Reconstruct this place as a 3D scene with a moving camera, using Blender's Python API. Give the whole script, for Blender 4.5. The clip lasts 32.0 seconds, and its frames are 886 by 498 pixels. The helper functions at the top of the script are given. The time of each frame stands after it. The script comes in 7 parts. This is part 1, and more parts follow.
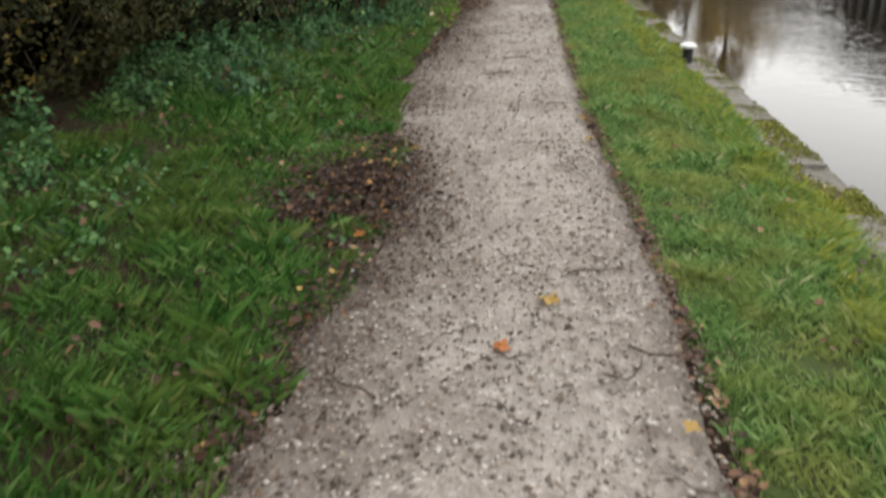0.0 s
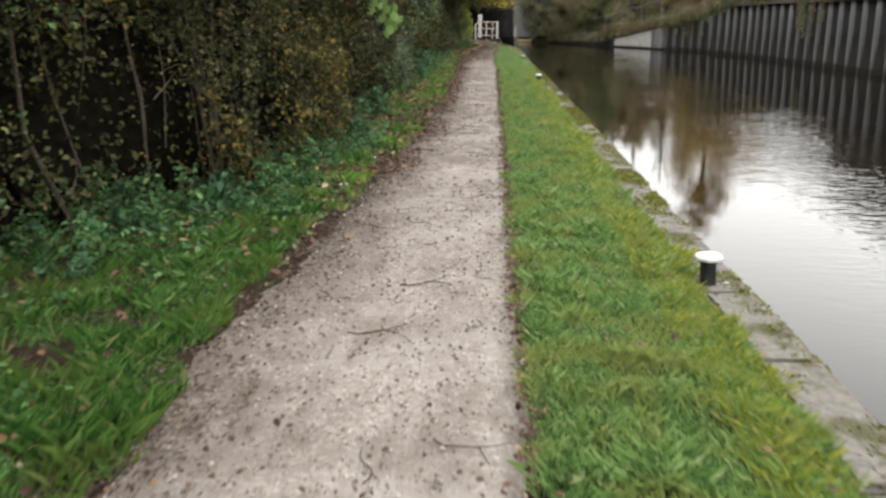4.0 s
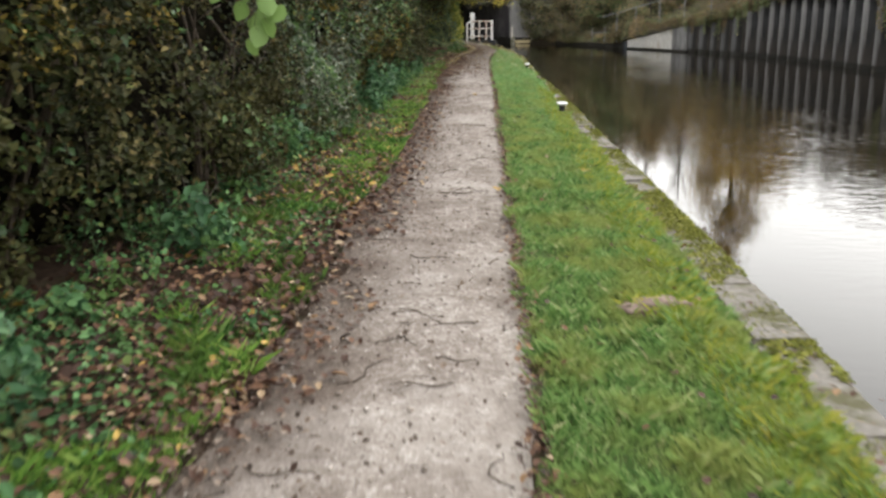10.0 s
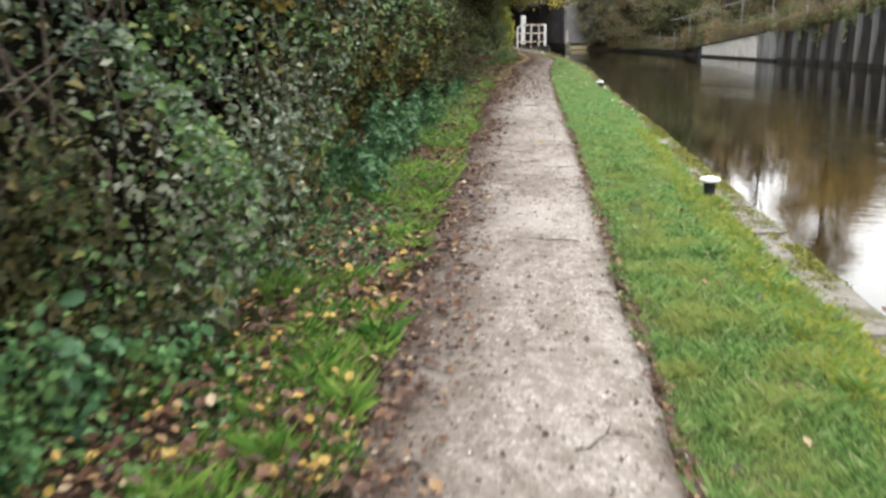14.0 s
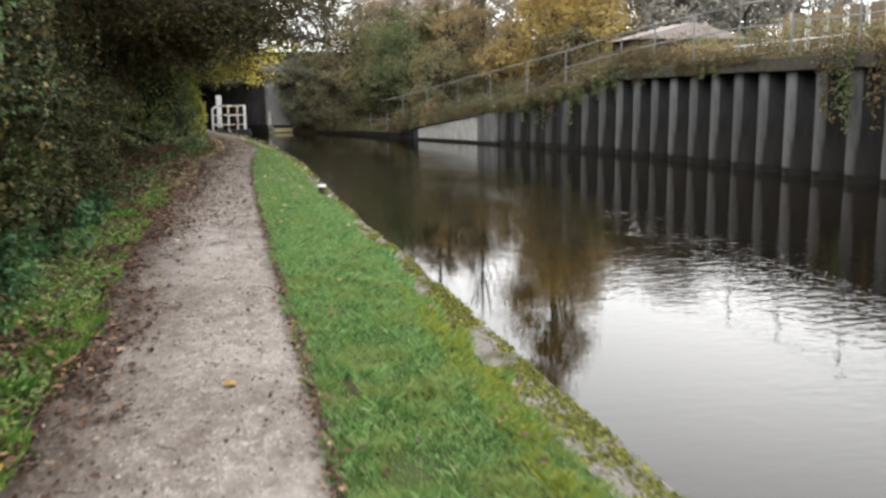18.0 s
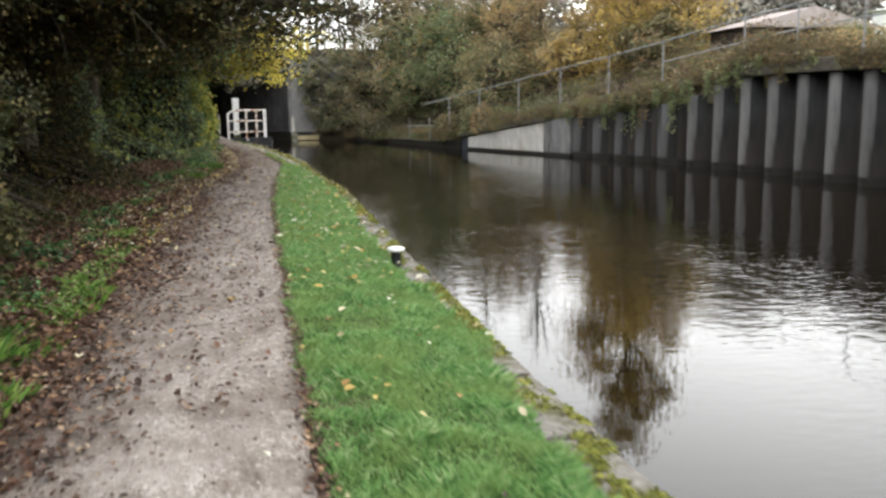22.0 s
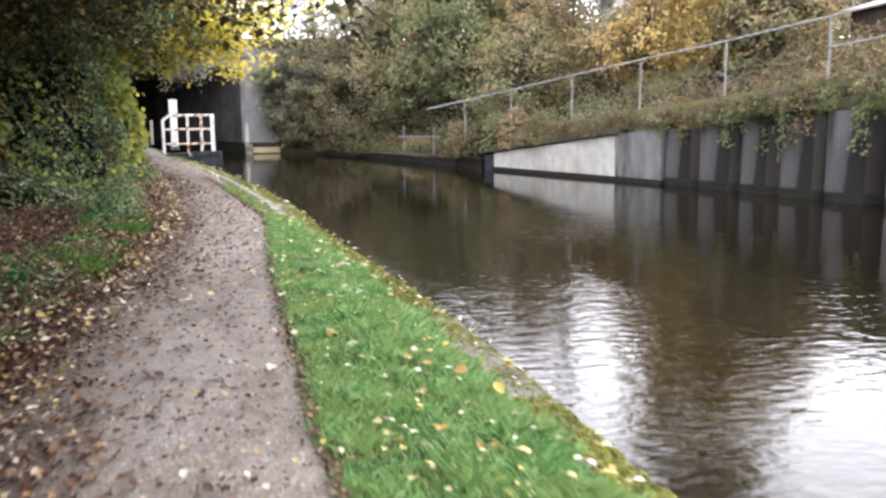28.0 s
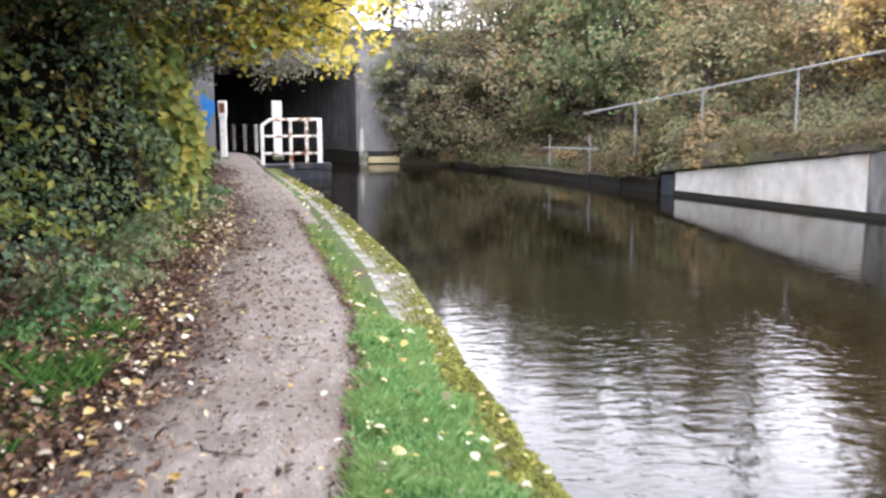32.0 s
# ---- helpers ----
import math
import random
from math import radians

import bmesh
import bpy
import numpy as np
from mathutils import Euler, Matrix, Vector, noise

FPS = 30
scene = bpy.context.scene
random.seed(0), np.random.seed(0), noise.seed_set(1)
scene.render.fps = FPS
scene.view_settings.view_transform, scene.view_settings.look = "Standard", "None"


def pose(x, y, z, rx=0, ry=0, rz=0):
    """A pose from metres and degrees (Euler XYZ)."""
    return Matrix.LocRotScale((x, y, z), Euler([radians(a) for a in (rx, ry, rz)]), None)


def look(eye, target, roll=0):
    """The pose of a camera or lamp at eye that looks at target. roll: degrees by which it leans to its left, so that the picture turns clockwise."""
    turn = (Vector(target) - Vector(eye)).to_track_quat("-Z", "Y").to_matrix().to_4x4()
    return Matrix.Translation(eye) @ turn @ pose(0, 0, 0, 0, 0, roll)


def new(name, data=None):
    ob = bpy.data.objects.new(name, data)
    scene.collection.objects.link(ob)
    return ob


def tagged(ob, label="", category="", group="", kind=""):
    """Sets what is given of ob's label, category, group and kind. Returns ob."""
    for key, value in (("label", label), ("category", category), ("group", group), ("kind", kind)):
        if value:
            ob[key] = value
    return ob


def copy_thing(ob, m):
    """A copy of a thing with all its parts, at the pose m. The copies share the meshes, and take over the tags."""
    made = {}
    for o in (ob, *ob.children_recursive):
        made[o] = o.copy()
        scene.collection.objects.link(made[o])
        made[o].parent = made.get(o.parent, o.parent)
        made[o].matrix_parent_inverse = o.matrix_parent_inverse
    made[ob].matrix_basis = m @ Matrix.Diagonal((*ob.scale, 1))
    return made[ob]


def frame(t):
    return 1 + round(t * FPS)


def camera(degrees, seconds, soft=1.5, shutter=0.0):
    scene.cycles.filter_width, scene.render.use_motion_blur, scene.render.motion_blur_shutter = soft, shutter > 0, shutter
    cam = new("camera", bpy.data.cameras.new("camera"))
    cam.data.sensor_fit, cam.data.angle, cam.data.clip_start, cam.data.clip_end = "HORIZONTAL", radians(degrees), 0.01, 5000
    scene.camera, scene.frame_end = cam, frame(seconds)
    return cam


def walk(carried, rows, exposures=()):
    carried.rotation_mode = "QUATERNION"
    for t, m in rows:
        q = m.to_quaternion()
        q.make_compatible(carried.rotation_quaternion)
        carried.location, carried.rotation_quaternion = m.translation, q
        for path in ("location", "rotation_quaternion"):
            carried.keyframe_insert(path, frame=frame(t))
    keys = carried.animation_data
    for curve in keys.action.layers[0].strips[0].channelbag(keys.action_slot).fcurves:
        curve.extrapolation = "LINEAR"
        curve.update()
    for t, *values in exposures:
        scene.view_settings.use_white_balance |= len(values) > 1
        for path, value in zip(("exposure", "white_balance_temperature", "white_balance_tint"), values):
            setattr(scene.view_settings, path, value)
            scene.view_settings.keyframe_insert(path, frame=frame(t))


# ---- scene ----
cam = camera(53.5, 32.0, 2.7, 0.6)
METRES, EYE, TILT, LEAN, TURN = 46.9, 1.5, -1.3, 0.0, 5.3
ROWS = [
    (0.0, 0.0, 0.0, 0.0, -0.06, -20.8, 0.16),
    (0.5, 0.0013, 0.0051, -0.0004, -0.09, -17.53, 0.09),
    (1.0, 0.0035, 0.012, 0.0003, -0.43, -15.96, 0.27),
    (1.5, 0.0071, 0.0196, 0.0005, -1.12, -14.29, 0.27),
    (2.0, 0.0095, 0.0294, -0.0, -1.38, -13.56, 0.19),
    (2.5, 0.0123, 0.0414, 0.0007, -1.74, -13.48, 0.38),
    (4.5, 0.0157, 0.0925, 0.0017, -1.32, -13.32, 0.4),
    (5.0, 0.0164, 0.106, 0.0022, -1.2, -13.43, 0.52),
    (5.5, 0.017, 0.1183, 0.0025, -1.1, -13.41, 0.5),
    (6.0, 0.0175, 0.1329, 0.0031, -1.44, -13.43, 0.52),
    (6.5, 0.0177, 0.1463, 0.0036, -1.39, -13.47, 0.48),
    (7.0, 0.019, 0.1612, 0.0038, -1.46, -13.36, 0.61),
    (7.5, 0.0219, 0.1761, 0.0033, -1.97, -13.46, 0.72),
    (8.0, 0.0242, 0.1912, 0.0029, -2.44, -13.43, 0.77),
    (8.5, 0.0263, 0.2091, 0.0033, -2.95, -13.42, 0.73),
    (9.0, 0.0272, 0.224, 0.0038, -2.79, -13.36, 0.69),
    (9.5, 0.0282, 0.2407, 0.0037, -2.55, -13.39, 0.67),
    (10.0, 0.0286, 0.2558, 0.0043, -1.86, -13.36, 0.7),
    (10.5, 0.0284, 0.2724, 0.0046, -0.73, -13.25, 0.55),
    (11.0, 0.0277, 0.2893, 0.0047, 0.77, -13.34, 0.48),
    (11.5, 0.0271, 0.3052, 0.0054, 1.16, -13.32, 0.55),
    (12.0, 0.0269, 0.3215, 0.0065, 1.34, -13.3, 0.56),
    (12.5, 0.0274, 0.3363, 0.007, 1.47, -13.27, 0.64),
    (13.0, 0.029, 0.3543, 0.0068, 1.54, -13.25, 0.69),
    (13.5, 0.0302, 0.3702, 0.0072, 1.6, -13.31, 0.66),
    (14.0, 0.0321, 0.3873, 0.008, 1.11, -13.14, 0.68),
    (14.5, 0.0333, 0.4025, 0.0099, -0.29, -13.03, 0.7),
    (15.0, 0.0361, 0.4183, 0.0107, -4.14, -12.99, 0.93),
    (15.5, 0.0392, 0.4336, 0.0111, -7.66, -9.38, 0.86),
    (17.5, 0.0461, 0.5029, 0.0117, -16.9, -8.45, 1.07),
    (18.0, 0.0471, 0.5183, 0.012, -17.76, -8.47, 1.07),
    (18.5, 0.0486, 0.5371, 0.0126, -18.63, -8.48, 1.11),
    (19.0, 0.0502, 0.5536, 0.0133, -19.2, -8.45, 1.15),
    (19.5, 0.0518, 0.5716, 0.0147, -19.44, -8.33, 1.16),
    (20.0, 0.0534, 0.5878, 0.0149, -19.23, -8.34, 1.2),
    (20.5, 0.0567, 0.6046, 0.0147, -19.03, -8.38, 1.26),
    (21.0, 0.0586, 0.6211, 0.0143, -18.74, -8.25, 1.09),
    (21.5, 0.0595, 0.6382, 0.0137, -18.58, -8.27, 1.03),
    (22.0, 0.0604, 0.6575, 0.0141, -16.49, -8.16, 1.1),
    (22.5, 0.0613, 0.6745, 0.0139, -16.15, -8.19, 1.02),
    (23.0, 0.0627, 0.694, 0.0152, -16.01, -8.13, 0.96),
    (23.5, 0.0631, 0.7096, 0.0162, -15.86, -7.96, 0.95),
    (24.0, 0.0635, 0.7283, 0.0172, -15.94, -7.93, 0.88),
    (24.5, 0.0627, 0.7437, 0.0174, -16.52, -7.84, 0.88),
    (25.0, 0.0624, 0.7613, 0.0174, -17.2, -8.02, 0.9),
    (25.5, 0.0617, 0.7772, 0.0175, -17.78, -7.93, 0.91),
    (27.5, 0.0696, 0.8474, 0.019, -20.06, -7.98, 0.88),
    (28.0, 0.0715, 0.8653, 0.0192, -20.35, -7.95, 0.88),
    (28.5, 0.0728, 0.8831, 0.0211, -20.41, -7.79, 0.83),
    (29.0, 0.0741, 0.8977, 0.0203, -20.21, -7.8, 0.91),
    (29.5, 0.0773, 0.914, 0.0208, -19.71, -7.74, 0.96),
    (30.0, 0.0822, 0.9279, 0.021, -19.23, -7.63, 0.87),
    (30.5, 0.0875, 0.944, 0.0211, -18.46, -7.73, 0.89),
    (31.0, 0.0908, 0.9588, 0.0223, -17.29, -7.83, 0.72),
    (31.5, 0.0936, 0.9752, 0.0225, -14.38, -7.71, 0.61),
    (32.0, 0.0955, 0.9906, 0.0228, -12.56, -7.69, 0.44),
]
SHIFTS = [(0.0, -0.58, 6650, 9), (2.0, -0.3, 6650, 9), (6.0, -0.2, 6650, 9), (8.0, -0.2, 6650, 9), (10.0, -0.07, 6650, 9), (11.0, 0.2, 6550, 9), (13.0, 0.38, 6500, 9), (15.0, 0.22, 6550, 9), (18.0, -0.1, 6500, 10), (20.0, -0.08, 6500, 10), (22.0, 0.1, 6450, 9), (25.0, 0.5, 6400, 8), (28.0, 0.88, 6200, 16), (32.0, 1.0, 6050, 17)]
walk(cam, [(t, pose(0, 0, EYE, TILT, LEAN, TURN) @ pose(METRES * x, METRES * y, METRES * z, 90 + pitch, roll, yaw)) for t, x, y, z, yaw, pitch, roll in ROWS], SHIFTS)


# world: bright overcast sky, almost without colour
world = bpy.data.worlds.new("overcast_sky")
scene.world = world
world.use_nodes = True
wn = world.node_tree.nodes
wl = world.node_tree.links
sky = wn.new("ShaderNodeTexSky")
sky.sky_type = "NISHITA"
sky.sun_disc = False
sky.sun_elevation = radians(16)
sky.sun_rotation = radians(33)
sky.air_density, sky.dust_density = 1.0, 7.0
pale = wn.new("ShaderNodeHueSaturation")
pale.inputs["Saturation"].default_value = 0.12
wl.new(sky.outputs[0], pale.inputs["Color"])
cloud = wn.new("ShaderNodeMix")
cloud.data_type = "RGBA"
cloud.inputs["Factor"].default_value = 0.95
wl.new(pale.outputs[0], cloud.inputs["A"])
cloud.inputs["B"].default_value = (21.0, 21.2, 21.6, 1)
wl.new(cloud.outputs["Result"], wn["Background"].inputs["Color"])
wn["Background"].inputs["Strength"].default_value = 0.15

sun = new("sun", bpy.data.lights.new("sun", "SUN"))
sun.data.energy, sun.data.angle, sun.data.color = 0.6, radians(60), (1.0, 0.96, 0.90)
sun.matrix_world = look((52.4, 80.6, 27.6), (0, 0, 0))


# ---- materials ----
def nodes_of(name):
    m = bpy.data.materials.new(name)
    m.use_nodes = True
    nt = m.node_tree
    return m, nt, nt.nodes["Principled BSDF"]


def ramp(nt, src, stops, mode="LINEAR"):
    r = nt.nodes.new("ShaderNodeValToRGB")
    r.color_ramp.interpolation = mode
    els = r.color_ramp.elements
    while len(els) < len(stops):
        els.new(0.5)
    for e, (p, c) in zip(els, stops):
        e.position, e.color = p, (*c, 1)
    nt.links.new(src, r.inputs[0])
    return r.outputs[0]


def noise_tex(nt, scale, detail=4.0, rough=0.55, stretch=None, coord="Object"):
    tc = nt.nodes.new("ShaderNodeTexCoord")
    src = tc.outputs[coord]
    if stretch:
        mp = nt.nodes.new("ShaderNodeMapping")
        mp.inputs["Scale"].default_value = stretch
        nt.links.new(src, mp.inputs[0])
        src = mp.outputs[0]
    n = nt.nodes.new("ShaderNodeTexNoise")
    n.inputs["Scale"].default_value = scale
    n.inputs["Detail"].default_value = detail
    n.inputs["Roughness"].default_value = rough
    nt.links.new(src, n.inputs["Vector"])
    return n.outputs[0]


def voronoi(nt, scale, out="Distance", feature="F1"):
    tc = nt.nodes.new("ShaderNodeTexCoord")
    v = nt.nodes.new("ShaderNodeTexVoronoi")
    v.feature = feature
    v.inputs["Scale"].default_value = scale
    nt.links.new(tc.outputs["Object"], v.inputs["Vector"])
    return v.outputs[out]


def mixed(nt, fac, a, b, mode="MIX"):
    x = nt.nodes.new("ShaderNodeMix")
    x.data_type, x.blend_type = "RGBA", mode
    for key, v in (("Factor", fac), ("A", a), ("B", b)):
        if isinstance(v, (int, float)):
            x.inputs[key].default_value = v
        elif isinstance(v, tuple):
            x.inputs[key].default_value = (*v, 1)
        else:
            nt.links.new(v, x.inputs[key])
    return x.outputs["Result"]


def bumped(nt, bsdf, height, strength, dist=0.01, chain=None):
    b = nt.nodes.new("ShaderNodeBump")
    b.inputs["Strength"].default_value, b.inputs["Distance"].default_value = strength, dist
    nt.links.new(height, b.inputs["Height"])
    if chain is not None:
        nt.links.new(chain, b.inputs["Normal"])
    nt.links.new(b.outputs[0], bsdf.inputs["Normal"])
    return b.outputs[0]


def surface(name, dark, light, scale, rough=0.85, metal=0.0, stains=None, stain_scale=0.8, bump=0.4, dist=0.004, stretch=None, edge=(0.5, 0.66), spec=0.25, vary=0.0):
    """A worn surface: two tones of grain, and stains of a shape of their own."""
    m, nt, b = nodes_of(name)
    fine = noise_tex(nt, scale, 8, 0.65, stretch)
    col = ramp(nt, fine, [(0.32, dark), (0.68, light)])
    if stains:
        big = noise_tex(nt, stain_scale, 6, 0.62, stretch)
        col = mixed(nt, ramp(nt, big, [(edge[0], (0, 0, 0)), (edge[1], (1, 1, 1))]), col, stains)
    nt.links.new(col, b.inputs["Base Color"])
    b.inputs["Roughness"].default_value, b.inputs["Metallic"].default_value, b.inputs["Specular IOR Level"].default_value = rough, metal, spec
    bumped(nt, b, fine, bump, dist)
    if vary:
        info = nt.nodes.new("ShaderNodeObjectInfo")
        tone = ramp(nt, info.outputs["Random"], [(0.0, (vary, vary, vary)), (1.0, (1, 1, 1))])
        nt.links.new(mixed(nt, 1.0, col, tone, "MULTIPLY"), b.inputs["Base Color"])
    return m


def leaf_stuff(name, stops, rough=0.5, thin=0.25, patch=None, patch_scale=0.6, gloss=0.3):
    """Leaves that differ one by one, in larger patches of another tone."""
    m, nt, b = nodes_of(name)
    g = nt.nodes.new("ShaderNodeNewGeometry")
    col = ramp(nt, g.outputs["Random Per Island"], stops)
    if patch:
        big = noise_tex(nt, patch_scale, 3, 0.5)
        col = mixed(nt, ramp(nt, big, [(0.45, (0, 0, 0)), (0.62, (1, 1, 1))]), col, mixed(nt, 0.65, col, patch))
    nt.links.new(col, b.inputs["Base Color"])
    b.inputs["Roughness"].default_value = rough
    b.inputs["Specular IOR Level"].default_value = gloss
    t = nt.nodes.new("ShaderNodeBsdfTranslucent")
    nt.links.new(col, t.inputs[0])
    x = nt.nodes.new("ShaderNodeMixShader")
    x.inputs[0].default_value = thin
    nt.links.new(b.outputs[0], x.inputs[1])
    nt.links.new(t.outputs[0], x.inputs[2])
    nt.links.new(x.outputs[0], nt.nodes["Material Output"].inputs[0])
    return m


def gravel():
    """Trodden gravel: grit, damp hollows, dusty crowns, and mud towards the hedge side (low u)."""
    m, nt, b = nodes_of("path_gravel")
    grit = voronoi(nt, 75, "Color")
    bw = nt.nodes.new("ShaderNodeRGBToBW")
    nt.links.new(grit, bw.inputs[0])
    stone = ramp(nt, bw.outputs[0], [(0.10, (0.10, 0.08, 0.068)), (0.30, (0.24, 0.205, 0.178)), (0.72, (0.37, 0.33, 0.30)), (0.97, (0.55, 0.505, 0.47))])
    fine = noise_tex(nt, 26, 6, 0.6)
    col = mixed(nt, ramp(nt, fine, [(0.36, (0, 0, 0)), (0.62, (1, 1, 1))]), (0.20, 0.168, 0.142), stone)
    clod = noise_tex(nt, 7.5, 5, 0.6, (1.2, 0.9, 1))
    col = mixed(nt, ramp(nt, clod, [(0.36, (1, 1, 1)), (0.50, (0, 0, 0))]), col, mixed(nt, 0.55, col, (0.10, 0.075, 0.06)))
    damp = noise_tex(nt, 1.5, 6, 0.68, (1.6, 0.8, 1))
    col = mixed(nt, ramp(nt, damp, [(0.47, (0, 0, 0)), (0.60, (1, 1, 1))]), col, mixed(nt, 0.60, col, (0.11, 0.083, 0.066)))
    dust = noise_tex(nt, 0.9, 6, 0.66, (1, 0.7, 1))
    col = mixed(nt, ramp(nt, dust, [(0.48, (0, 0, 0)), (0.64, (1, 1, 1))]), col, mixed(nt, 0.38, col, (0.45, 0.41, 0.375)))
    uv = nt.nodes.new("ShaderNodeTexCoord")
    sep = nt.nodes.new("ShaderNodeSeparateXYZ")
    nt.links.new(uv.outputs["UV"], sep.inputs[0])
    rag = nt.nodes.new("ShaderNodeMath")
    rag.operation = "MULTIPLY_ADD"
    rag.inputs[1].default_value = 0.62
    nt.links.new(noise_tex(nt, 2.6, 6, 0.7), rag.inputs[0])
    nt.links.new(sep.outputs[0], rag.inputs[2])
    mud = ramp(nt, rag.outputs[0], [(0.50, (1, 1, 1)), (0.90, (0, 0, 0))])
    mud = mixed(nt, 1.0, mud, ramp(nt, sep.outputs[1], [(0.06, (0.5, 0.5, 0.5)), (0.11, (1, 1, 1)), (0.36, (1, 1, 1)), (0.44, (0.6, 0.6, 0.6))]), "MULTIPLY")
    # tone by distance: darker from y 34 on, paler over the first metres
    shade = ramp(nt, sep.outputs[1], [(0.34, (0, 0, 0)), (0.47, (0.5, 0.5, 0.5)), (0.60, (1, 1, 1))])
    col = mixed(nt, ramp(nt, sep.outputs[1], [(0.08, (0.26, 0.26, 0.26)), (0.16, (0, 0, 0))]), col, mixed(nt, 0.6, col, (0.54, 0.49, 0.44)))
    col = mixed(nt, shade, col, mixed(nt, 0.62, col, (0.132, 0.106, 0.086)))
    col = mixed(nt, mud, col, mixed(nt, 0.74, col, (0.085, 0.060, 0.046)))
    nt.links.new(col, b.inputs["Base Color"])
    b.inputs["Roughness"].default_value = 0.9
    b.inputs["Specular IOR Level"].default_value = 0.25
    h = voronoi(nt, 75)
    n = bumped(nt, b, h, 0.5, 0.006)
    n = bumped(nt, b, clod, 0.45, 0.03, n)
    bumped(nt, b, fine, 0.5, 0.012, n)
    return m


def water_material():
    m, nt, b = nodes_of("canal_water")
    b.inputs["Base Color"].default_value = (0.0055, 0.0040, 0.0020, 1)
    b.inputs["Roughness"].default_value = 0.02
    b.inputs["IOR"].default_value = 1.32
    b.inputs["Specular IOR Level"].default_value = 0.43
    tc = nt.nodes.new("ShaderNodeTexCoord")
    sep = nt.nodes.new("ShaderNodeSeparateXYZ")
    nt.links.new(tc.outputs["Object"], sep.inputs[0])

    def gust(out, lo, hi):
        g = nt.nodes.new("ShaderNodeMapRange")
        g.interpolation_type = "SMOOTHSTEP"
        g.inputs["From Min"].default_value, g.inputs["From Max"].default_value = lo, hi
        nt.links.new(out, g.inputs["Value"])
        return g.outputs[0]

    def sums(op, a, c):
        x = nt.nodes.new("ShaderNodeMath")
        x.operation = op
        for i, v in enumerate((a, c)):
            if isinstance(v, (int, float)):
                x.inputs[i].default_value = v
            else:
                nt.links.new(v, x.inputs[i])
        return x.outputs[0]
    # a breeze ruffles the middle and the reach before the bridge; near the banks the water lies calm
    windy = sums("MAXIMUM", gust(sep.outputs[0], 2.4, 4.8), gust(sep.outputs[1], 37.0, 45.0))
    lee = sums("MAXIMUM", gust(sep.outputs[0], 5.2, 8.2), gust(sep.outputs[1], 52.0, 58.0))
    windy = sums("MULTIPLY", windy, sums("SUBTRACT", 1.0, sums("MULTIPLY", lee, 0.85)))
    calm = noise_tex(nt, 0.35, 4, 0.6, (1.0, 0.6, 1))
    patch = ramp(nt, calm, [(0.38, (0.30, 0.30, 0.30)), (0.60, (1, 1, 1))])
    mask = sums("MULTIPLY", sums("MULTIPLY_ADD", windy, 0.88), patch)
    mask.node.inputs[0].links[0].from_node.inputs[2].default_value = 0.12
    rip = noise_tex(nt, 9.0, 2, 0.45, (0.62, 1.2, 1))
    swell = noise_tex(nt, 1.3, 2, 0.5)
    n = bumped(nt, b, sums("MULTIPLY", rip, mask), 0.30, 0.03)
    bumped(nt, b, swell, 0.012, 0.05, n)
    return m


def rust_paint(name, paint, scale=9, share=0.55):
    m, nt, b = nodes_of(name)
    n = noise_tex(nt, scale, 7, 0.7)
    rust = ramp(nt, noise_tex(nt, 40, 4), [(0.3, (0.16, 0.055, 0.02)), (0.7, (0.34, 0.13, 0.04))])
    f = ramp(nt, n, [(share, (0, 0, 0)), (share + 0.05, (1, 1, 1))])
    nt.links.new(mixed(nt, f, paint, rust), b.inputs["Base Color"])
    b.inputs["Roughness"].default_value = 0.6
    bumped(nt, b, n, 0.3, 0.003)
    return m


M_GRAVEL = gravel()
M_WATER = water_material()
M_SOIL = surface("leaf_mould_soil", (0.020, 0.013, 0.009), (0.075, 0.048, 0.033), 26, 0.95, stains=(0.035, 0.040, 0.016), stain_scale=2.3, bump=1.0, dist=0.04, spec=0.1)
M_TURF = surface("turf_ground", (0.025, 0.045, 0.010), (0.07, 0.11, 0.022), 30, 0.95, stains=(0.07, 0.055, 0.03), stain_scale=1.5, bump=0.7, dist=0.02)
M_CLOD = surface("pale_dry_clod", (0.11, 0.075, 0.06), (0.34, 0.26, 0.22), 14, 0.95, stains=(0.06, 0.04, 0.03), stain_scale=6, bump=0.9, dist=0.02)
M_BED = surface("canal_bed_mud", (0.02, 0.016, 0.01), (0.05, 0.04, 0.025), 5, 0.9)
M_COPING = surface("weathered_coping_stone", (0.12, 0.108, 0.094), (0.245, 0.225, 0.198), 20, 0.85, stains=(0.085, 0.08, 0.04), stain_scale=3.0, bump=0.35, dist=0.006, edge=(0.49, 0.60))
M_PAVER = surface("pale_edging_concrete", (0.16, 0.15, 0.14), (0.33, 0.32, 0.305), 18, 0.85, stains=(0.10, 0.10, 0.045), stain_scale=2.6, edge=(0.46, 0.58))
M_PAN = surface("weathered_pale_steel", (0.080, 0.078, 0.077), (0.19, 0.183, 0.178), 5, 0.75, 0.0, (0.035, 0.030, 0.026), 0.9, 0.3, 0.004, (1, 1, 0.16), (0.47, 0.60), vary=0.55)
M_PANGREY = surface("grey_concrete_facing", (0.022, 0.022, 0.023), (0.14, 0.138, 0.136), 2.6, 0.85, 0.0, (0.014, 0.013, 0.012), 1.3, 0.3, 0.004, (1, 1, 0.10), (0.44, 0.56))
# darker copy of the pile steel; shade of the recesses is in its colour
M_WEB = surface("shade_darkened_steel", (0.010, 0.010, 0.0108), (0.028, 0.027, 0.0275), 6, 0.75, 0.0, (0.035, 0.028, 0.022), 0.9, 0.3, 0.004, (1, 1, 0.25))
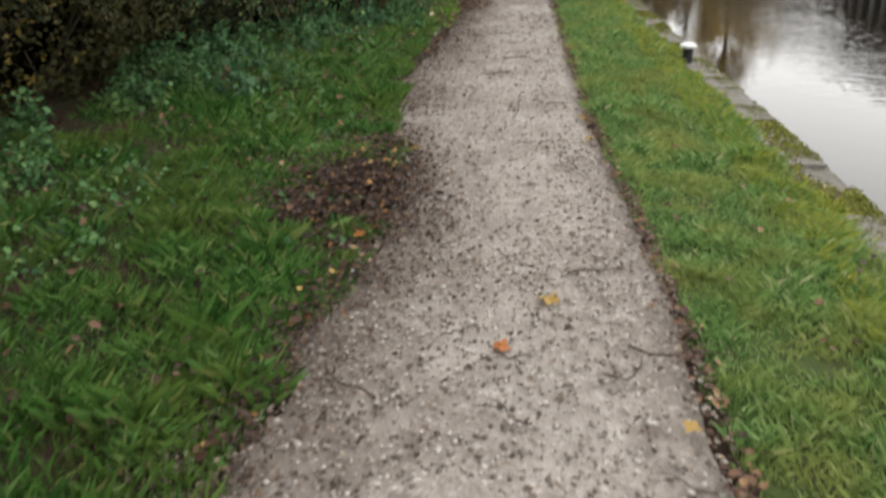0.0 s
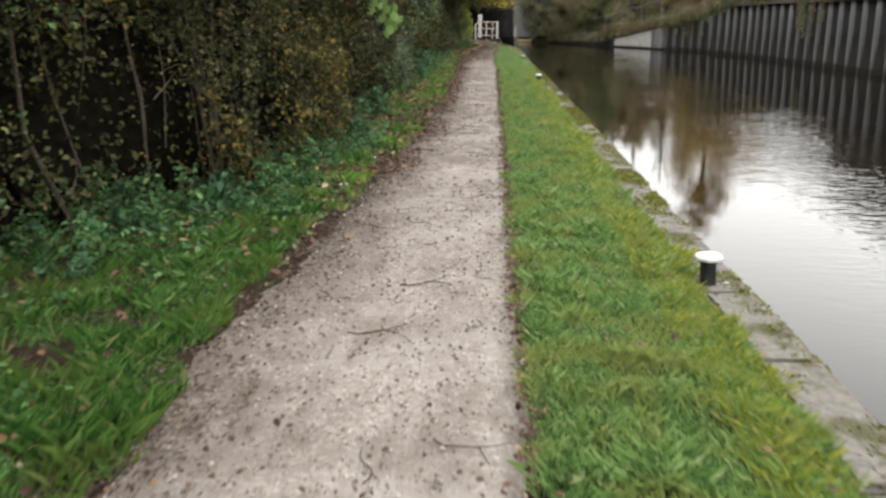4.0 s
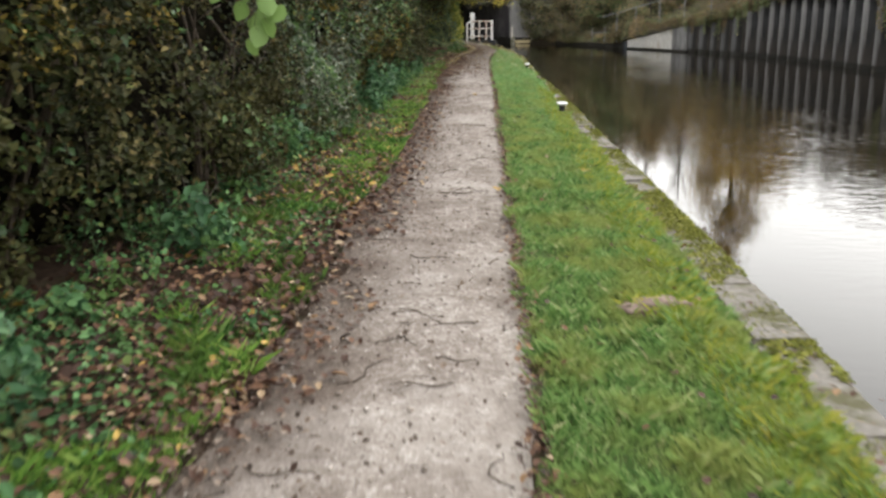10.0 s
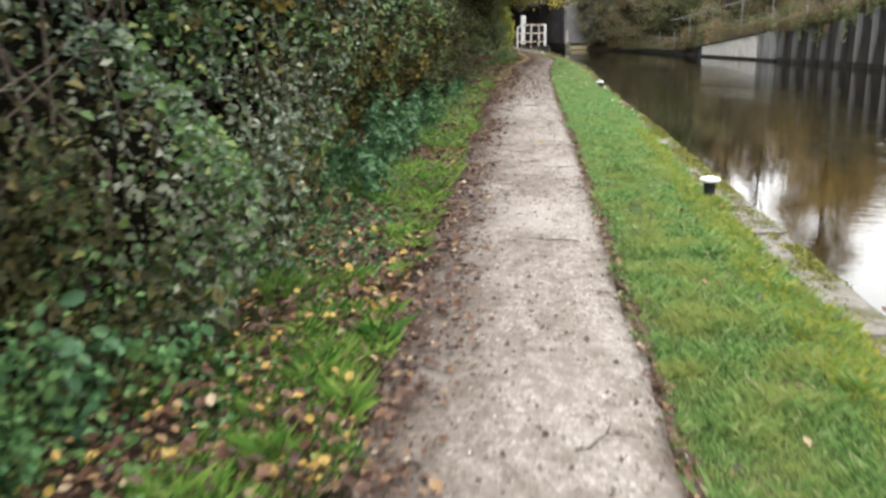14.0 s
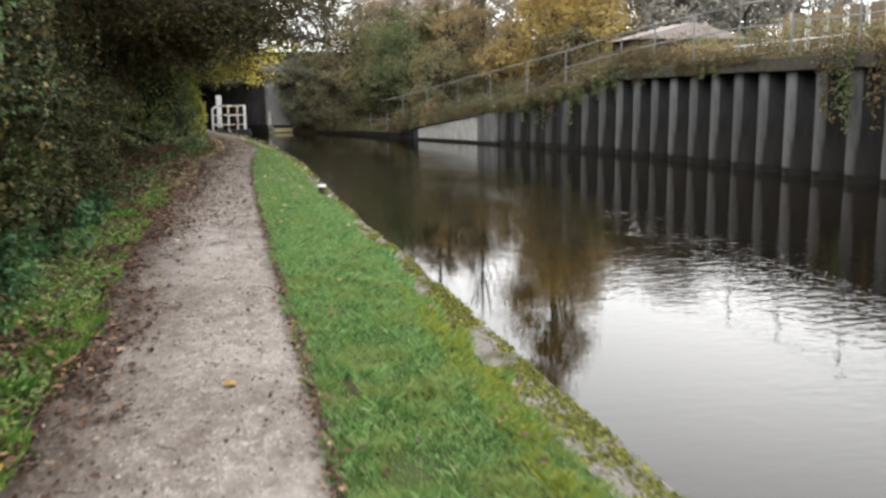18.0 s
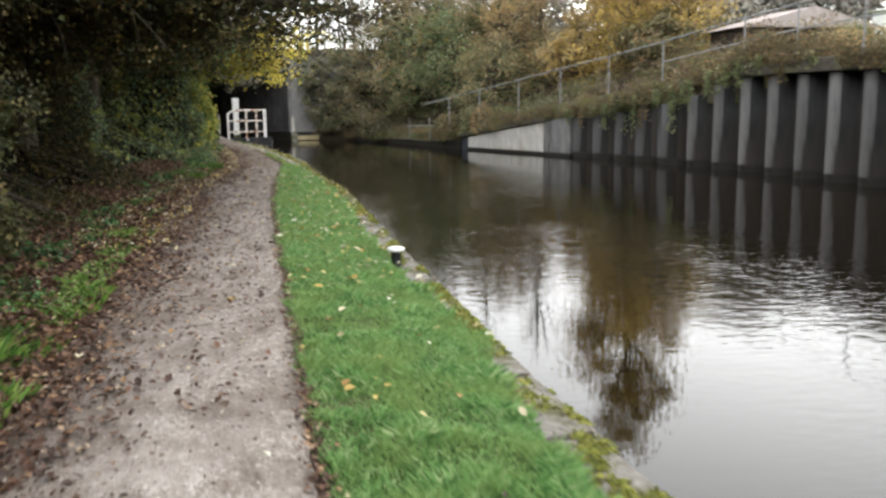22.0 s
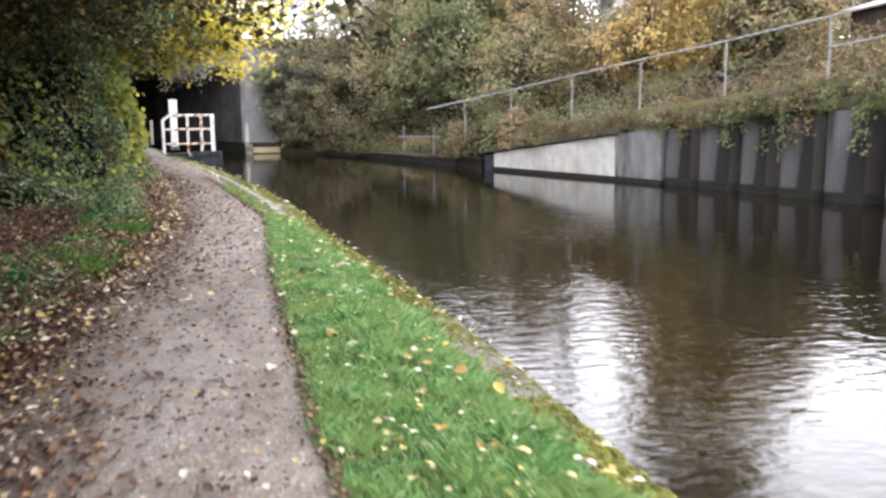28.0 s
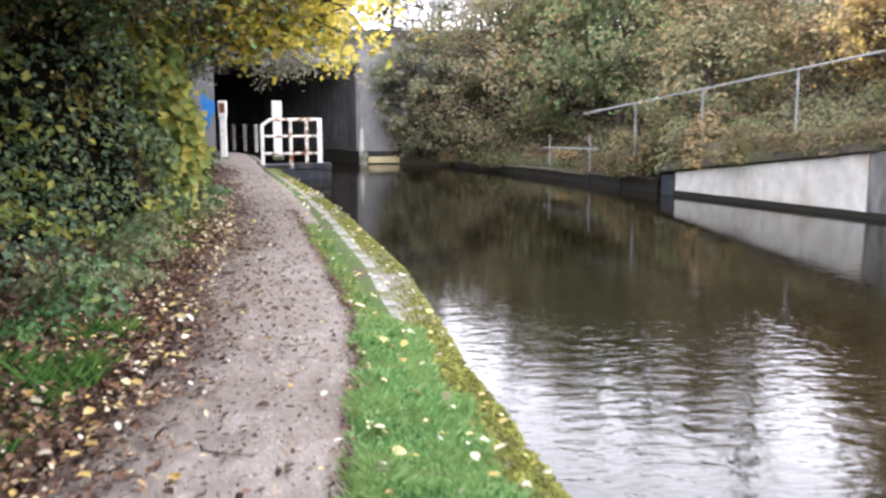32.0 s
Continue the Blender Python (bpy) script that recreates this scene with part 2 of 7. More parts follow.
M_WETBAND = surface("black_algae_band", (0.008, 0.008, 0.007), (0.022, 0.020, 0.015), 9, 0.5, bump=0.4)
M_CAP = surface("mossy_dark_concrete", (0.035, 0.030, 0.024), (0.085, 0.073, 0.058), 9, 0.92, stains=(0.085, 0.10, 0.03), stain_scale=0.9, bump=0.6, dist=0.01)
M_LEDGE = surface("mossy_ramp_concrete", (0.06, 0.055, 0.035), (0.16, 0.145, 0.10), 12, 0.92, stains=(0.11, 0.11, 0.035), stain_scale=1.6, bump=0.7, dist=0.012, edge=(0.44, 0.58))
M_WHITECON = surface("pale_fresh_concrete", (0.33, 0.32, 0.295), (0.47, 0.455, 0.425), 5, 0.85, stains=(0.30, 0.265, 0.215), stain_scale=1.1, bump=0.3, dist=0.004, stretch=(1, 1, 0.6))
M_OLDCON = surface("old_grey_concrete", (0.10, 0.10, 0.10), (0.20, 0.195, 0.19), 3, 0.88, stains=(0.05, 0.048, 0.045), stain_scale=1.2, bump=0.35, dist=0.005, stretch=(1, 1, 0.3))
M_BRIDGE = surface("grey_bridge_concrete", (0.16, 0.155, 0.15), (0.25, 0.245, 0.24), 3.5, 0.9, stains=(0.12, 0.115, 0.11), stain_scale=0.5, bump=0.3, dist=0.006, stretch=(1, 1, 0.4))
M_GALV = surface("galvanised_tube", (0.17, 0.175, 0.18), (0.27, 0.275, 0.28), 14, 0.7, 0.0, (0.20, 0.19, 0.155), 2.0, 0.15, 0.002)
# darkened bridge concrete; the dimness under the deck is in its colour
M_UNDERSHADE = surface("underbridge_shade_concrete", (0.030, 0.028, 0.028), (0.075, 0.070, 0.070), 3.5, 0.92, stains=(0.022, 0.020, 0.020), stain_scale=0.6, bump=0.3, dist=0.006, stretch=(1, 1, 0.4))
M_WHITE = rust_paint("white_paint_rusting", (0.80, 0.79, 0.76), 7, 0.60)
M_WHITERUST = rust_paint("white_paint_heavily_rusted", (0.74, 0.70, 0.62), 6, 0.50)
M_CAPWHITE = surface("white_bollard_paint", (0.70, 0.70, 0.68), (0.84, 0.84, 0.83), 14, 0.5, stains=(0.55, 0.52, 0.46), stain_scale=9, bump=0.15, edge=(0.6, 0.72))
M_BLACK = surface("black_iron_paint", (0.012, 0.013, 0.014), (0.03, 0.03, 0.032), 20, 0.45, stains=(0.05, 0.035, 0.025), stain_scale=8, edge=(0.6, 0.7))
M_BLUEBLACK = surface("blue_black_steel", (0.014, 0.019, 0.026), (0.035, 0.042, 0.052), 8, 0.5, stains=(0.06, 0.05, 0.045), stain_scale=3)
M_TIMBER = surface("ochre_painted_timber", (0.30, 0.24, 0.13), (0.50, 0.42, 0.25), 8, 0.8, stains=(0.28, 0.24, 0.18), stain_scale=2, stretch=(0.3, 1, 1))
M_BARK = surface("damp_bark", (0.030, 0.024, 0.018), (0.10, 0.08, 0.06), 16, 0.9, stains=(0.07, 0.085, 0.04), stain_scale=2, bump=0.8, dist=0.015, stretch=(1, 1, 0.25))
M_TWIG = surface("dead_twig_bark", (0.03, 0.023, 0.017), (0.10, 0.075, 0.055), 40, 0.85)
# almost black, so gaps between the leaves look shaded
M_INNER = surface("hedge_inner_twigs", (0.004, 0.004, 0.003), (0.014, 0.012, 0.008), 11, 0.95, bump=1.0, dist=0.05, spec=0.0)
M_RED = surface("rust_red_plate", (0.16, 0.05, 0.03), (0.24, 0.09, 0.05), 12, 0.7)
M_BLUE = surface("bright_blue_spray_paint", (0.02, 0.13, 0.38), (0.05, 0.24, 0.55), 5, 0.6)
M_ROOF = surface("pinkish_brown_roofing", (0.30, 0.255, 0.24), (0.40, 0.35, 0.33), 6, 0.9, stains=(0.24, 0.18, 0.15), stain_scale=0.8)
M_FENCE = surface("brown_fence_timber", (0.12, 0.085, 0.06), (0.24, 0.18, 0.13), 9, 0.9, stretch=(1, 1, 0.2))
M_PALE = surface("pale_weathered_timber", (0.40, 0.37, 0.32), (0.58, 0.54, 0.48), 9, 0.9, stretch=(1, 1, 0.2))
M_VAN = surface("white_vehicle_paint", (0.74, 0.74, 0.73), (0.84, 0.84, 0.84), 3, 0.35, bump=0.02)
M_GLASS = surface("dark_window_glass", (0.02, 0.022, 0.025), (0.035, 0.037, 0.04), 2, 0.08, bump=0.02)
M_TYRE = surface("tyre_rubber", (0.012, 0.012, 0.012), (0.025, 0.025, 0.025), 20, 0.85)
M_LITTER = surface("white_wrapper", (0.72, 0.72, 0.72), (0.85, 0.85, 0.85), 20, 0.4, bump=0.3)

M_GRASS = leaf_stuff("grass_blades", [(0.0, (0.0540, 0.1188, 0.0324)), (0.4, (0.1404, 0.2538, 0.0713)), (0.8, (0.2484, 0.3996, 0.1274)), (0.93, (0.3564, 0.4644, 0.1944)), (1.0, (0.4860, 0.4536, 0.2592))], 0.5, 0.42, (0.33, 0.35, 0.10), 2.6, 0.35)
M_GRASSB = leaf_stuff("fresh_grass_blades", [(0.0, (0.064, 0.152, 0.046)), (0.4, (0.170, 0.330, 0.104)), (0.8, (0.290, 0.480, 0.180)), (1.0, (0.47, 0.55, 0.29))], 0.5, 0.42, (0.26, 0.36, 0.12), 2.6, 0.35)
M_GRASSY = leaf_stuff("yellowing_grass_blades", [(0.0, (0.13, 0.22, 0.03)), (0.5, (0.28, 0.33, 0.05)), (1.0, (0.46, 0.42, 0.09))], 0.5, 0.42)
M_GRASSL = leaf_stuff("verge_grass_blades", [(0.0, (0.016, 0.050, 0.010)), (0.5, (0.052, 0.140, 0.024)), (0.88, (0.115, 0.245, 0.052)), (1.0, (0.25, 0.24, 0.09))], 0.5, 0.4, (0.125, 0.18, 0.036), 1.6)
# brighter copy of the verge grass; light beyond the hedge's shade is in its tone
M_GRASSV = leaf_stuff("lit_verge_grass", [(0.0, (0.045, 0.115, 0.028)), (0.5, (0.105, 0.235, 0.060)), (0.9, (0.20, 0.36, 0.11)), (1.0, (0.36, 0.38, 0.16))], 0.5, 0.42, (0.16, 0.26, 0.06), 2.2)
M_GRASSLIME = leaf_stuff("lime_verge_grass", [(0.0, (0.07, 0.16, 0.03)), (0.5, (0.16, 0.30, 0.05)), (1.0, (0.30, 0.40, 0.10))], 0.5, 0.42)
M_MOSS = leaf_stuff("yellow_green_moss", [(0.0, (0.0572, 0.0660, 0.0106)), (0.5, (0.1320, 0.1408, 0.0229)), (1.0, (0.2376, 0.2332, 0.0484))], 0.95, 0.1)
M_NETTLE = leaf_stuff("low_weed_leaves", [(0.0, (0.025, 0.065, 0.026)), (0.5, (0.072, 0.165, 0.066)), (0.9, (0.16, 0.30, 0.12)), (1.0, (0.22, 0.27, 0.09))], 0.55, 0.3, (0.12, 0.20, 0.05), 1.2, 0.1)
M_TEAL = leaf_stuff("blue_green_nettle_leaves", [(0.0, (0.020, 0.060, 0.024)), (0.5, (0.052, 0.128, 0.052)), (1.0, (0.12, 0.22, 0.10))], 0.5, 0.25, gloss=0.25)
M_FALLEN = leaf_stuff("fallen_leaves", [(0.0, (0.036, 0.019, 0.013)), (0.5, (0.085, 0.042, 0.027)), (0.8, (0.155, 0.080, 0.045)), (0.95, (0.28, 0.165, 0.08)), (1.0, (0.46, 0.36, 0.24))], 0.6, 0.12)
M_LIMEWEED = leaf_stuff("light_green_seedling_leaves", [(0.0, (0.07, 0.135, 0.032)), (0.5, (0.145, 0.24, 0.055)), (1.0, (0.27, 0.34, 0.10))], 0.5, 0.35)
M_BITS = leaf_stuff("tan_leaf_fragments", [(0.0, (0.045, 0.030, 0.022)), (0.45, (0.11, 0.075, 0.055)), (0.75, (0.20, 0.145, 0.11)), (1.0, (0.38, 0.30, 0.22))], 0.75, 0.0)
M_MOULD = leaf_stuff("rotting_dark_leaves", [(0.0, (0.022, 0.012, 0.009)), (0.6, (0.055, 0.030, 0.020)), (0.93, (0.11, 0.058, 0.032)), (0.97, (0.30, 0.14, 0.04)), (1.0, (0.42, 0.28, 0.09))], 0.7, 0.1)
M_SPECK = leaf_stuff("dark_leaf_specks", [(0.0, (0.035, 0.024, 0.017)), (0.5, (0.085, 0.058, 0.042)), (0.85, (0.17, 0.125, 0.095)), (1.0, (0.27, 0.21, 0.165))], 0.8, 0.0)
M_FALLENPALE = leaf_stuff("pale_fallen_leaves", [(0.0, (0.30, 0.16, 0.05)), (0.3, (0.55, 0.43, 0.12)), (0.65, (0.54, 0.47, 0.31)), (1.0, (0.64, 0.61, 0.50))], 0.65, 0.15)
M_YLEAF = leaf_stuff("yellow_fallen_leaf", [(0.0, (0.36, 0.22, 0.06)), (1.0, (0.50, 0.34, 0.09))], 0.6, 0.15)
M_OLEAF = leaf_stuff("orange_fallen_leaf", [(0.0, (0.38, 0.11, 0.03)), (1.0, (0.48, 0.20, 0.05))], 0.6, 0.15)
LEAFMAT = {
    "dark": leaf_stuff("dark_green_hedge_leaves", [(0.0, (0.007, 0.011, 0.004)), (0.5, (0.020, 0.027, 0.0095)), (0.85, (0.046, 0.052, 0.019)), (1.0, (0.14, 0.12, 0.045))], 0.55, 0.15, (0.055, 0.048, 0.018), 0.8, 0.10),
    "bramble": leaf_stuff("brown_green_bramble_leaves", [(0.0, (0.010, 0.013, 0.005)), (0.45, (0.036, 0.043, 0.016)), (0.72, (0.074, 0.058, 0.023)), (0.90, (0.165, 0.115, 0.042)), (1.0, (0.26, 0.21, 0.09))], 0.5, 0.15, (0.085, 0.095, 0.032), 0.9, 0.12),
    "yellowing": leaf_stuff("yellowing_hedge_leaves", [(0.0, (0.0298, 0.0335, 0.0089)), (0.35, (0.0818, 0.0744, 0.0186)), (0.7, (0.1786, 0.1265, 0.0260)), (1.0, (0.2827, 0.2083, 0.0521))], 0.55, 0.2, gloss=0.12),
    "green": leaf_stuff("mid_green_hedge_leaves", [(0.0, (0.0312, 0.0624, 0.0224)), (0.5, (0.0686, 0.1310, 0.0437)), (0.9, (0.1248, 0.2122, 0.0624)), (1.0, (0.2995, 0.2995, 0.0874))], 0.45, 0.2, gloss=0.3),
    "ivy": leaf_stuff("ivy_leaves", [(0.0, (0.06, 0.105, 0.055)), (0.6, (0.145, 0.215, 0.12)), (0.9, (0.25, 0.31, 0.15)), (1.0, (0.55, 0.50, 0.16))], 0.45, 0.35, gloss=0.25),
    "maple": leaf_stuff("bright_yellow_maple_leaves", [(0.0, (0.40, 0.36, 0.04)), (0.4, (0.68, 0.55, 0.08)), (1.0, (0.84, 0.72, 0.16))], 0.5, 0.5),
    "limey": leaf_stuff("lime_and_yellow_climber_leaves", [(0.0, (0.12, 0.18, 0.045)), (0.5, (0.24, 0.28, 0.065)), (0.85, (0.40, 0.38, 0.08)), (1.0, (0.52, 0.44, 0.09))], 0.5, 0.3),
    # leaf tone lowered to stand for crowns with the light behind them
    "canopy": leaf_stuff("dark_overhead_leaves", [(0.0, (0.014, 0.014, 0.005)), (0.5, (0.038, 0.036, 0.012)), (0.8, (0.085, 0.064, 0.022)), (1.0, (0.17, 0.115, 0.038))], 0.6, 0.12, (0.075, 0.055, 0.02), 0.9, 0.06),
    "sapling": leaf_stuff("broad_light_green_leaves", [(0.0, (0.13, 0.22, 0.06)), (0.5, (0.22, 0.34, 0.10)), (1.0, (0.34, 0.44, 0.17))], 0.45, 0.4),
    "silver": leaf_stuff("grey_green_shrub_leaves", [(0.0, (0.0281, 0.0468, 0.0281)), (0.5, (0.1170, 0.1638, 0.1054)), (0.85, (0.1990, 0.2458, 0.1638)), (1.0, (0.4212, 0.4446, 0.3276))], 0.4, 0.15, (0.075, 0.065, 0.03), 0.9, 0.35),
    "birch": leaf_stuff("golden_birch_leaves", [(0.0, (0.25, 0.17, 0.045)), (0.4, (0.44, 0.31, 0.075)), (0.8, (0.54, 0.39, 0.11)), (1.0, (0.40, 0.33, 0.14))], 0.6, 0.15),
    # rusty and olive: autumn tones lightened and dulled to suggest haze
    "rusty": leaf_stuff("russet_autumn_leaves", [(0.0, (0.13, 0.105, 0.07)), (0.4, (0.26, 0.20, 0.125)), (0.75, (0.38, 0.27, 0.14)), (1.0, (0.47, 0.38, 0.19))], 0.6, 0.35, (0.42, 0.26, 0.09), 0.55, 0.15),
    "olive": leaf_stuff("olive_bank_leaves", [(0.0, (0.085, 0.10, 0.058)), (0.5, (0.175, 0.185, 0.095)), (0.85, (0.27, 0.255, 0.135)), (1.0, (0.38, 0.32, 0.17))], 0.6, 0.35, (0.11, 0.15, 0.05), 0.5, 0.15),
    "greybush": leaf_stuff("grey_brown_bare_twigs", [(0.0, (0.16, 0.14, 0.12)), (0.5, (0.26, 0.23, 0.20)), (1.0, (0.38, 0.33, 0.27))], 0.8, 0.3),
    # grey-pale leaf tone, distance haze put into the colour
    "hazy": leaf_stuff("haze_paled_distant_leaves", [(0.0, (0.22, 0.22, 0.20)), (0.6, (0.31, 0.30, 0.27)), (1.0, (0.40, 0.36, 0.28))], 0.9, 0.1),
    "dry": leaf_stuff("dry_bank_growth", [(0.0, (0.0488, 0.0383, 0.0209)), (0.35, (0.1115, 0.0802, 0.0418)), (0.6, (0.0906, 0.0906, 0.0314)), (0.85, (0.1812, 0.1324, 0.0627)), (1.0, (0.2370, 0.1185, 0.0488))], 0.7, 0.15),
}


# ---- the plan ----
def along(y, table):
    return np.interp(y, [a for a, b in table], [b for a, b in table])


def PR(y):  # water-side edge of the gravel
    return along(y, [(0, 0.66), (3.5, 0.62), (6, 0.5), (9, 0.45), (15, 0.39), (20, 0.34), (25, 0.27), (30, 0.22), (35, 0.12), (40, 0.06), (45, 0.04), (48.3, 0.12), (51.5, 0.3), (53, 0.33), (55.4, 0.1), (60, -0.38), (66, -1.05), (71, -1.65), (75, -2.2), (79, -2.8), (96, -13.3)])


def PL(y):  # hedge-side edge of the gravel
    return along(y, [(0, -0.72), (2.7, -0.80), (3.8, -0.62), (4.9, -0.70), (6.1, -0.92), (7.9, -0.96), (8.8, -0.86), (12, -0.86), (16, -0.73), (20, -0.8), (24, -0.93), (30, -1.08), (34, -1.26), (38, -1.28), (46, -1.4), (49, -1.15), (52, -0.95), (57, -1.2), (66, -2.15), (73, -3.3), (79, -3.85), (96, -14.4)])


def WE(y):  # water's edge
    return along(y, [(-5, 1.98), (4, 1.93), (9, 1.83), (13, 1.77), (18, 1.72), (24, 1.63), (28, 1.59), (33, 1.51), (36, 1.39), (42, 1.34), (46, 1.33), (48, 1.25), (50, 1.12), (52, 1.0), (55.4, 0.89), (59.5, 0.48), (64.3, -0.13), (68.7, -0.85), (72, -1.4), (75, -1.9), (79, -2.5), (96, -13.0)])


def HB(y):  # foot of the hedge
    return along(y, [(-6, -3.5), (8.5, -3.2), (10.5, -2.35), (14, -2.1), (18, -1.95), (20, -2.25), (25, -2.2), (36, -2.4), (45, -2.5), (52, -2.2), (58, -2.3), (62, -2.45), (66, -3.1), (72, -4.2), (79, -5.4), (96, -16.0)])


def FB(y):  # far wall's face
    return along(y, [(-20, 12.8), (0, 12.7), (40, 12.5), (46.5, 12.3), (50, 12.1), (52.5, 11.85), (55, 11.35), (58.5, 10.45), (60.95, 9.62), (65.7, 7.88), (72, 6.2), (77, 4.3), (79, 1.32), (96, -9.2)])


def BT(y):  # top of the far wall
    return along(y, [(51.8, 2.36), (55, 1.65), (58, 1.2), (61, 0.95), (65.7, 0.3), (68, -0.02), (72, -0.16), (79, -0.1), (82, 3.4)])


WATER = -0.39


def vnoise(x, y, seed=0):
    """Smooth noise in 0..1, for arrays."""
    x, y = np.asarray(x, float), np.asarray(y, float)
    xi, yi = np.floor(x), np.floor(y)
    fx, fy = x - xi, y - yi
    fx, fy = fx * fx * (3 - 2 * fx), fy * fy * (3 - 2 * fy)

    def h(a, b):
        s = np.sin(a * 127.1 + b * 311.7 + seed * 74.7) * 43758.5453
        return s - np.floor(s)
    return (h(xi, yi) * (1 - fx) + h(xi + 1, yi) * fx) * (1 - fy) + (h(xi, yi + 1) * (1 - fx) + h(xi + 1, yi + 1) * fx) * fy


def fast_mesh(name, verts, faces, mats, smooth=False, which=None):
    """A mesh from arrays; all faces have the same number of corners."""
    verts, faces = np.asarray(verts, np.float32), np.asarray(faces, np.int32)
    me = bpy.data.meshes.new(name)
    k = faces.shape[1]
    me.vertices.add(len(verts))
    me.vertices.foreach_set("co", verts.ravel())
    me.loops.add(faces.size)
    me.loops.foreach_set("vertex_index", faces.ravel())
    me.polygons.add(len(faces))
    me.polygons.foreach_set("loop_start", np.arange(0, faces.size, k, dtype=np.int32))
    if smooth:
        me.polygons.foreach_set("use_smooth", np.ones(len(faces), bool))
    for m in mats:
        me.materials.append(m)
    if which is not None:
        me.polygons.foreach_set("material_index", np.asarray(which, np.int32))
    me.update(calc_edges=True)
    return me


def bm_mesh(name, bm, mat, smooth=False):
    me = bpy.data.meshes.new(name)
    bmesh.ops.recalc_face_normals(bm, faces=bm.faces)
    bm.to_mesh(me)
    bm.free()
    me.materials.append(mat)
    if smooth:
        for p in me.polygons:
            p.use_smooth = True
    return me


def part(name, me, parent, label="", at=None):
    ob = new(name, me)
    ob.parent = parent
    if at is not None:
        ob.matrix_basis = at
    if label:
        tagged(ob, label)
    return ob


def thing(name, at, label, category, group="", kind="", me=None):
    ob = new(name, me)
    ob.matrix_basis = at
    return tagged(ob, label, category, group, kind)


def box(bm, lo, hi, bevel=0.0):
    r = bmesh.ops.create_cube(bm, size=1.0)
    for v in r["verts"]:
        v.co = Vector([(lo[i] + hi[i]) / 2 + v.co[i] * (hi[i] - lo[i]) for i in range(3)])
    if bevel:
        es = list({e for v in r["verts"] for e in v.link_edges})
        bmesh.ops.bevel(bm, geom=es, offset=bevel, segments=2, affect="EDGES", profile=0.5)


def box_mesh(name, lo, hi, mat, bevel=0.008):
    bm = bmesh.new()
    box(bm, lo, hi, bevel)
    return bm_mesh(name, bm, mat)


def tube_arrays(pts, radii, sides=6):
    pts = [Vector(p) for p in pts]
    vs, fs = [], []
    for i, p in enumerate(pts):
        d = (pts[min(i + 1, len(pts) - 1)] - pts[max(i - 1, 0)]).normalized()
        a = d.orthogonal().normalized()
        b = d.cross(a)
        for k in range(sides):
            w = 2 * math.pi * k / sides
            vs.append(p + (a * math.cos(w) + b * math.sin(w)) * radii[i])
    for i in range(len(pts) - 1):
        for k in range(sides):
            k2 = (k + 1) % sides
            fs.append((i * sides + k, i * sides + k2, (i + 1) * sides + k2, (i + 1) * sides + k))
    return [tuple(v) for v in vs], fs


def tubes_mesh(name, lines, mat, sides=6):
    """Several tubes, given as (points, radii), in one mesh."""
    V, F = [], []
    for pts, radii in lines:
        v, f = tube_arrays(pts, radii, sides)
        o = len(V)
        V += v
        F += [tuple(i + o for i in q) for q in f]
    return fast_mesh(name, V, F, [mat], True)


def capped_tube(name, p, q, r, mat, sides=8):
    bm = bmesh.new()
    p, q = Vector(p), Vector(q)
    d = q - p
    m = Matrix.Translation((p + q) / 2) @ d.to_track_quat("Z", "Y").to_matrix().to_4x4()
    bmesh.ops.create_cone(bm, cap_ends=True, segments=sides, radius1=r, radius2=r, depth=d.length, matrix=m)
    return bm_mesh(name, bm, mat, False)


def unit(v):
    return v / np.maximum(np.linalg.norm(v, axis=1, keepdims=True), 1e-9)


def leaf_arrays(rng, c, n, size, slim=0.62, fold=0.18, fine=False):
    """Leaves: folded rhombs round the centres c, facing about n."""
    N = len(c)
    n = unit(n + rng.normal(0, 0.55, (N, 3)))
    a = unit(np.cross(n, rng.normal(0, 1, (N, 3))))
    b = np.cross(n, a)
    s = (size * rng.uniform(0.6, 1.25, N))[:, None]
    base, tip = c - a * s * 0.5, c + a * s * 0.5 - n * s * 0.1
    mid = c + a * s * 0.04
    l = mid + b * s * slim * 0.5 + n * s * fold
    r = mid - b * s * slim * 0.5 + n * s * fold
    if fine:
        w = b * s * slim * 0.5
        q = [base, c - a * s * 0.22 - w * 0.85 + n * s * fold * 0.8, c + a * s * 0.2 - w * 0.9 + n * s * fold * 0.7, tip, c + a * s * 0.2 + w * 0.9 + n * s * fold * 0.7, c - a * s * 0.22 + w * 0.85 + n * s * fold * 0.8]
        V = np.stack(q, 1).reshape(-1, 3)
        o = np.arange(N)[:, None] * 6
        F = np.concatenate([o + np.array(t) for t in ((0, 1, 2), (0, 2, 3), (0, 3, 4), (0, 4, 5))], 1).reshape(-1, 3)
        return V, F
    V = np.stack([base, r, tip, l], 1).reshape(-1, 3)
    o = np.arange(N)[:, None] * 4
    F = np.concatenate([o + np.array([0, 1, 2]), o + np.array([0, 2, 3])], 1).reshape(-1, 3)
    return V, F


def leaf_mesh(name, rng, c, n, size, mat, slim=0.62, fold=0.18, fine=False):
    V, F = leaf_arrays(rng, c, n, size, slim, fold, fine)
    return fast_mesh(name, V, F, [mat])


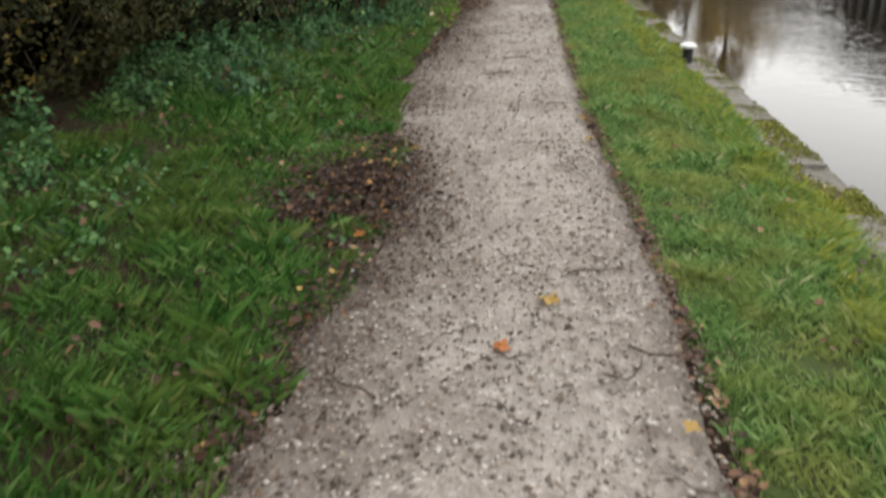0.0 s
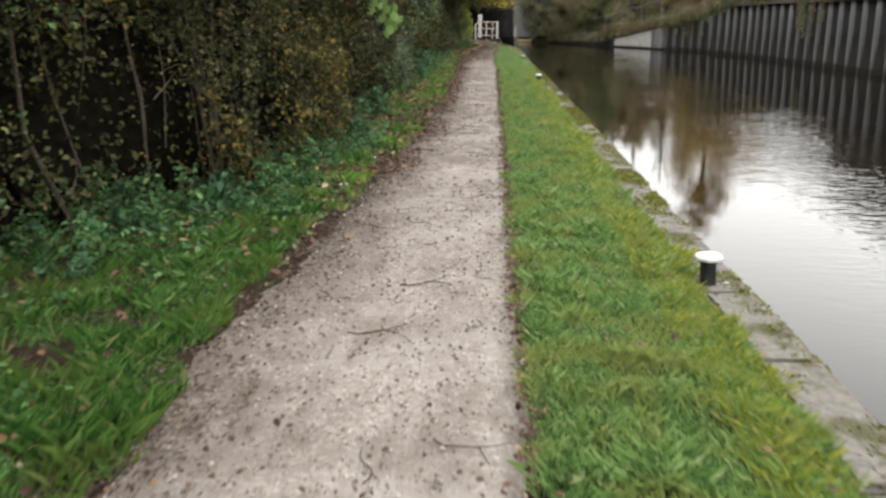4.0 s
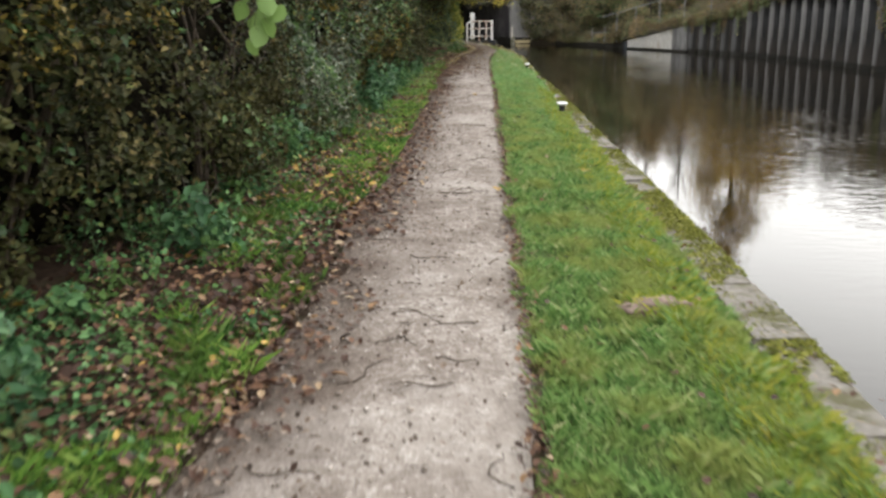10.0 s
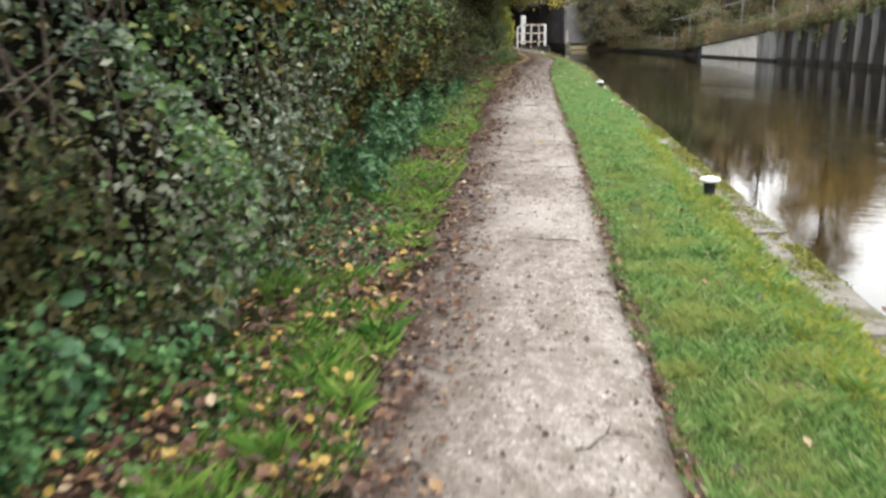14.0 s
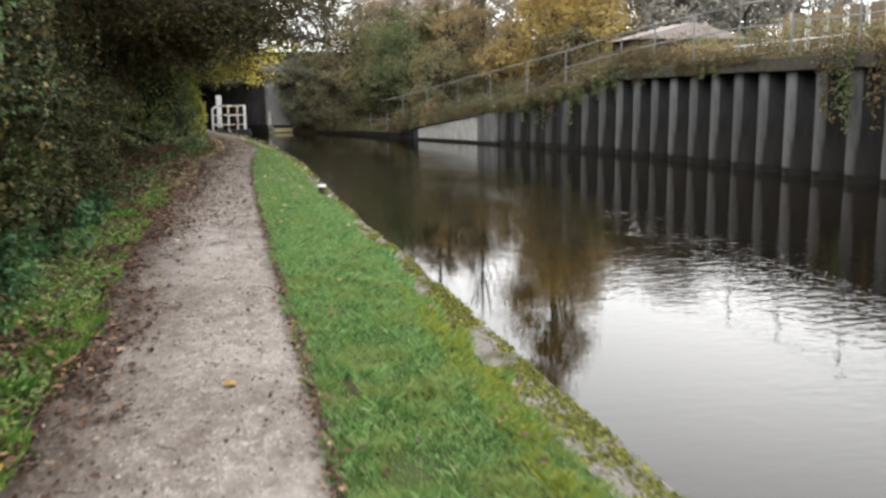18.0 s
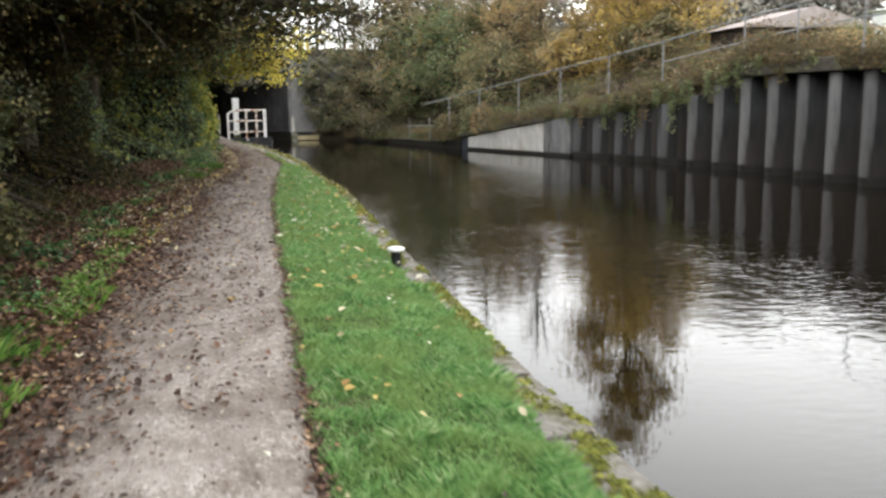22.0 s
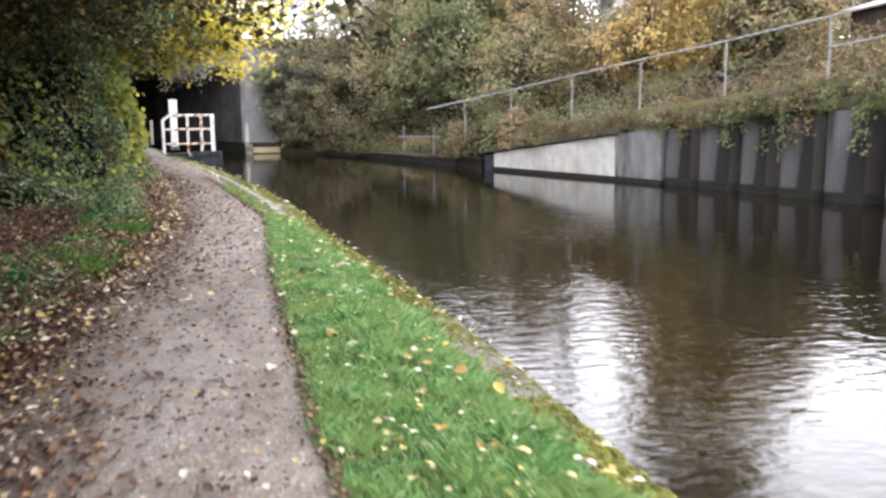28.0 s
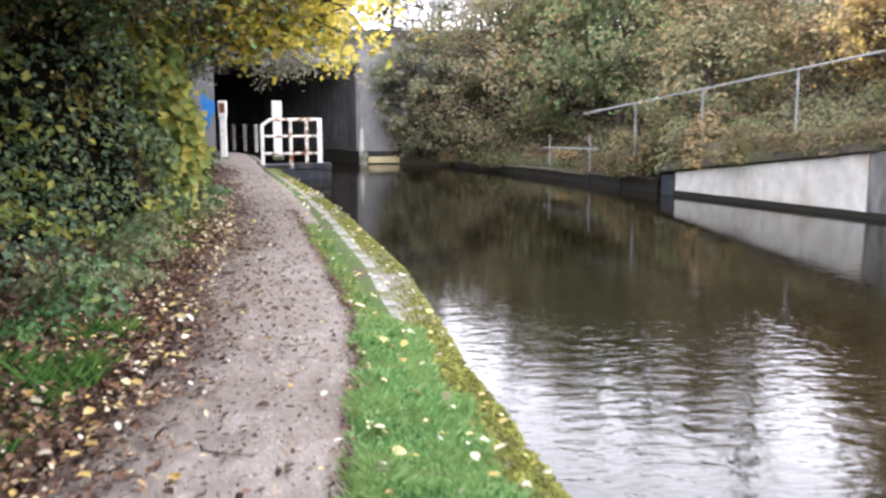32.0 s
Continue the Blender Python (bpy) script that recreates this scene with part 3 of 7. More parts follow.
def blades(name, rng, x, y, z, h, w, lean, mat):
    """Grass: short bent blades."""
    N = len(x)
    a = rng.uniform(0, 2 * math.pi, N)
    side = np.stack([np.cos(a), np.sin(a), np.zeros(N)], 1) * (w * rng.uniform(0.6, 1.3, N) / 2)[:, None]
    b = rng.uniform(0, 2 * math.pi, N)
    H = h * rng.uniform(0.55, 1.2, N)
    out = np.stack([np.cos(b), np.sin(b), np.zeros(N)], 1) * (H * lean * rng.uniform(0.2, 1.3, N))[:, None]
    p = np.stack([x, y, z], 1)
    up = np.stack([np.zeros(N), np.zeros(N), H], 1)
    m = p + up * 0.6 + out * 0.35
    t = p + up * 0.95 + out
    V = np.stack([p - side, p + side, m + side * 0.9, t], 1).reshape(-1, 3)
    o = np.arange(N)[:, None] * 4
    F = np.concatenate([o + np.array([0, 1, 2]), o + np.array([0, 2, 3])], 1).reshape(-1, 3)
    return fast_mesh(name, V, F, [mat])


IDENT = Matrix.Identity(4)

# ---- ground, path, water ----
def bank_profile(y):
    """Heights of the land behind the far wall, at fixed steps back from its face."""
    b = BT(y)
    up = along(y, [(55, 2.75), (60, 2.6), (66, 2.2), (72, 2.6), (78, 4.2), (96, 4.6)])
    return b, b + 0.12, b + 0.45 * (up - b), up, up + 0.3, up + 0.5


def build_ground():
    ys = np.concatenate([[-400, -150, -60, -25, -12], np.arange(-7, 97, 0.5), [100, 110, 140, 220, 420]])
    rows, which = [], None
    for y in ys:
        hb, pl, pr, we, fb = (float(f(y)) for f in (HB, PL, PR, WE, FB))
        ki = we - 0.27
        b0, b1, b2, b3, b4, b5 = (float(v) for v in bank_profile(y))
        cols = [(-400, 0.8), (-60, 0.5), (hb - 4, 0.3), (hb - 1, 0.14), (hb, 0.05), (hb * 0.66 + pl * 0.34, 0.035), (hb * 0.4 + pl * 0.6 - 0.15, 0.022), (pl - 0.3, 0.010),
                (pl + 0.16, 0.004), (pl + 0.34, -0.045), ((pl + pr) / 2, -0.05), (pr - 0.08, -0.045), (pr + 0.03, 0.0), (pr * 0.66 + ki * 0.34, 0.005), (pr * 0.33 + ki * 0.67, -0.015), (ki - 0.02, -0.085),
                (ki + 0.02, -1.6), (fb + 0.55, -1.6), (fb + 0.57, b0 - 0.06), (fb + 1.2, b1), (fb + 2.4, b2), (fb + 4.5, b3), (fb + 10, b4), (fb + 40, b5), (420, b5 + 1)]
        rows.append([(x, y, z) for x, z in cols])
    n = len(rows[0])
    V = np.array(rows).reshape(-1, 3)
    kinds = [0, 0, 1, 1, 1, 1, 1, 1, 1, 1, 1, 1, 2, 2, 2, 3, 3, 3, 1, 1, 1, 2, 2, 2]
    F, W = [], []
    for j in range(len(ys) - 1):
        for i in range(n - 1):
            F.append((j * n + i, j * n + i + 1, (j + 1) * n + i + 1, (j + 1) * n + i))
            W.append([2, 1, 2, 3][kinds[i]] if kinds[i] else 2)
    W = [{1: 0, 2: 1, 3: 2}[w] for w in W]
    me = fast_mesh("ground", V, F, [M_SOIL, M_TURF, M_BED], True, W)
    thing("ground", IDENT, "soil and turf ground along a canal towpath", "ground", kind="structure", me=me)


build_ground()


def build_path():
    rng = np.random.default_rng(5)
    ys = np.arange(-6, 96, 0.12)
    k = 17
    V = []
    for y in ys:
        l = float(PL(y)) - 0.20 + 0.26 * (float(vnoise(y * 1.7, 0.5, 1)) - 0.5) + 0.16 * (float(vnoise(y * 6, 3.5, 2)) - 0.5)
        r = float(PR(y)) + 0.02 + 0.09 * (float(vnoise(y * 1.9, 7.5, 4)) - 0.5) + 0.05 * (float(vnoise(y * 7, 9.5, 5)) - 0.5)
        r = max(r, min(r + float(along(y, [(56.3, 0), (58.3, 0.32), (79, 0.32)])), float(WE(y)) - 0.48)) if y < 79 else r
        for i in range(k):
            u = i / (k - 1)
            x = l + (r - l) * u
            z = 0.012 + 0.02 * math.sin(math.pi * u) + 0.012 * (float(vnoise(x * 6, y * 6, 8)) - 0.5) + 0.02 * (float(vnoise(x * 1.5, y * 1.2, 9)) - 0.5)
            if u < 0.22:
                z -= 0.035 * (1 - u / 0.22) * (0.35 + 1.3 * float(vnoise(x * 7, y * 5, 14)))
            if i in (0, k - 1):
                z = -0.05
            V.append((x, y, z))
    F = [(j * k + i, j * k + i + 1, (j + 1) * k + i + 1, (j + 1) * k + i) for j in range(len(ys) - 1) for i in range(k - 1)]
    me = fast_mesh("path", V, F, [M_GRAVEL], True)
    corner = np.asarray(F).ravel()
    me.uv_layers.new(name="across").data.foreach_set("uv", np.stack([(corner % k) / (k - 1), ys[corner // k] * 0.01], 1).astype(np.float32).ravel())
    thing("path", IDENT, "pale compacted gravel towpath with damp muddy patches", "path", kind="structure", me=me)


build_path()

bm = bmesh.new()
bmesh.ops.create_grid(bm, x_segments=1, y_segments=1, size=0.5)
for v in bm.verts:
    v.co = Vector((v.co.x * 40 + 2, v.co.y * 240 - 20, WATER))
thing("water", IDENT, "dark brown canal water with light ripples reflecting sky", "water", kind="structure", me=bm_mesh("water", bm, M_WATER))


# coping along the water's edge
def build_coping():
    rng = random.Random(4)
    root = thing("kerb", IDENT, "worn grey stone coping along the canal edge, mossy", "kerb", kind="structure")
    shapes = []
    for s in range(5):
        bm = bmesh.new()
        bmesh.ops.create_cube(bm, size=1.0)
        for v in bm.verts:
            v.co = Vector((v.co.x * 0.30, v.co.y * 1.0, v.co.z * 0.75 - 0.375))
        bmesh.ops.subdivide_edges(bm, edges=[e for e in bm.edges if abs((e.verts[0].co - e.verts[1].co).y) > 0.5], cuts=4)
        bmesh.ops.bevel(bm, geom=[e for e in bm.edges if e.verts[0].co.z > -0.1 and e.verts[1].co.z > -0.1], offset=0.022, segments=2, affect="EDGES")
        for v in bm.verts:
            v.co += Vector((rng.uniform(-0.008, 0.008), rng.uniform(-0.004, 0.004), rng.uniform(-0.006, 0.006)))
        shapes.append(bm_mesh("coping_stone", bm, M_COPING))
    y = -6.0
    while y < 95:
        L = rng.uniform(0.85, 1.25)
        x0, x1 = float(WE(y)), float(WE(y + L))
        turn = math.degrees(math.atan2(x0 - x1, L))
        at = pose((x0 + x1) / 2 - 0.15, y + L / 2, -0.075 + rng.uniform(-0.012, 0.012), rng.uniform(-0.6, 0.6), rng.uniform(-1, 1), turn)
        part("coping_stone", rng.choice(shapes), root, at=at @ Matrix.Diagonal((1, math.hypot(L, x0 - x1) - 0.012, 1, 1)))
        y += L
    # pale edging behind the coping where the path comes near
    edge = thing("edging", IDENT, "pale flat concrete edging strip beside mossy coping", "edging", kind="structure")
    y = 52.4
    while y < 78:
        L = 1.2
        x0, x1 = float(WE(y)) - 0.31, float(WE(y + L)) - 0.31
        me = box_mesh("edging_slab", (-0.13, -L / 2 + 0.006, -0.2), (0.09, L / 2 - 0.006, 0.0), M_PAVER, 0.01)
        part("edging_slab", me, edge, at=pose((x0 + x1) / 2 - 0.06, y + L / 2, -0.035 + rng.uniform(-0.006, 0.006), 0, 0, math.degrees(math.atan2(x0 - x1, L))))
        y += L


build_coping()


# ---- far side: piles, slab, capping ----
def build_piles():
    root = thing("sheet_pile_wall", IDENT, "tall steel sheet pile canal wall, pale and dark ribs", "retaining wall", kind="structure")
    P = 1.09

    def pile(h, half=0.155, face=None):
        # one rib: pale outer pan, two webs and inner pan coloured dark for recess shade; y runs along the wall
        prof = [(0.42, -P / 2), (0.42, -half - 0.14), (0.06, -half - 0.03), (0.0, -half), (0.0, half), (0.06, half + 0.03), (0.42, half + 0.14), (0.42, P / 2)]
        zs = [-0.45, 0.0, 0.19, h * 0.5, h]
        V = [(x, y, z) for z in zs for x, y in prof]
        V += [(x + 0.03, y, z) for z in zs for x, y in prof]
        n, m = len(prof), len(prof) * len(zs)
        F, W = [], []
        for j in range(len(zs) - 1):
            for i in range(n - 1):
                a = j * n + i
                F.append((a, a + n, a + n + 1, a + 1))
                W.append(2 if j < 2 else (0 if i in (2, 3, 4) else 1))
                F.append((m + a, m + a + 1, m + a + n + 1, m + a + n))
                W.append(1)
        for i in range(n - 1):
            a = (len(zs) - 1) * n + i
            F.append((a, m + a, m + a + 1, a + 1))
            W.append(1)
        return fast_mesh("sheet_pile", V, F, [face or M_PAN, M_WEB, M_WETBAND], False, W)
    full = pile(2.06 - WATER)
    # steps of one pile along the wall, starting at the slab and going back past the viewer's start
    y = 47.43 + P / 2
    while y < 59.85:
        y += P / math.hypot(1, (float(FB(y + P)) - float(FB(y))) / P)
    y = min(y, 60.9)
    k = 0
    while y > -14:
        dx = float(FB(y - P)) - float(FB(y))
        step = P / math.hypot(1, dx / P)
        y2 = y - step
        x0, x1 = float(FB(y)), float(FB(y2))
        yc = (y + y2) / 2
        turn = -math.degrees(math.atan2(x0 - x1, y - y2))
        top = float(along(yc, [(51.6, 2.06), (52.6, 1.9), (55, 1.36), (58, 1.02), (61, 0.80)]))
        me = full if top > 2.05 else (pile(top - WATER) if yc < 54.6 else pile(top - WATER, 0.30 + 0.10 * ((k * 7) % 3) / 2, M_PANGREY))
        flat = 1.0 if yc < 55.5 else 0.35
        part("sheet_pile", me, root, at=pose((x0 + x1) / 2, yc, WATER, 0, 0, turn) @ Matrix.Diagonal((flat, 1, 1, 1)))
        y = y2
        k += 1
    # back plate behind the ribs so that no light passes
    ys = np.arange(-14, 61, 1.0)
    V = []
    for y in ys:
        t = float(BT(y)) - 0.25
        V += [(float(FB(y)) + 0.5, y, -1.6), (float(FB(y)) + 0.5, y, t), (float(FB(y)) + 0.56, y, t), (float(FB(y)) + 0.56, y, -1.6)]
    F = [(4 * j + i, 4 * j + i + 1, 4 * j + 5 + i, 4 * j + 4 + i) for j in range(len(ys) - 1) for i in range(3)]
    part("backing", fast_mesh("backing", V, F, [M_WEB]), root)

    cap = thing("capping_beam", IDENT, "dark mossy concrete capping beam along pile wall", "capping beam", kind="structure")
    y = 52.3
    rng = random.Random(8)
    while y > -14:
        L = 4.2
        y2 = y - L
        x0, x1 = float(FB(y)), float(FB(y2))
        turn = -math.degrees(math.atan2(x0 - x1, L))
        bm = bmesh.new()
        box(bm, (-0.12, -math.hypot(L, x0 - x1) / 2 + 0.004, 0), (0.72, math.hypot(L, x0 - x1) / 2 - 0.004, 0.32), 0.03)
        part("beam_section", bm_mesh("beam_section", bm, M_CAP), cap, at=pose((x0 + x1) / 2, (y + y2) / 2, 2.055 + rng.uniform(-0.01, 0.01), 0, 0, turn))
        y = y2


build_piles()


def prism(name, outline, z0, z1, mat, tops=None, bevel=0.0):
    """An upright prism over a plan outline; tops gives the height at each corner."""
    bm = bmesh.new()
    lo = [bm.verts.new((x, y, z0)) for x, y in outline]
    hi = [bm.verts.new((x, y, tops[i] if tops else z1)) for i, (x, y) in enumerate(outline)]
    bm.faces.new(lo)
    bm.faces.new(hi)
    n = len(outline)
    for i in range(n):
        bm.faces.new((lo[i], lo[(i + 1) % n], hi[(i + 1) % n], hi[i]))
    if bevel:
        bmesh.ops.bevel(bm, geom=list(bm.edges), offset=bevel, segments=2, affect="EDGES")
    return bm_mesh(name, bm, mat)


def build_slab():
    d = Vector((7.88 - 9.62, 65.7 - 60.95)).normalized()
    nrm = Vector((d.y, -d.x))
    a, b = Vector((9.57, 61.11)) - nrm * 0.02, Vector((7.88, 65.7)) - nrm * 0.02
    c, e = b + nrm * 0.5, a + nrm * 0.5
    wing = thing("wing_wall", IDENT, "pale clean concrete wing wall with sloping top", "wall", kind="structure")
    part("wall_face", prism("wall_face", [tuple(a), tuple(b), tuple(c), tuple(e)], -0.29, 0, M_WHITECON, [0.76, 0.12, 0.12, 0.76], 0.012), wing)
    part("dark_footing", prism("dark_footing", [tuple(a - nrm * 0.02), tuple(b - nrm * 0.02), tuple(c), tuple(e)], -1.5, -0.295, M_WETBAND), wing, "black wet algae footing")
    cs = [a - nrm * 0.08 - d * 0.2, b - nrm * 0.08 + d * 0.6, b + nrm * 0.7 + d * 0.6, a + nrm * 0.7 - d * 0.2]
    part("coping", prism_slope(cs, [0.79, 0.08, 0.08, 0.79], 0.2), wing, "mossy sloping coping")
    # end pier of the wing wall
    p = b + d * 0.02
    part("pier", prism("pier", [tuple(p), tuple(p + d * 0.45), tuple(p + d * 0.45 + nrm * 0.5), tuple(p + nrm * 0.5)], -1.5, 0.06, M_BLUEBLACK, None, 0.02), wing)
    # older grey panel between the wing wall and the piles
    old = thing("wall_panel", IDENT, "stained grey concrete panel between wing wall and piles", "wall", kind="structure")
    p, q = a - d * 0.012, Vector((float(FB(59.62)), 59.62)) - nrm * 0.05
    part("panel_face", prism("panel_face", [tuple(q), tuple(p), tuple(p + nrm * 0.4), tuple(q + nrm * 0.4)], -0.29, 0, M_OLDCON, [0.95, 0.77, 0.77, 0.95], 0.012), old)
    part("panel_footing", prism("panel_footing", [tuple(q - nrm * 0.02), tuple(p - nrm * 0.02), tuple(p + nrm * 0.4), tuple(q + nrm * 0.4)], -1.5, -0.295, M_WETBAND), old, "black wet algae footing")


def prism_slope(cs, lows, thick):
    bm = bmesh.new()
    lo = [bm.verts.new((c.x, c.y, z)) for c, z in zip(cs, lows)]
    hi = [bm.verts.new((c.x, c.y, z + thick)) for c, z in zip(cs, lows)]
    bm.faces.new(lo)
    bm.faces.new(hi)
    for i in range(4):
        bm.faces.new((lo[i], lo[(i + 1) % 4], hi[(i + 1) % 4], hi[i]))
    bmesh.ops.bevel(bm, geom=list(bm.edges), offset=0.03, segments=2, affect="EDGES")
    return bm_mesh("coping", bm, M_CAP)


build_slab()


def build_low_quay():
    """Low dark wall from the wing wall to the bridge."""
    root = thing("quay_wall", IDENT, "low dark stone quay wall under overgrown bank", "quay", kind="structure")
    rng = random.Random(3)
    ys = [66.35, 67.8, 69.2, 70.6, 72.0, 73.3, 74.6, 75.8, 76.8]
    for y0, y1 in zip(ys[:-1], ys[1:]):
        a, b = Vector((float(FB(y0)), y0)), Vector((float(FB(y1)), y1))
        d = (b - a).normalized()
        nrm = Vector((d.y, -d.x))
        t = float(along((y0 + y1) / 2, [(66, -0.05), (69, -0.2), (76, -0.24)])) + rng.uniform(-0.02, 0.02)
        b2 = b - d * 0.01
        part("quay_block", prism("quay_block", [tuple(a), tuple(b2), tuple(b2 + nrm * 0.7), tuple(a + nrm * 0.7)], -1.5, t, M_WETBAND, None, 0.02), root)
        part("quay_coping", prism("quay_coping", [tuple(a - nrm * 0.05), tuple(b2 - nrm * 0.05), tuple(b2 + nrm * 0.45), tuple(a + nrm * 0.45)], t + 0.002, t + 0.07, M_CAP, None, 0.02), root)


build_low_quay()


# ---- bridge ----
def build_bridge():
    br = thing("bridge", IDENT, "low grey concrete road bridge over the canal, dark beneath", "bridge", kind="structure")
    part("deck", box_mesh("deck", (-16, 79.0, 3.2), (26, 96.5, 4.0), M_BRIDGE, 0.02), br)
    part("string_course", box_mesh("string_course", (-16, 78.86, 4.004), (26, 79.5, 4.38), M_CAP, 0.03), br, "dark projecting parapet edge")
    part("left_abutment", prism("left_abutment", [(-16, 79.02), (-3.87, 79.02), (-14.4, 96.0), (-16, 96.0)], -0.3, 3.196, M_BRIDGE), br)
    part("right_abutment", prism("right_abutment", [(1.3, 79.02), (26, 79.02), (26, 96.0), (-9.25, 96.0)], -1.5, 3.196, M_BRIDGE), br)
    # added wall across the far end, keeps daylight out from beneath
    part("end_wall", box_mesh("end_wall", (-18, 96.05, -1.6), (26, 96.5, 3.196), M_UNDERSHADE, 0.0), br)
    # thin sheets laid over inner faces and underside to carry painted shade
    part("inner_lining", prism("inner_lining", [(1.26, 79.3), (1.10, 79.3), (-9.44, 96.0), (-9.28, 96.0)], 0.07, 3.19, M_UNDERSHADE), br, "added thin sheet coloured dark for the shade beneath")
    part("inner_lining", prism("inner_lining", [(-4.06, 79.3), (-4.02, 79.3), (-14.36, 96.0), (-14.40, 96.0)], -0.2, 3.19, M_UNDERSHADE), br, "added thin sheet coloured dark for the shade beneath")
    part("soffit", box_mesh("soffit", (-15.5, 79.4, 3.15), (10, 96.0, 3.195), M_UNDERSHADE, 0.0), br, "underside sheet coloured dark for the shade beneath")
    part("dark_base", prism("dark_base", [(1.26, 78.97), (3.4, 78.97), (3.4, 79.0), (1.32, 79.0), (-9.28, 96.0), (-9.34, 96.0)], -1.5, 0.06, M_WETBAND), br, "black damp band at water level")
    # guard rail on the parapet
    rail = thing("bridge_railing", IDENT, "grey steel railing on top of the bridge parapet", "railing", kind="structure")
    for i in range(22):
        x = -6 + i * 1.0
        part("post", capped_tube("post", (x, 79.15, 4.36), (x, 79.15, 5.4), 0.03, M_GALV, 6), rail)
    for z in (4.75, 5.08, 5.4):
        part("rail", capped_tube("rail", (-6.1, 79.15, z), (15.1, 79.15, z), 0.025, M_GALV, 6), rail)
    # blue paint sprayed on the abutment
    bm = bmesh.new()
    rng = random.Random(12)
    pts = []
    for i in range(26):
        w = 2 * math.pi * i / 26
        r = 1 + 0.28 * math.sin(3 * w + 0.7) + rng.uniform(-0.1, 0.1)
        pts.append(bm.verts.new((-4.12 + 0.21 * r * math.cos(w), 78.985, 1.55 + 0.55 * r * math.sin(w))))
    f = bm.faces.new(pts)
    r = bmesh.ops.extrude_face_region(bm, geom=[f])
    for v in r["geom"]:
        if isinstance(v, bmesh.types.BMVert):
            v.co.y += 0.03
    part("graffiti", bm_mesh("graffiti", bm, M_BLUE), br, "bright blue spray-painted patch")
    # fender timber and little post at the far corner
    fen = thing("timber_fender", IDENT, "ochre timber fender beam at bridge corner above water", "fender")
    part("beam", box_mesh("beam", (1.52, 78.5, -0.36), (3.05, 78.72, -0.13), M_TIMBER, 0.02), fen)
    part("block", box_mesh("block", (1.2, 78.5, -0.5), (1.5, 78.96, 0.10), M_PAVER, 0.05), fen, "pale worn stone block")
    ps = thing("marker_post", pose(1.3, 78.72, 0.10), "slim pale grey post on a stone block", "post")
    bm = bmesh.new()
    bmesh.ops.create_cone(bm, cap_ends=True, segments=8, radius1=0.09, radius2=0.06, depth=0.7, matrix=Matrix.Translation((0, 0, 0.35)))
    part("shaft", bm_mesh("shaft", bm, M_PALE), ps)
    bm = bmesh.new()
    bmesh.ops.create_cone(bm, cap_ends=True, segments=8, radius1=0.06, radius2=0.01, depth=0.12, matrix=Matrix.Translation((0, 0, 0.76)))
    part("tip", bm_mesh("tip", bm, M_PALE), ps)


build_bridge()


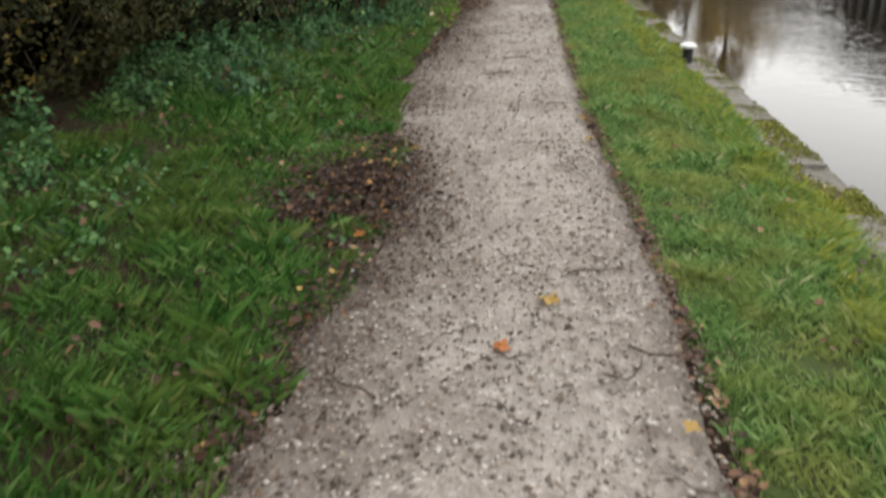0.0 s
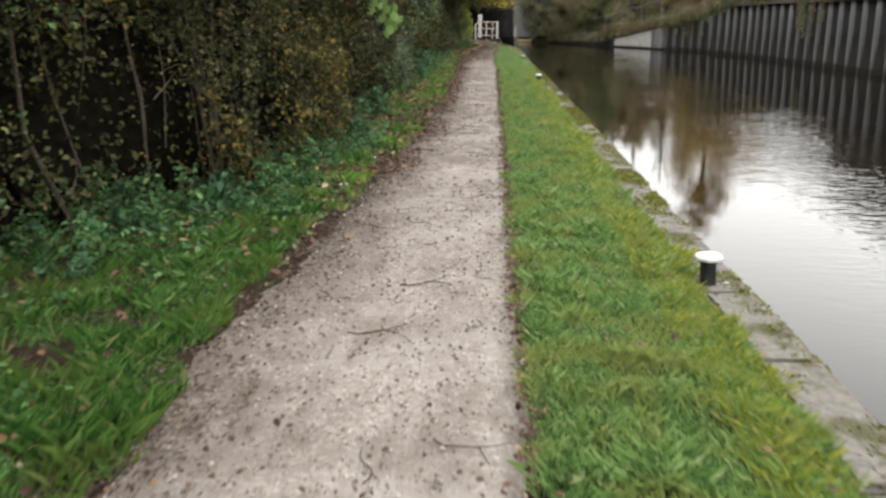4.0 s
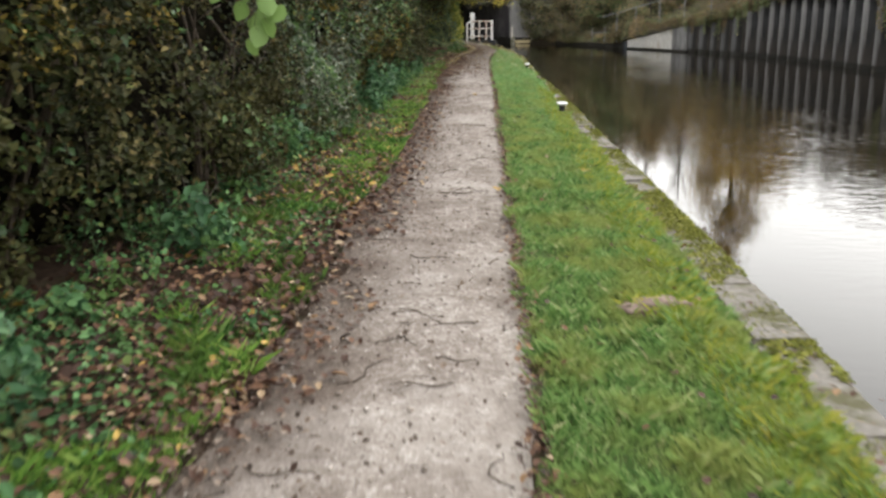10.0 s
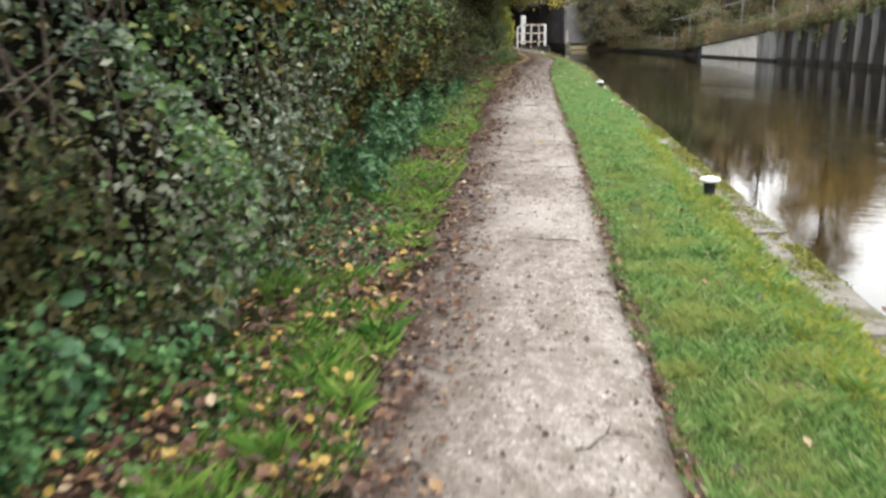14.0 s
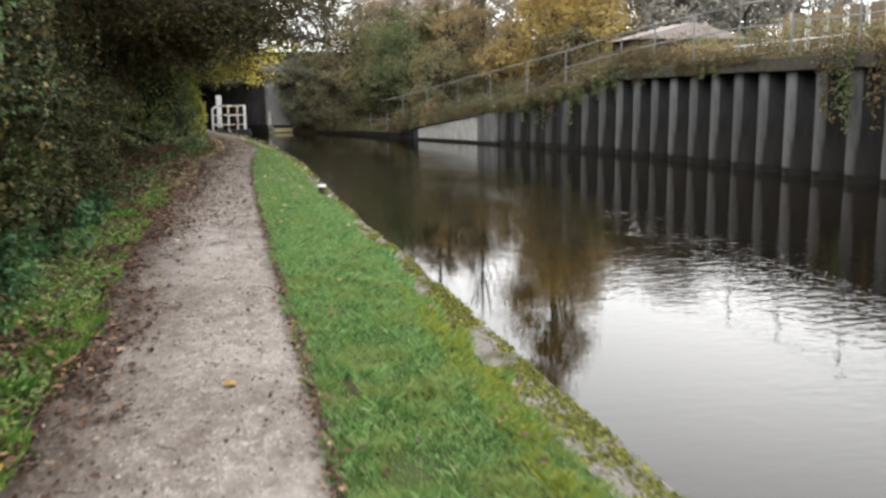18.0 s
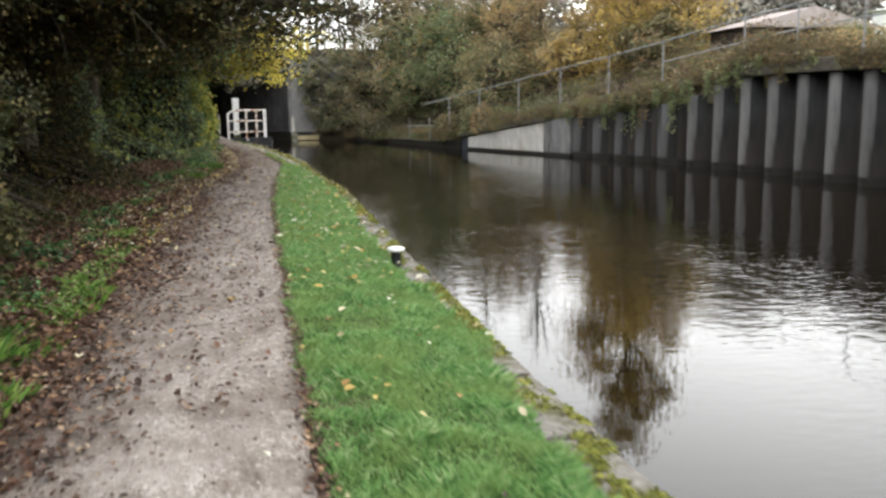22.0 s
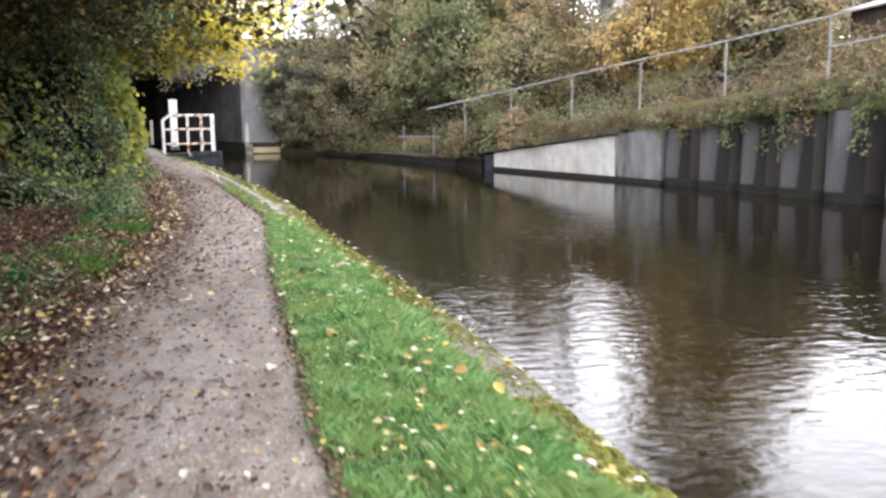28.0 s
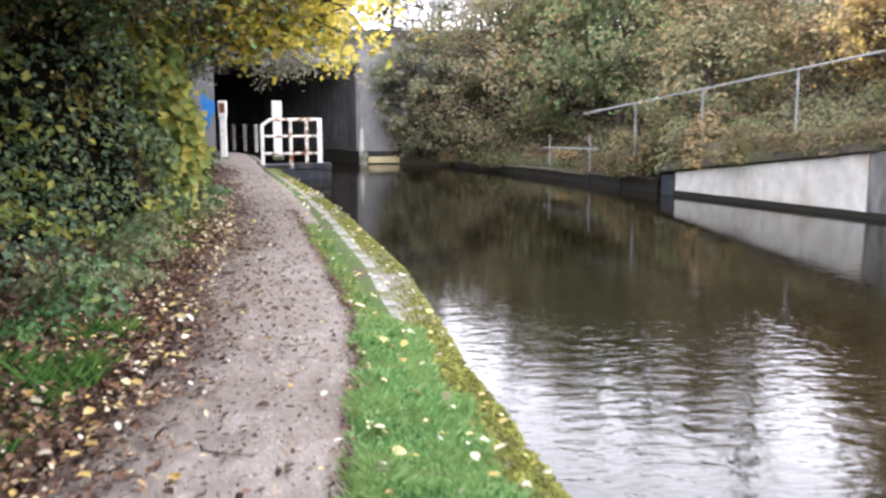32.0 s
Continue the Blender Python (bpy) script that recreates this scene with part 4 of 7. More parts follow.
def build_gate():
    """White rusting guard rail on a dark steel platform at the water's edge."""
    plat = thing("platform", pose(0, 0, 0), "blue-black steel platform projecting over the water", "platform")
    part("deck_plate", prism("deck_plate", [(-1.75, 71.6), (0.12, 71.9), (0.2, 74.6), (-2.0, 74.6)], -0.62, -0.10, M_BLUEBLACK, None, 0.03), plat)
    part("kerb_beam", prism("kerb_beam", [(-0.85, 71.7), (0.16, 71.86), (0.16, 72.1), (-0.85, 71.94)], -0.098, 0.06, M_BLUEBLACK, None, 0.02), plat)
    part("corner_block", prism("corner_block", [(-1.7, 71.65), (-0.95, 71.75), (-0.95, 72.15), (-1.7, 72.05)], -0.098, 0.02, M_BLACK, None, 0.03), plat)
    g = thing("guard_rail", pose(0, 73.0, -0.10), "white painted steel guard rail streaked with rust", "guard rail")
    top, x0, x1 = 1.38, -1.80, -0.13
    part("end_post", box_mesh("end_post", (x1 - 0.08, -0.05, 0), (x1 + 0.06, 0.05, top + 0.02), M_WHITE, 0.01), g)
    part("start_post", box_mesh("start_post", (x0 - 0.05, -0.04, 0), (x0 + 0.05, 0.04, top - 0.16), M_WHITE, 0.01), g)
    for x in (-0.98, -0.52):
        part("post", box_mesh("post", (x - 0.05, -0.04, 0), (x + 0.05, 0.04, top - 0.03), M_WHITERUST, 0.01), g)
    part("corner_rail", capped_tube("corner_rail", (x0, 0, top - 0.18), (x0 + 0.24, 0, top - 0.02), 0.045, M_WHITE, 8), g)
    part("top_rail", capped_tube("top_rail", (x0 + 0.22, 0, top - 0.02), (x1, 0, top - 0.02), 0.045, M_WHITERUST, 8), g)
    for z in (0.88, 0.38):
        part("mid_rail", capped_tube("mid_rail", (x0, 0, z), (x1, 0, z), 0.038, M_WHITERUST, 8), g)
    for x, y, w, red in ((-3.18, 75.4, 0.10, True), (-1.53, 76.0, 0.13, False)):
        p = thing("gate_post", pose(x, y, -0.02), "tall square white painted post beside the path" + (" with a rust-red plate" if red else ""), "post", "white posts")
        part("shaft", box_mesh("shaft", (-w, -w, 0), (w, w, 1.32), M_WHITE, 0.015), p)
        part("head", box_mesh("head", (-w - 0.025, -w - 0.025, 1.325), (w + 0.025, w + 0.025, 1.86), M_WHITE if red else M_CAPWHITE, 0.02), p)
        if red:
            part("plate", box_mesh("plate", (-0.08, -w - 0.045, 1.48), (0.08, -w - 0.027, 1.78), M_RED, 0.004), p, "rust-red plate")
        part("foot", box_mesh("foot", (-w - 0.04, -w - 0.04, -0.05), (w + 0.04, w + 0.04, 0.10), M_PAVER, 0.02), p)
    # white posts in a duller tone that stands for the dimness beneath the bridge
    f = thing("tunnel_railing", pose(0, 0, -0.04), "white railing posts along the path beneath the bridge", "railing")
    for i in range(6):
        x, y = -2.62 - 0.62 * i * 0.8, 81.0 + i * 0.8
        part("post", box_mesh("post", (x - 0.06, y - 0.06, 0), (x + 0.06, y + 0.06, 1.05), M_PALE, 0.01), f)
    for z in (0.55, 1.0):
        part("rail", capped_tube("rail", (-2.62, 81.0, z), (-2.62 - 0.62 * 4, 85.0, z), 0.03, M_BLACK, 6), f)


build_gate()


# ---- handrails on the far bank ----
def top_rail(y):
    return along(y, [(18, 12.95), (46.5, 12.78), (50.6, 12.58), (52.9, 12.3), (55.5, 11.7), (58.46, 10.92), (60.9, 10.1), (67.2, 7.35)]), along(y, [(30, 3.75), (41, 3.77), (46, 3.85), (50.6, 3.72), (52.9, 3.54), (58.46, 2.89), (60.9, 2.60), (67.2, 1.66)])


def build_handrail():
    h = thing("handrail", IDENT, "galvanised tube handrail stepping down the overgrown ramp", "handrail", kind="structure")
    stops = [67.1, 65.2, 63.0, 60.9, 58.46, 55.9, 52.6, 50.6, 48.3, 46.0, 43.7, 41.3, 38.9, 36.5, 34.1]
    for i, y in enumerate(stops):
        x, z = (float(v) for v in top_rail(y))
        foot = float(along(y, [(48, 2.3), (52, 2.2), (55, 1.7), (61, 1.0), (67.1, 0.2)]))
        part("post", capped_tube("post", (x, y, foot - 0.25), (x, y, z + 0.02), 0.024, M_GALV), h)
        if i:
            y0 = stops[i - 1]
            x0, z0 = (float(v) for v in top_rail(y0))
            part("rail", capped_tube("rail", (x0, y0, z0), (x, y, z), 0.021, M_GALV), h)
            if y < 53.0:
                part("mid_rail", capped_tube("mid_rail", (x0, y0, z0 - 0.6), (x, y, z - 0.6), 0.018, M_GALV), h)
    x0, z0 = (float(v) for v in top_rail(67.1))
    part("rail", capped_tube("rail", (x0, 67.1, z0), (6.62, 68.8, 1.42), 0.025, M_GALV), h)
    # mossy kerb of the ramp under the rail
    kerb = thing("ramp_kerb", IDENT, "mossy concrete kerb of the ramp under the handrail", "kerb", kind="structure")
    for y0, y1 in zip(stops[1:7], stops[2:8]):
        (x0, z0), (x1, z1) = ((float(v) for v in top_rail(q)) for q in (y0, y1))
        d = Vector((x1 - x0, y1 - y0)).normalized()
        n = Vector((d.y, -d.x)) * 0.16
        p, q = Vector((x0, y0)) + d * 0.006, Vector((x1, y1)) - d * 0.006
        drop = 1.22
        part("kerb_section", prism("kerb_section", [tuple(p - n), tuple(q - n), tuple(q + n), tuple(p + n)], min(z0, z1) - drop - 0.6, 0, M_LEDGE, [z0 - drop, z1 - drop, z1 - drop, z0 - drop], 0.03), kerb)
    low = thing("lower_handrail", IDENT, "short grey tube rail half hidden by bank growth", "handrail", kind="structure")
    for x, y in ((6.95, 69.3), (6.4, 71.4)):
        part("post", capped_tube("post", (x, y, -0.1), (x, y, 0.85), 0.022, M_GALV), low)
    part("rail", capped_tube("rail", (7.05, 68.9, 0.52), (6.3, 71.7, 0.45), 0.018, M_GALV), low)


build_handrail()


# ---- bollards ----
def build_bollards():
    def lathe(name, prof, mat, seg=20):
        V, F = [], []
        for r, z in prof:
            V += [(r * math.cos(2 * math.pi * k / seg), r * math.sin(2 * math.pi * k / seg), z) for k in range(seg)]
        for j in range(len(prof) - 1):
            for k in range(seg):
                F.append((j * seg + k, j * seg + (k + 1) % seg, (j + 1) * seg + (k + 1) % seg, (j + 1) * seg + k))
        return fast_mesh(name, V, F, [mat], True)
    b = thing("mooring_bollard", pose(1.60, 8.94, -0.085), "black iron mooring bollard with white mushroom cap", "bollard", "mooring bollards")
    part("stem", lathe("stem", [(0.001, -0.06), (0.075, -0.06), (0.075, 0.0), (0.078, 0.02), (0.070, 0.10), (0.070, 0.2), (0.08, 0.225), (0.001, 0.226)], M_BLACK), b, "black iron stem")
    part("cap", lathe("cap", [(0.001, 0.222), (0.08, 0.222), (0.118, 0.232), (0.126, 0.25), (0.118, 0.268), (0.08, 0.282), (0.001, 0.288)], M_CAPWHITE), b, "white painted cap")
    part("base_plate", box_mesh("base_plate", (0.09, -0.07, 0.0), (0.21, 0.07, 0.022), M_CAPWHITE, 0.006), b, "white painted base plate")
    b.scale = (0.68, 0.68, 0.72)
    copy_thing(b, pose(1.22, 25.72, -0.02, 0, 0, 25))
    last = copy_thing(b, pose(1.12, 39.17, -0.085, 0, 0, -20))
    for c in last.children:
        if c.name.startswith("base_plate"):
            c.data = box_mesh("base_plate", (0.05, -0.10, 0.0), (0.20, 0.08, 0.022), M_COPING, 0.006)


build_bollards()


# ---- hedge on the land side ----
def hedge_face(y, z, seed=0):
    """How far the hedge stands out towards the path at a height z."""
    lean = along(z, [(0, 0.10), (0.6, 0.30), (1.4, 0.22), (2.4, 0.10), (4.5, -0.5)])
    hollow = 1.75 * np.clip((z + along(y, [(39, -0.25), (42, -0.02)])) / 0.6, 0, 1) * np.clip((y - 38) / 3, 0, 1) * np.clip((58 - y) / 3, 0, 1) * np.clip((4.2 - z) / 1.6, 0, 1)
    hollow = hollow + 0.25 * np.clip((z - 0.2) / 0.3, 0, 1) * np.clip((1.7 - z) / 0.5, 0, 1) * np.clip((y - 19.0) / 0.6, 0, 1) * np.clip((22.0 - y) / 0.6, 0, 1)
    return HB(y) + lean - hollow + 1.05 * (vnoise(y * 0.55, z * 0.7, 11) - 0.5) + 0.5 * (vnoise(y * 1.9, z * 1.9, 12) - 0.5)


def hedge_bush(name, y0, y1, h, mix, size, label, seed, density=900, gaps=0.36):
    """A length of hedge: stems, a near-black shell as its shaded inside and leaves of several kinds."""
    rng = np.random.default_rng(seed)
    yc = (y0 + y1) / 2
    root = thing(name, pose(float(HB(yc)) - 0.4, yc, 0.02), label, "hedge", "hedge along the path")
    off = np.array([float(HB(yc)) - 0.4, yc, 0.02])
    # near-black shell, the shade behind the leaves put into its colour
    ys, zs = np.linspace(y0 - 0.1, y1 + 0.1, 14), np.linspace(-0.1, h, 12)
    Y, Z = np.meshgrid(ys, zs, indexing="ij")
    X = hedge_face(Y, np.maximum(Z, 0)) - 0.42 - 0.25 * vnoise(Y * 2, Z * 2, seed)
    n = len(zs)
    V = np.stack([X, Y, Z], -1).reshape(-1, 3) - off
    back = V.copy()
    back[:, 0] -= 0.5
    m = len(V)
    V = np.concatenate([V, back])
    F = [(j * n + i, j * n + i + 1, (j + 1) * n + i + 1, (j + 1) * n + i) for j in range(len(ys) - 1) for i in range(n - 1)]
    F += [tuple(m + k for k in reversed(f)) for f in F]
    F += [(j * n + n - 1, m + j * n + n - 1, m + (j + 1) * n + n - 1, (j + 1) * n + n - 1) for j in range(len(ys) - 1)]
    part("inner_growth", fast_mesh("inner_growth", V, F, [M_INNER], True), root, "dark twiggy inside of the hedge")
    # stems
    lines = []
    for i in range(int((y1 - y0) * 3)):
        y = rng.uniform(y0, y1)
        top = rng.uniform(0.5, 1.0) * h
        bend, sway = rng.normal(0, 0.8), rng.normal(-0.05, 0.2)
        r = rng.uniform(0.006, 0.02)
        pts = []
        for u in np.linspace(0, 1, 5):
            z = u * top
            yy = y + bend * u * u
            pts.append(np.array([float(hedge_face(yy, z)) - 0.34 + sway * u, yy, z - 0.03]) - off)
        lines.append((pts, [r, r * 0.9, r * 0.75, r * 0.55, r * 0.3]))
    for i in range(int((y1 - y0) * 9)):
        y, z = rng.uniform(y0, y1), rng.uniform(0.1, min(h, 2.4))
        d = rng.normal(0, 1, 3) * (0.15, 0.5, 0.4)
        p = np.array([float(hedge_face(y, z)) - 0.16, y, z]) - off
        lines.append(([p - d * 0.5, p + (0.03, 0, 0.03), p + d * 0.5], [0.006, 0.005, 0.002]))
    part("stemwork", tubes_mesh("stemwork", lines, M_TWIG, 5), root, "brown woody stems")
    # leaves, in sprays
    names = list(mix)
    w = np.array([mix[k] for k in names], float)
    w /= w.sum()
    for k, share in zip(names, w):
        count = int((y1 - y0) * 3.4 * density * share)
        tufts = max(8, count // 22)
        ty = rng.uniform(y0, y1, tufts)
        tz = np.where(rng.uniform(0, 1, tufts) < 0.75, rng.uniform(0, min(3.0, h), tufts), rng.uniform(0, h, tufts))
        keep = vnoise(ty * 1.1 + 31 * names.index(k), tz * 1.1, 20 + names.index(k)) > (0.2 if share > 0.3 else 0.42)
        keep &= vnoise(ty * 1.5, tz * 1.5, 17) + 0.25 * vnoise(ty * 4, tz * 4, 18) > gaps
        ty, tz = ty[keep], tz[keep]
        idx = rng.integers(0, len(ty), count)
        y = ty[idx] + rng.normal(0, 0.11, count)
        z = np.abs(tz[idx] + rng.normal(0, 0.10, count)) + 0.02
        deep = rng.uniform(0, 1, count) < (0.12 if gaps > 0.4 else 0.3)
        y = np.where(deep, rng.uniform(y0, y1, count), y)
        z = np.where(deep, rng.uniform(0, min(h, 3.2), count), z)
        y = np.clip(y, y0 - 0.15, y1 + 0.15)
        x = hedge_face(y, z) + 0.30 * (vnoise(y * 4.5, z * 4.5, 13) - 0.5) - np.abs(rng.normal(0, 0.15, count)) + 0.06
        x = np.where(deep, hedge_face(y, z) - rng.uniform(0.12, 0.5, count), x)
        nrm = np.stack([np.full(count, 0.5), np.full(count, -0.25), np.full(count, 0.6)], 1) + rng.normal(0, 0.35, (count, 3))
        me = leaf_mesh("leaves", rng, np.stack([x, y, z], 1) - off, nrm, size * (1.0 + 0.25 * names.index(k)), LEAFMAT[k])
        part("leaves", me, root, LEAFMAT[k].name.replace("_", " "))


HEDGE = [
    (-5.5, -1.0, "bramble", {"bramble": 3, "dark": 2}, 0.046), (-1.0, 3.0, "bramble", {"bramble": 2, "dark": 3}, 0.046),
    (3.0, 6.5, "hawthorn", {"bramble": 2, "yellowing": 1.2, "dark": 4}, 0.042), (6.5, 9.5, "bramble", {"bramble": 2.5, "green": 0.5, "dark": 4}, 0.048),
    (9.5, 12.5, "bramble", {"bramble": 3, "yellowing": 0.8, "dark": 3}, 0.044), (12.5, 15.5, "hawthorn", {"bramble": 3, "yellowing": 2.0, "dark": 2.4}, 0.043),
    (15.5, 18.5, "hawthorn", {"yellowing": 1.0, "bramble": 2.8, "dark": 3.5, "green": 0.4}, 0.043), (18.5, 21.5, "hawthorn", {"bramble": 3.4, "green": 0.4, "dark": 3.4}, 0.045),
    (21.5, 24.5, "privet", {"silver": 4, "green": 1.5, "bramble": 1.5}, 0.056), (24.5, 27.5, "privet", {"silver": 2.5, "green": 1.6, "bramble": 2, "yellowing": 0.8}, 0.056),
    (27.5, 31.0, "hawthorn", {"bramble": 3, "yellowing": 2.0, "green": 1.4, "dark": 0.8}, 0.056), (31.0, 34.5, "hawthorn", {"green": 1.2, "bramble": 2.5, "dark": 2}, 0.056),
    # darker leaf kinds from here to y 50.5 carry the shade under the trees
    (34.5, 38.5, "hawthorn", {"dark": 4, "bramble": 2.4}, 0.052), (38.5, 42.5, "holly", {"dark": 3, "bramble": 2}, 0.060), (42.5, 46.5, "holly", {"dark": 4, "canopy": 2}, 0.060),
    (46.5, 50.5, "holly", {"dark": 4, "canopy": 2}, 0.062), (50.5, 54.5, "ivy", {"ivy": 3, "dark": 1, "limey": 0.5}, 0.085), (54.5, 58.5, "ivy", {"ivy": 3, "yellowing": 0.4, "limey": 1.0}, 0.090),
    (58.5, 63.0, "ivy", {"ivy": 3, "yellowing": 0.8, "limey": 0.8}, 0.09), (63.0, 68.0, "ivy", {"ivy": 3, "dark": 2}, 0.09), (68.0, 73.0, "ivy", {"ivy": 2, "dark": 2}, 0.09), (73.0, 78.6, "ivy", {"ivy": 2, "dark": 3}, 0.10),
]
WORDS = {"bramble": "tangled bramble hedge with brown and dark green leaves", "hawthorn": "dense hawthorn hedge turning yellow and brown", "privet": "grey-green privet hedge with small glossy leaves", "holly": "dark glossy evergreen hedge over leaf-strewn ground", "ivy": "ivy-clad hedge with green and yellow leaves"}
# hedge runs up to 5.2 m; its unseen top is there to block sky light
for i, (y0, y1, kind, mix, size) in enumerate(HEDGE):
    hedge_bush(kind + "_hedge", y0, y1, 5.2 if y0 < 60 else 4.0, mix, size, WORDS[kind], 100 + i, (1180 if 2 < y0 < 9 or 21 < y0 < 38 else 1250 if y0 < 21 else 760) if y0 < 50 else 520, 0.38 if y0 < 9 else 0.48 if y0 < 18 else 0.42 if y0 < 21 else 0.34)


# ---- grass ----
def build_grass():
    rng = np.random.default_rng(21)

    def strip(name, a, b, y0, y1, dens, h, w, mat, label, lean=0.7, keep=None, zf=None):
        n = int((y1 - y0) * dens * 1.05)
        y = rng.uniform(y0, y1, n)
        u = rng.uniform(0, 1, n)
        x = a(y) + (b(y) - a(y)) * u
        hh = h * (0.15 + 1.5 * vnoise(x * 5.5, y * 5.5, 31) ** 1.5 + 0.7 * vnoise(x * 1.8, y * 1.8, 32))
        if keep is not None:
            k = keep(x, y, u)
            x, y, hh, u = x[k], y[k], hh[k], u[k]
        z = 0.01 - 0.08 * np.clip((x - (WE(y) - 0.55)) / 0.3, 0, 1)
        z = np.where(x < PL(y), 0.02, z)
        ob = thing(name, IDENT, label, "grass", kind="stuff", me=blades(name, rng, x, y, z - 0.01, hh, w, lean, mat))
    # strip between path and water, finer where it is passed closely
    def tufty(x, y, u):
        # a narrow trodden gap runs from the path half across the strip
        gap = (np.abs(y - 36.8 - 0.10 * (vnoise(x * 6, 0.4, 58) - 0.5)) < 0.075 - 0.10 * np.clip(x - PR(y) - 0.12, 0, 1)) & (x < PR(y) + 0.62)
        return (vnoise(x * 7, y * 7, 37) * 0.6 + vnoise(x * 2.2, y * 2.2, 38) * 0.6 > 0.22) & ~gap
    def early(x, y, u):
        return tufty(x, y, u) & (vnoise(x * 60, y * 60, 57) * 0.8 + 0.1 < (38 - y) / 20)

    def late(x, y, u):
        return tufty(x, y, u) & (vnoise(x * 60, y * 60, 57) * 0.8 + 0.1 < (y - 18) / 20)
    strip("grass", lambda y: PR(y) - 0.02 + 0.07 * (vnoise(y * 3.1, 0.8, 39) - 0.5), lambda y: WE(y) - 0.33 + 0.09 * (vnoise(y * 1.6, 2.8, 53) - 0.5), 1.3, 38.0, 5500, 0.055, 0.0052, M_GRASS, "short green grass strip between path and canal coping", 0.85, early)
    strip("grass", lambda y: PR(y) - 0.02 + 0.07 * (vnoise(y * 3.1, 0.8, 39) - 0.5), lambda y: WE(y) - 0.31 + 0.09 * (vnoise(y * 1.6, 2.8, 53) - 0.5), 18.0, 53.0, 5000, 0.050, 0.0055, M_GRASSB, "short green grass strip under the trees", 0.85, late)
    strip("edge_grass", lambda y: WE(y) - along(y, [(24, 0.66), (34, 0.42)]), lambda y: WE(y) - 0.27 + 0.14 * (vnoise(y * 2.2, 0.3, 35) - 0.5), 1.3, 31.5, 1500, 0.055, 0.006, M_GRASSY, "yellowing grass spilling over the stone coping", 0.9,
          lambda x, y, u: vnoise(y * 1.3, 1.7, 34) + 0.25 > u * 0.9)
    strip("edge_grass", lambda y: WE(y) - 0.48, lambda y: WE(y) - along(y, [(31, 0.25), (35.6, 0.22), (36.2, 0.06), (36.5, 0.06), (36.9, 0.17), (37.8, 0.20), (38.5, 0.29), (42.5, 0.29), (44, 0.20)]) + 0.10 * (vnoise(y * 2.2, 0.3, 35) - 0.5), 30.5, 53.0, 1900, 0.058, 0.006, M_GRASSB, "lush green grass leaning over the stone coping", 0.9,
          lambda x, y, u: vnoise(y * 1.3, 1.7, 34) + 0.45 > u * 0.9)
    strip("edge_grass", lambda y: PR(y) - 0.02, lambda y: PR(y) + 0.16, 53.0, 58.5, 500, 0.05, 0.006, M_GRASS, "thin line of grass beside the path edging", 0.8, lambda x, y, u: vnoise(y * 1.5, 2.5, 36) > 0.35)
    # verge at the foot of the hedge
    bay = lambda y: PL(y) + 0.11 - along(y, [(3.2, 0.0), (4.2, 0.36)]) * np.clip(vnoise(y * 0.9, 4.5, 44) - 0.3, 0, 1) - along(y, [(3.2, 0.14), (4.2, 0.22)]) * vnoise(y * 5.0, 6.5, 45)
    strip("verge_grass", lambda y: HB(y) + 0.1, bay, 1.3, 11.0, 5600, 0.078, 0.0060, M_GRASSL, "lush green verge grass at the hedge foot", 0.8,
          lambda x, y, u: (0.6 * vnoise(x * 1.5, y * 1.1, 41) + 0.5 * vnoise(x * 5, y * 5, 46) + 0.2 * (1 - u) > 0.40) & (((x + 0.86) / 0.38) ** 2 + ((y - 4.3) / 0.75) ** 2 + 1.5 * vnoise(x * 5, y * 5, 54) > 1.45))
    strip("verge_grass", lambda y: HB(y) + 0.3, bay, 11.0, 36.0, 2300, 0.085, 0.0085, M_GRASSL, "patchy verge grass among fallen leaves", 0.8,
          lambda x, y, u: 0.7 * vnoise(x * 1.5, y * 1.1, 42) + 0.4 * vnoise(x * 5, y * 5, 47) > 0.74 - 0.10 * u)
    # lit-tone strip beside the path against the darker grass at the hedge
    strip("verge_grass", lambda y: PL(y) - 1.15, bay, 1.3, 11.0, 2600, 0.062, 0.0056, M_GRASSV, "bright green grass along the path edge", 0.8,
          lambda x, y, u: (0.6 * vnoise(x * 1.9, y * 1.4, 58) + 0.5 * vnoise(x * 6, y * 6, 59) + 0.25 * u > 0.52) & (((x + 0.86) / 0.38) ** 2 + ((y - 4.3) / 0.75) ** 2 + 1.5 * vnoise(x * 5, y * 5, 54) > 1.45))
    strip("lime_grass", lambda y: PL(y) - 0.62, lambda y: PL(y) + 0.03 - 0.10 * vnoise(y * 5.0, 6.5, 45), 10.5, 42.0, 1700, 0.075, 0.0085, M_GRASSLIME, "bright lime patches of grass along the path edge", 0.9,
          lambda x, y, u: 0.7 * vnoise(x * 1.3, y * 0.9, 48) + 0.4 * vnoise(x * 5, y * 5, 49) > along(y, [(22, 0.55), (27, 0.46), (30, 0.36), (38, 0.40), (42, 0.6)]))
    strip("verge_grass", lambda y: HB(y) + 0.3, lambda y: PL(y) - 0.15, 36.0, 64.0, 1500, 0.08, 0.009, M_GRASSL, "thin verge grass under the trees", 0.8,
          lambda x, y, u: 0.7 * vnoise(x * 1.5, y * 0.9, 43) + 0.4 * vnoise(x * 5, y * 5, 50) > along(y, [(44, 0.74), (50, 0.58)]))


build_grass()


M_STALK = surface("green_weed_stalk", (0.03, 0.06, 0.02), (0.08, 0.13, 0.05), 30, 0.7)


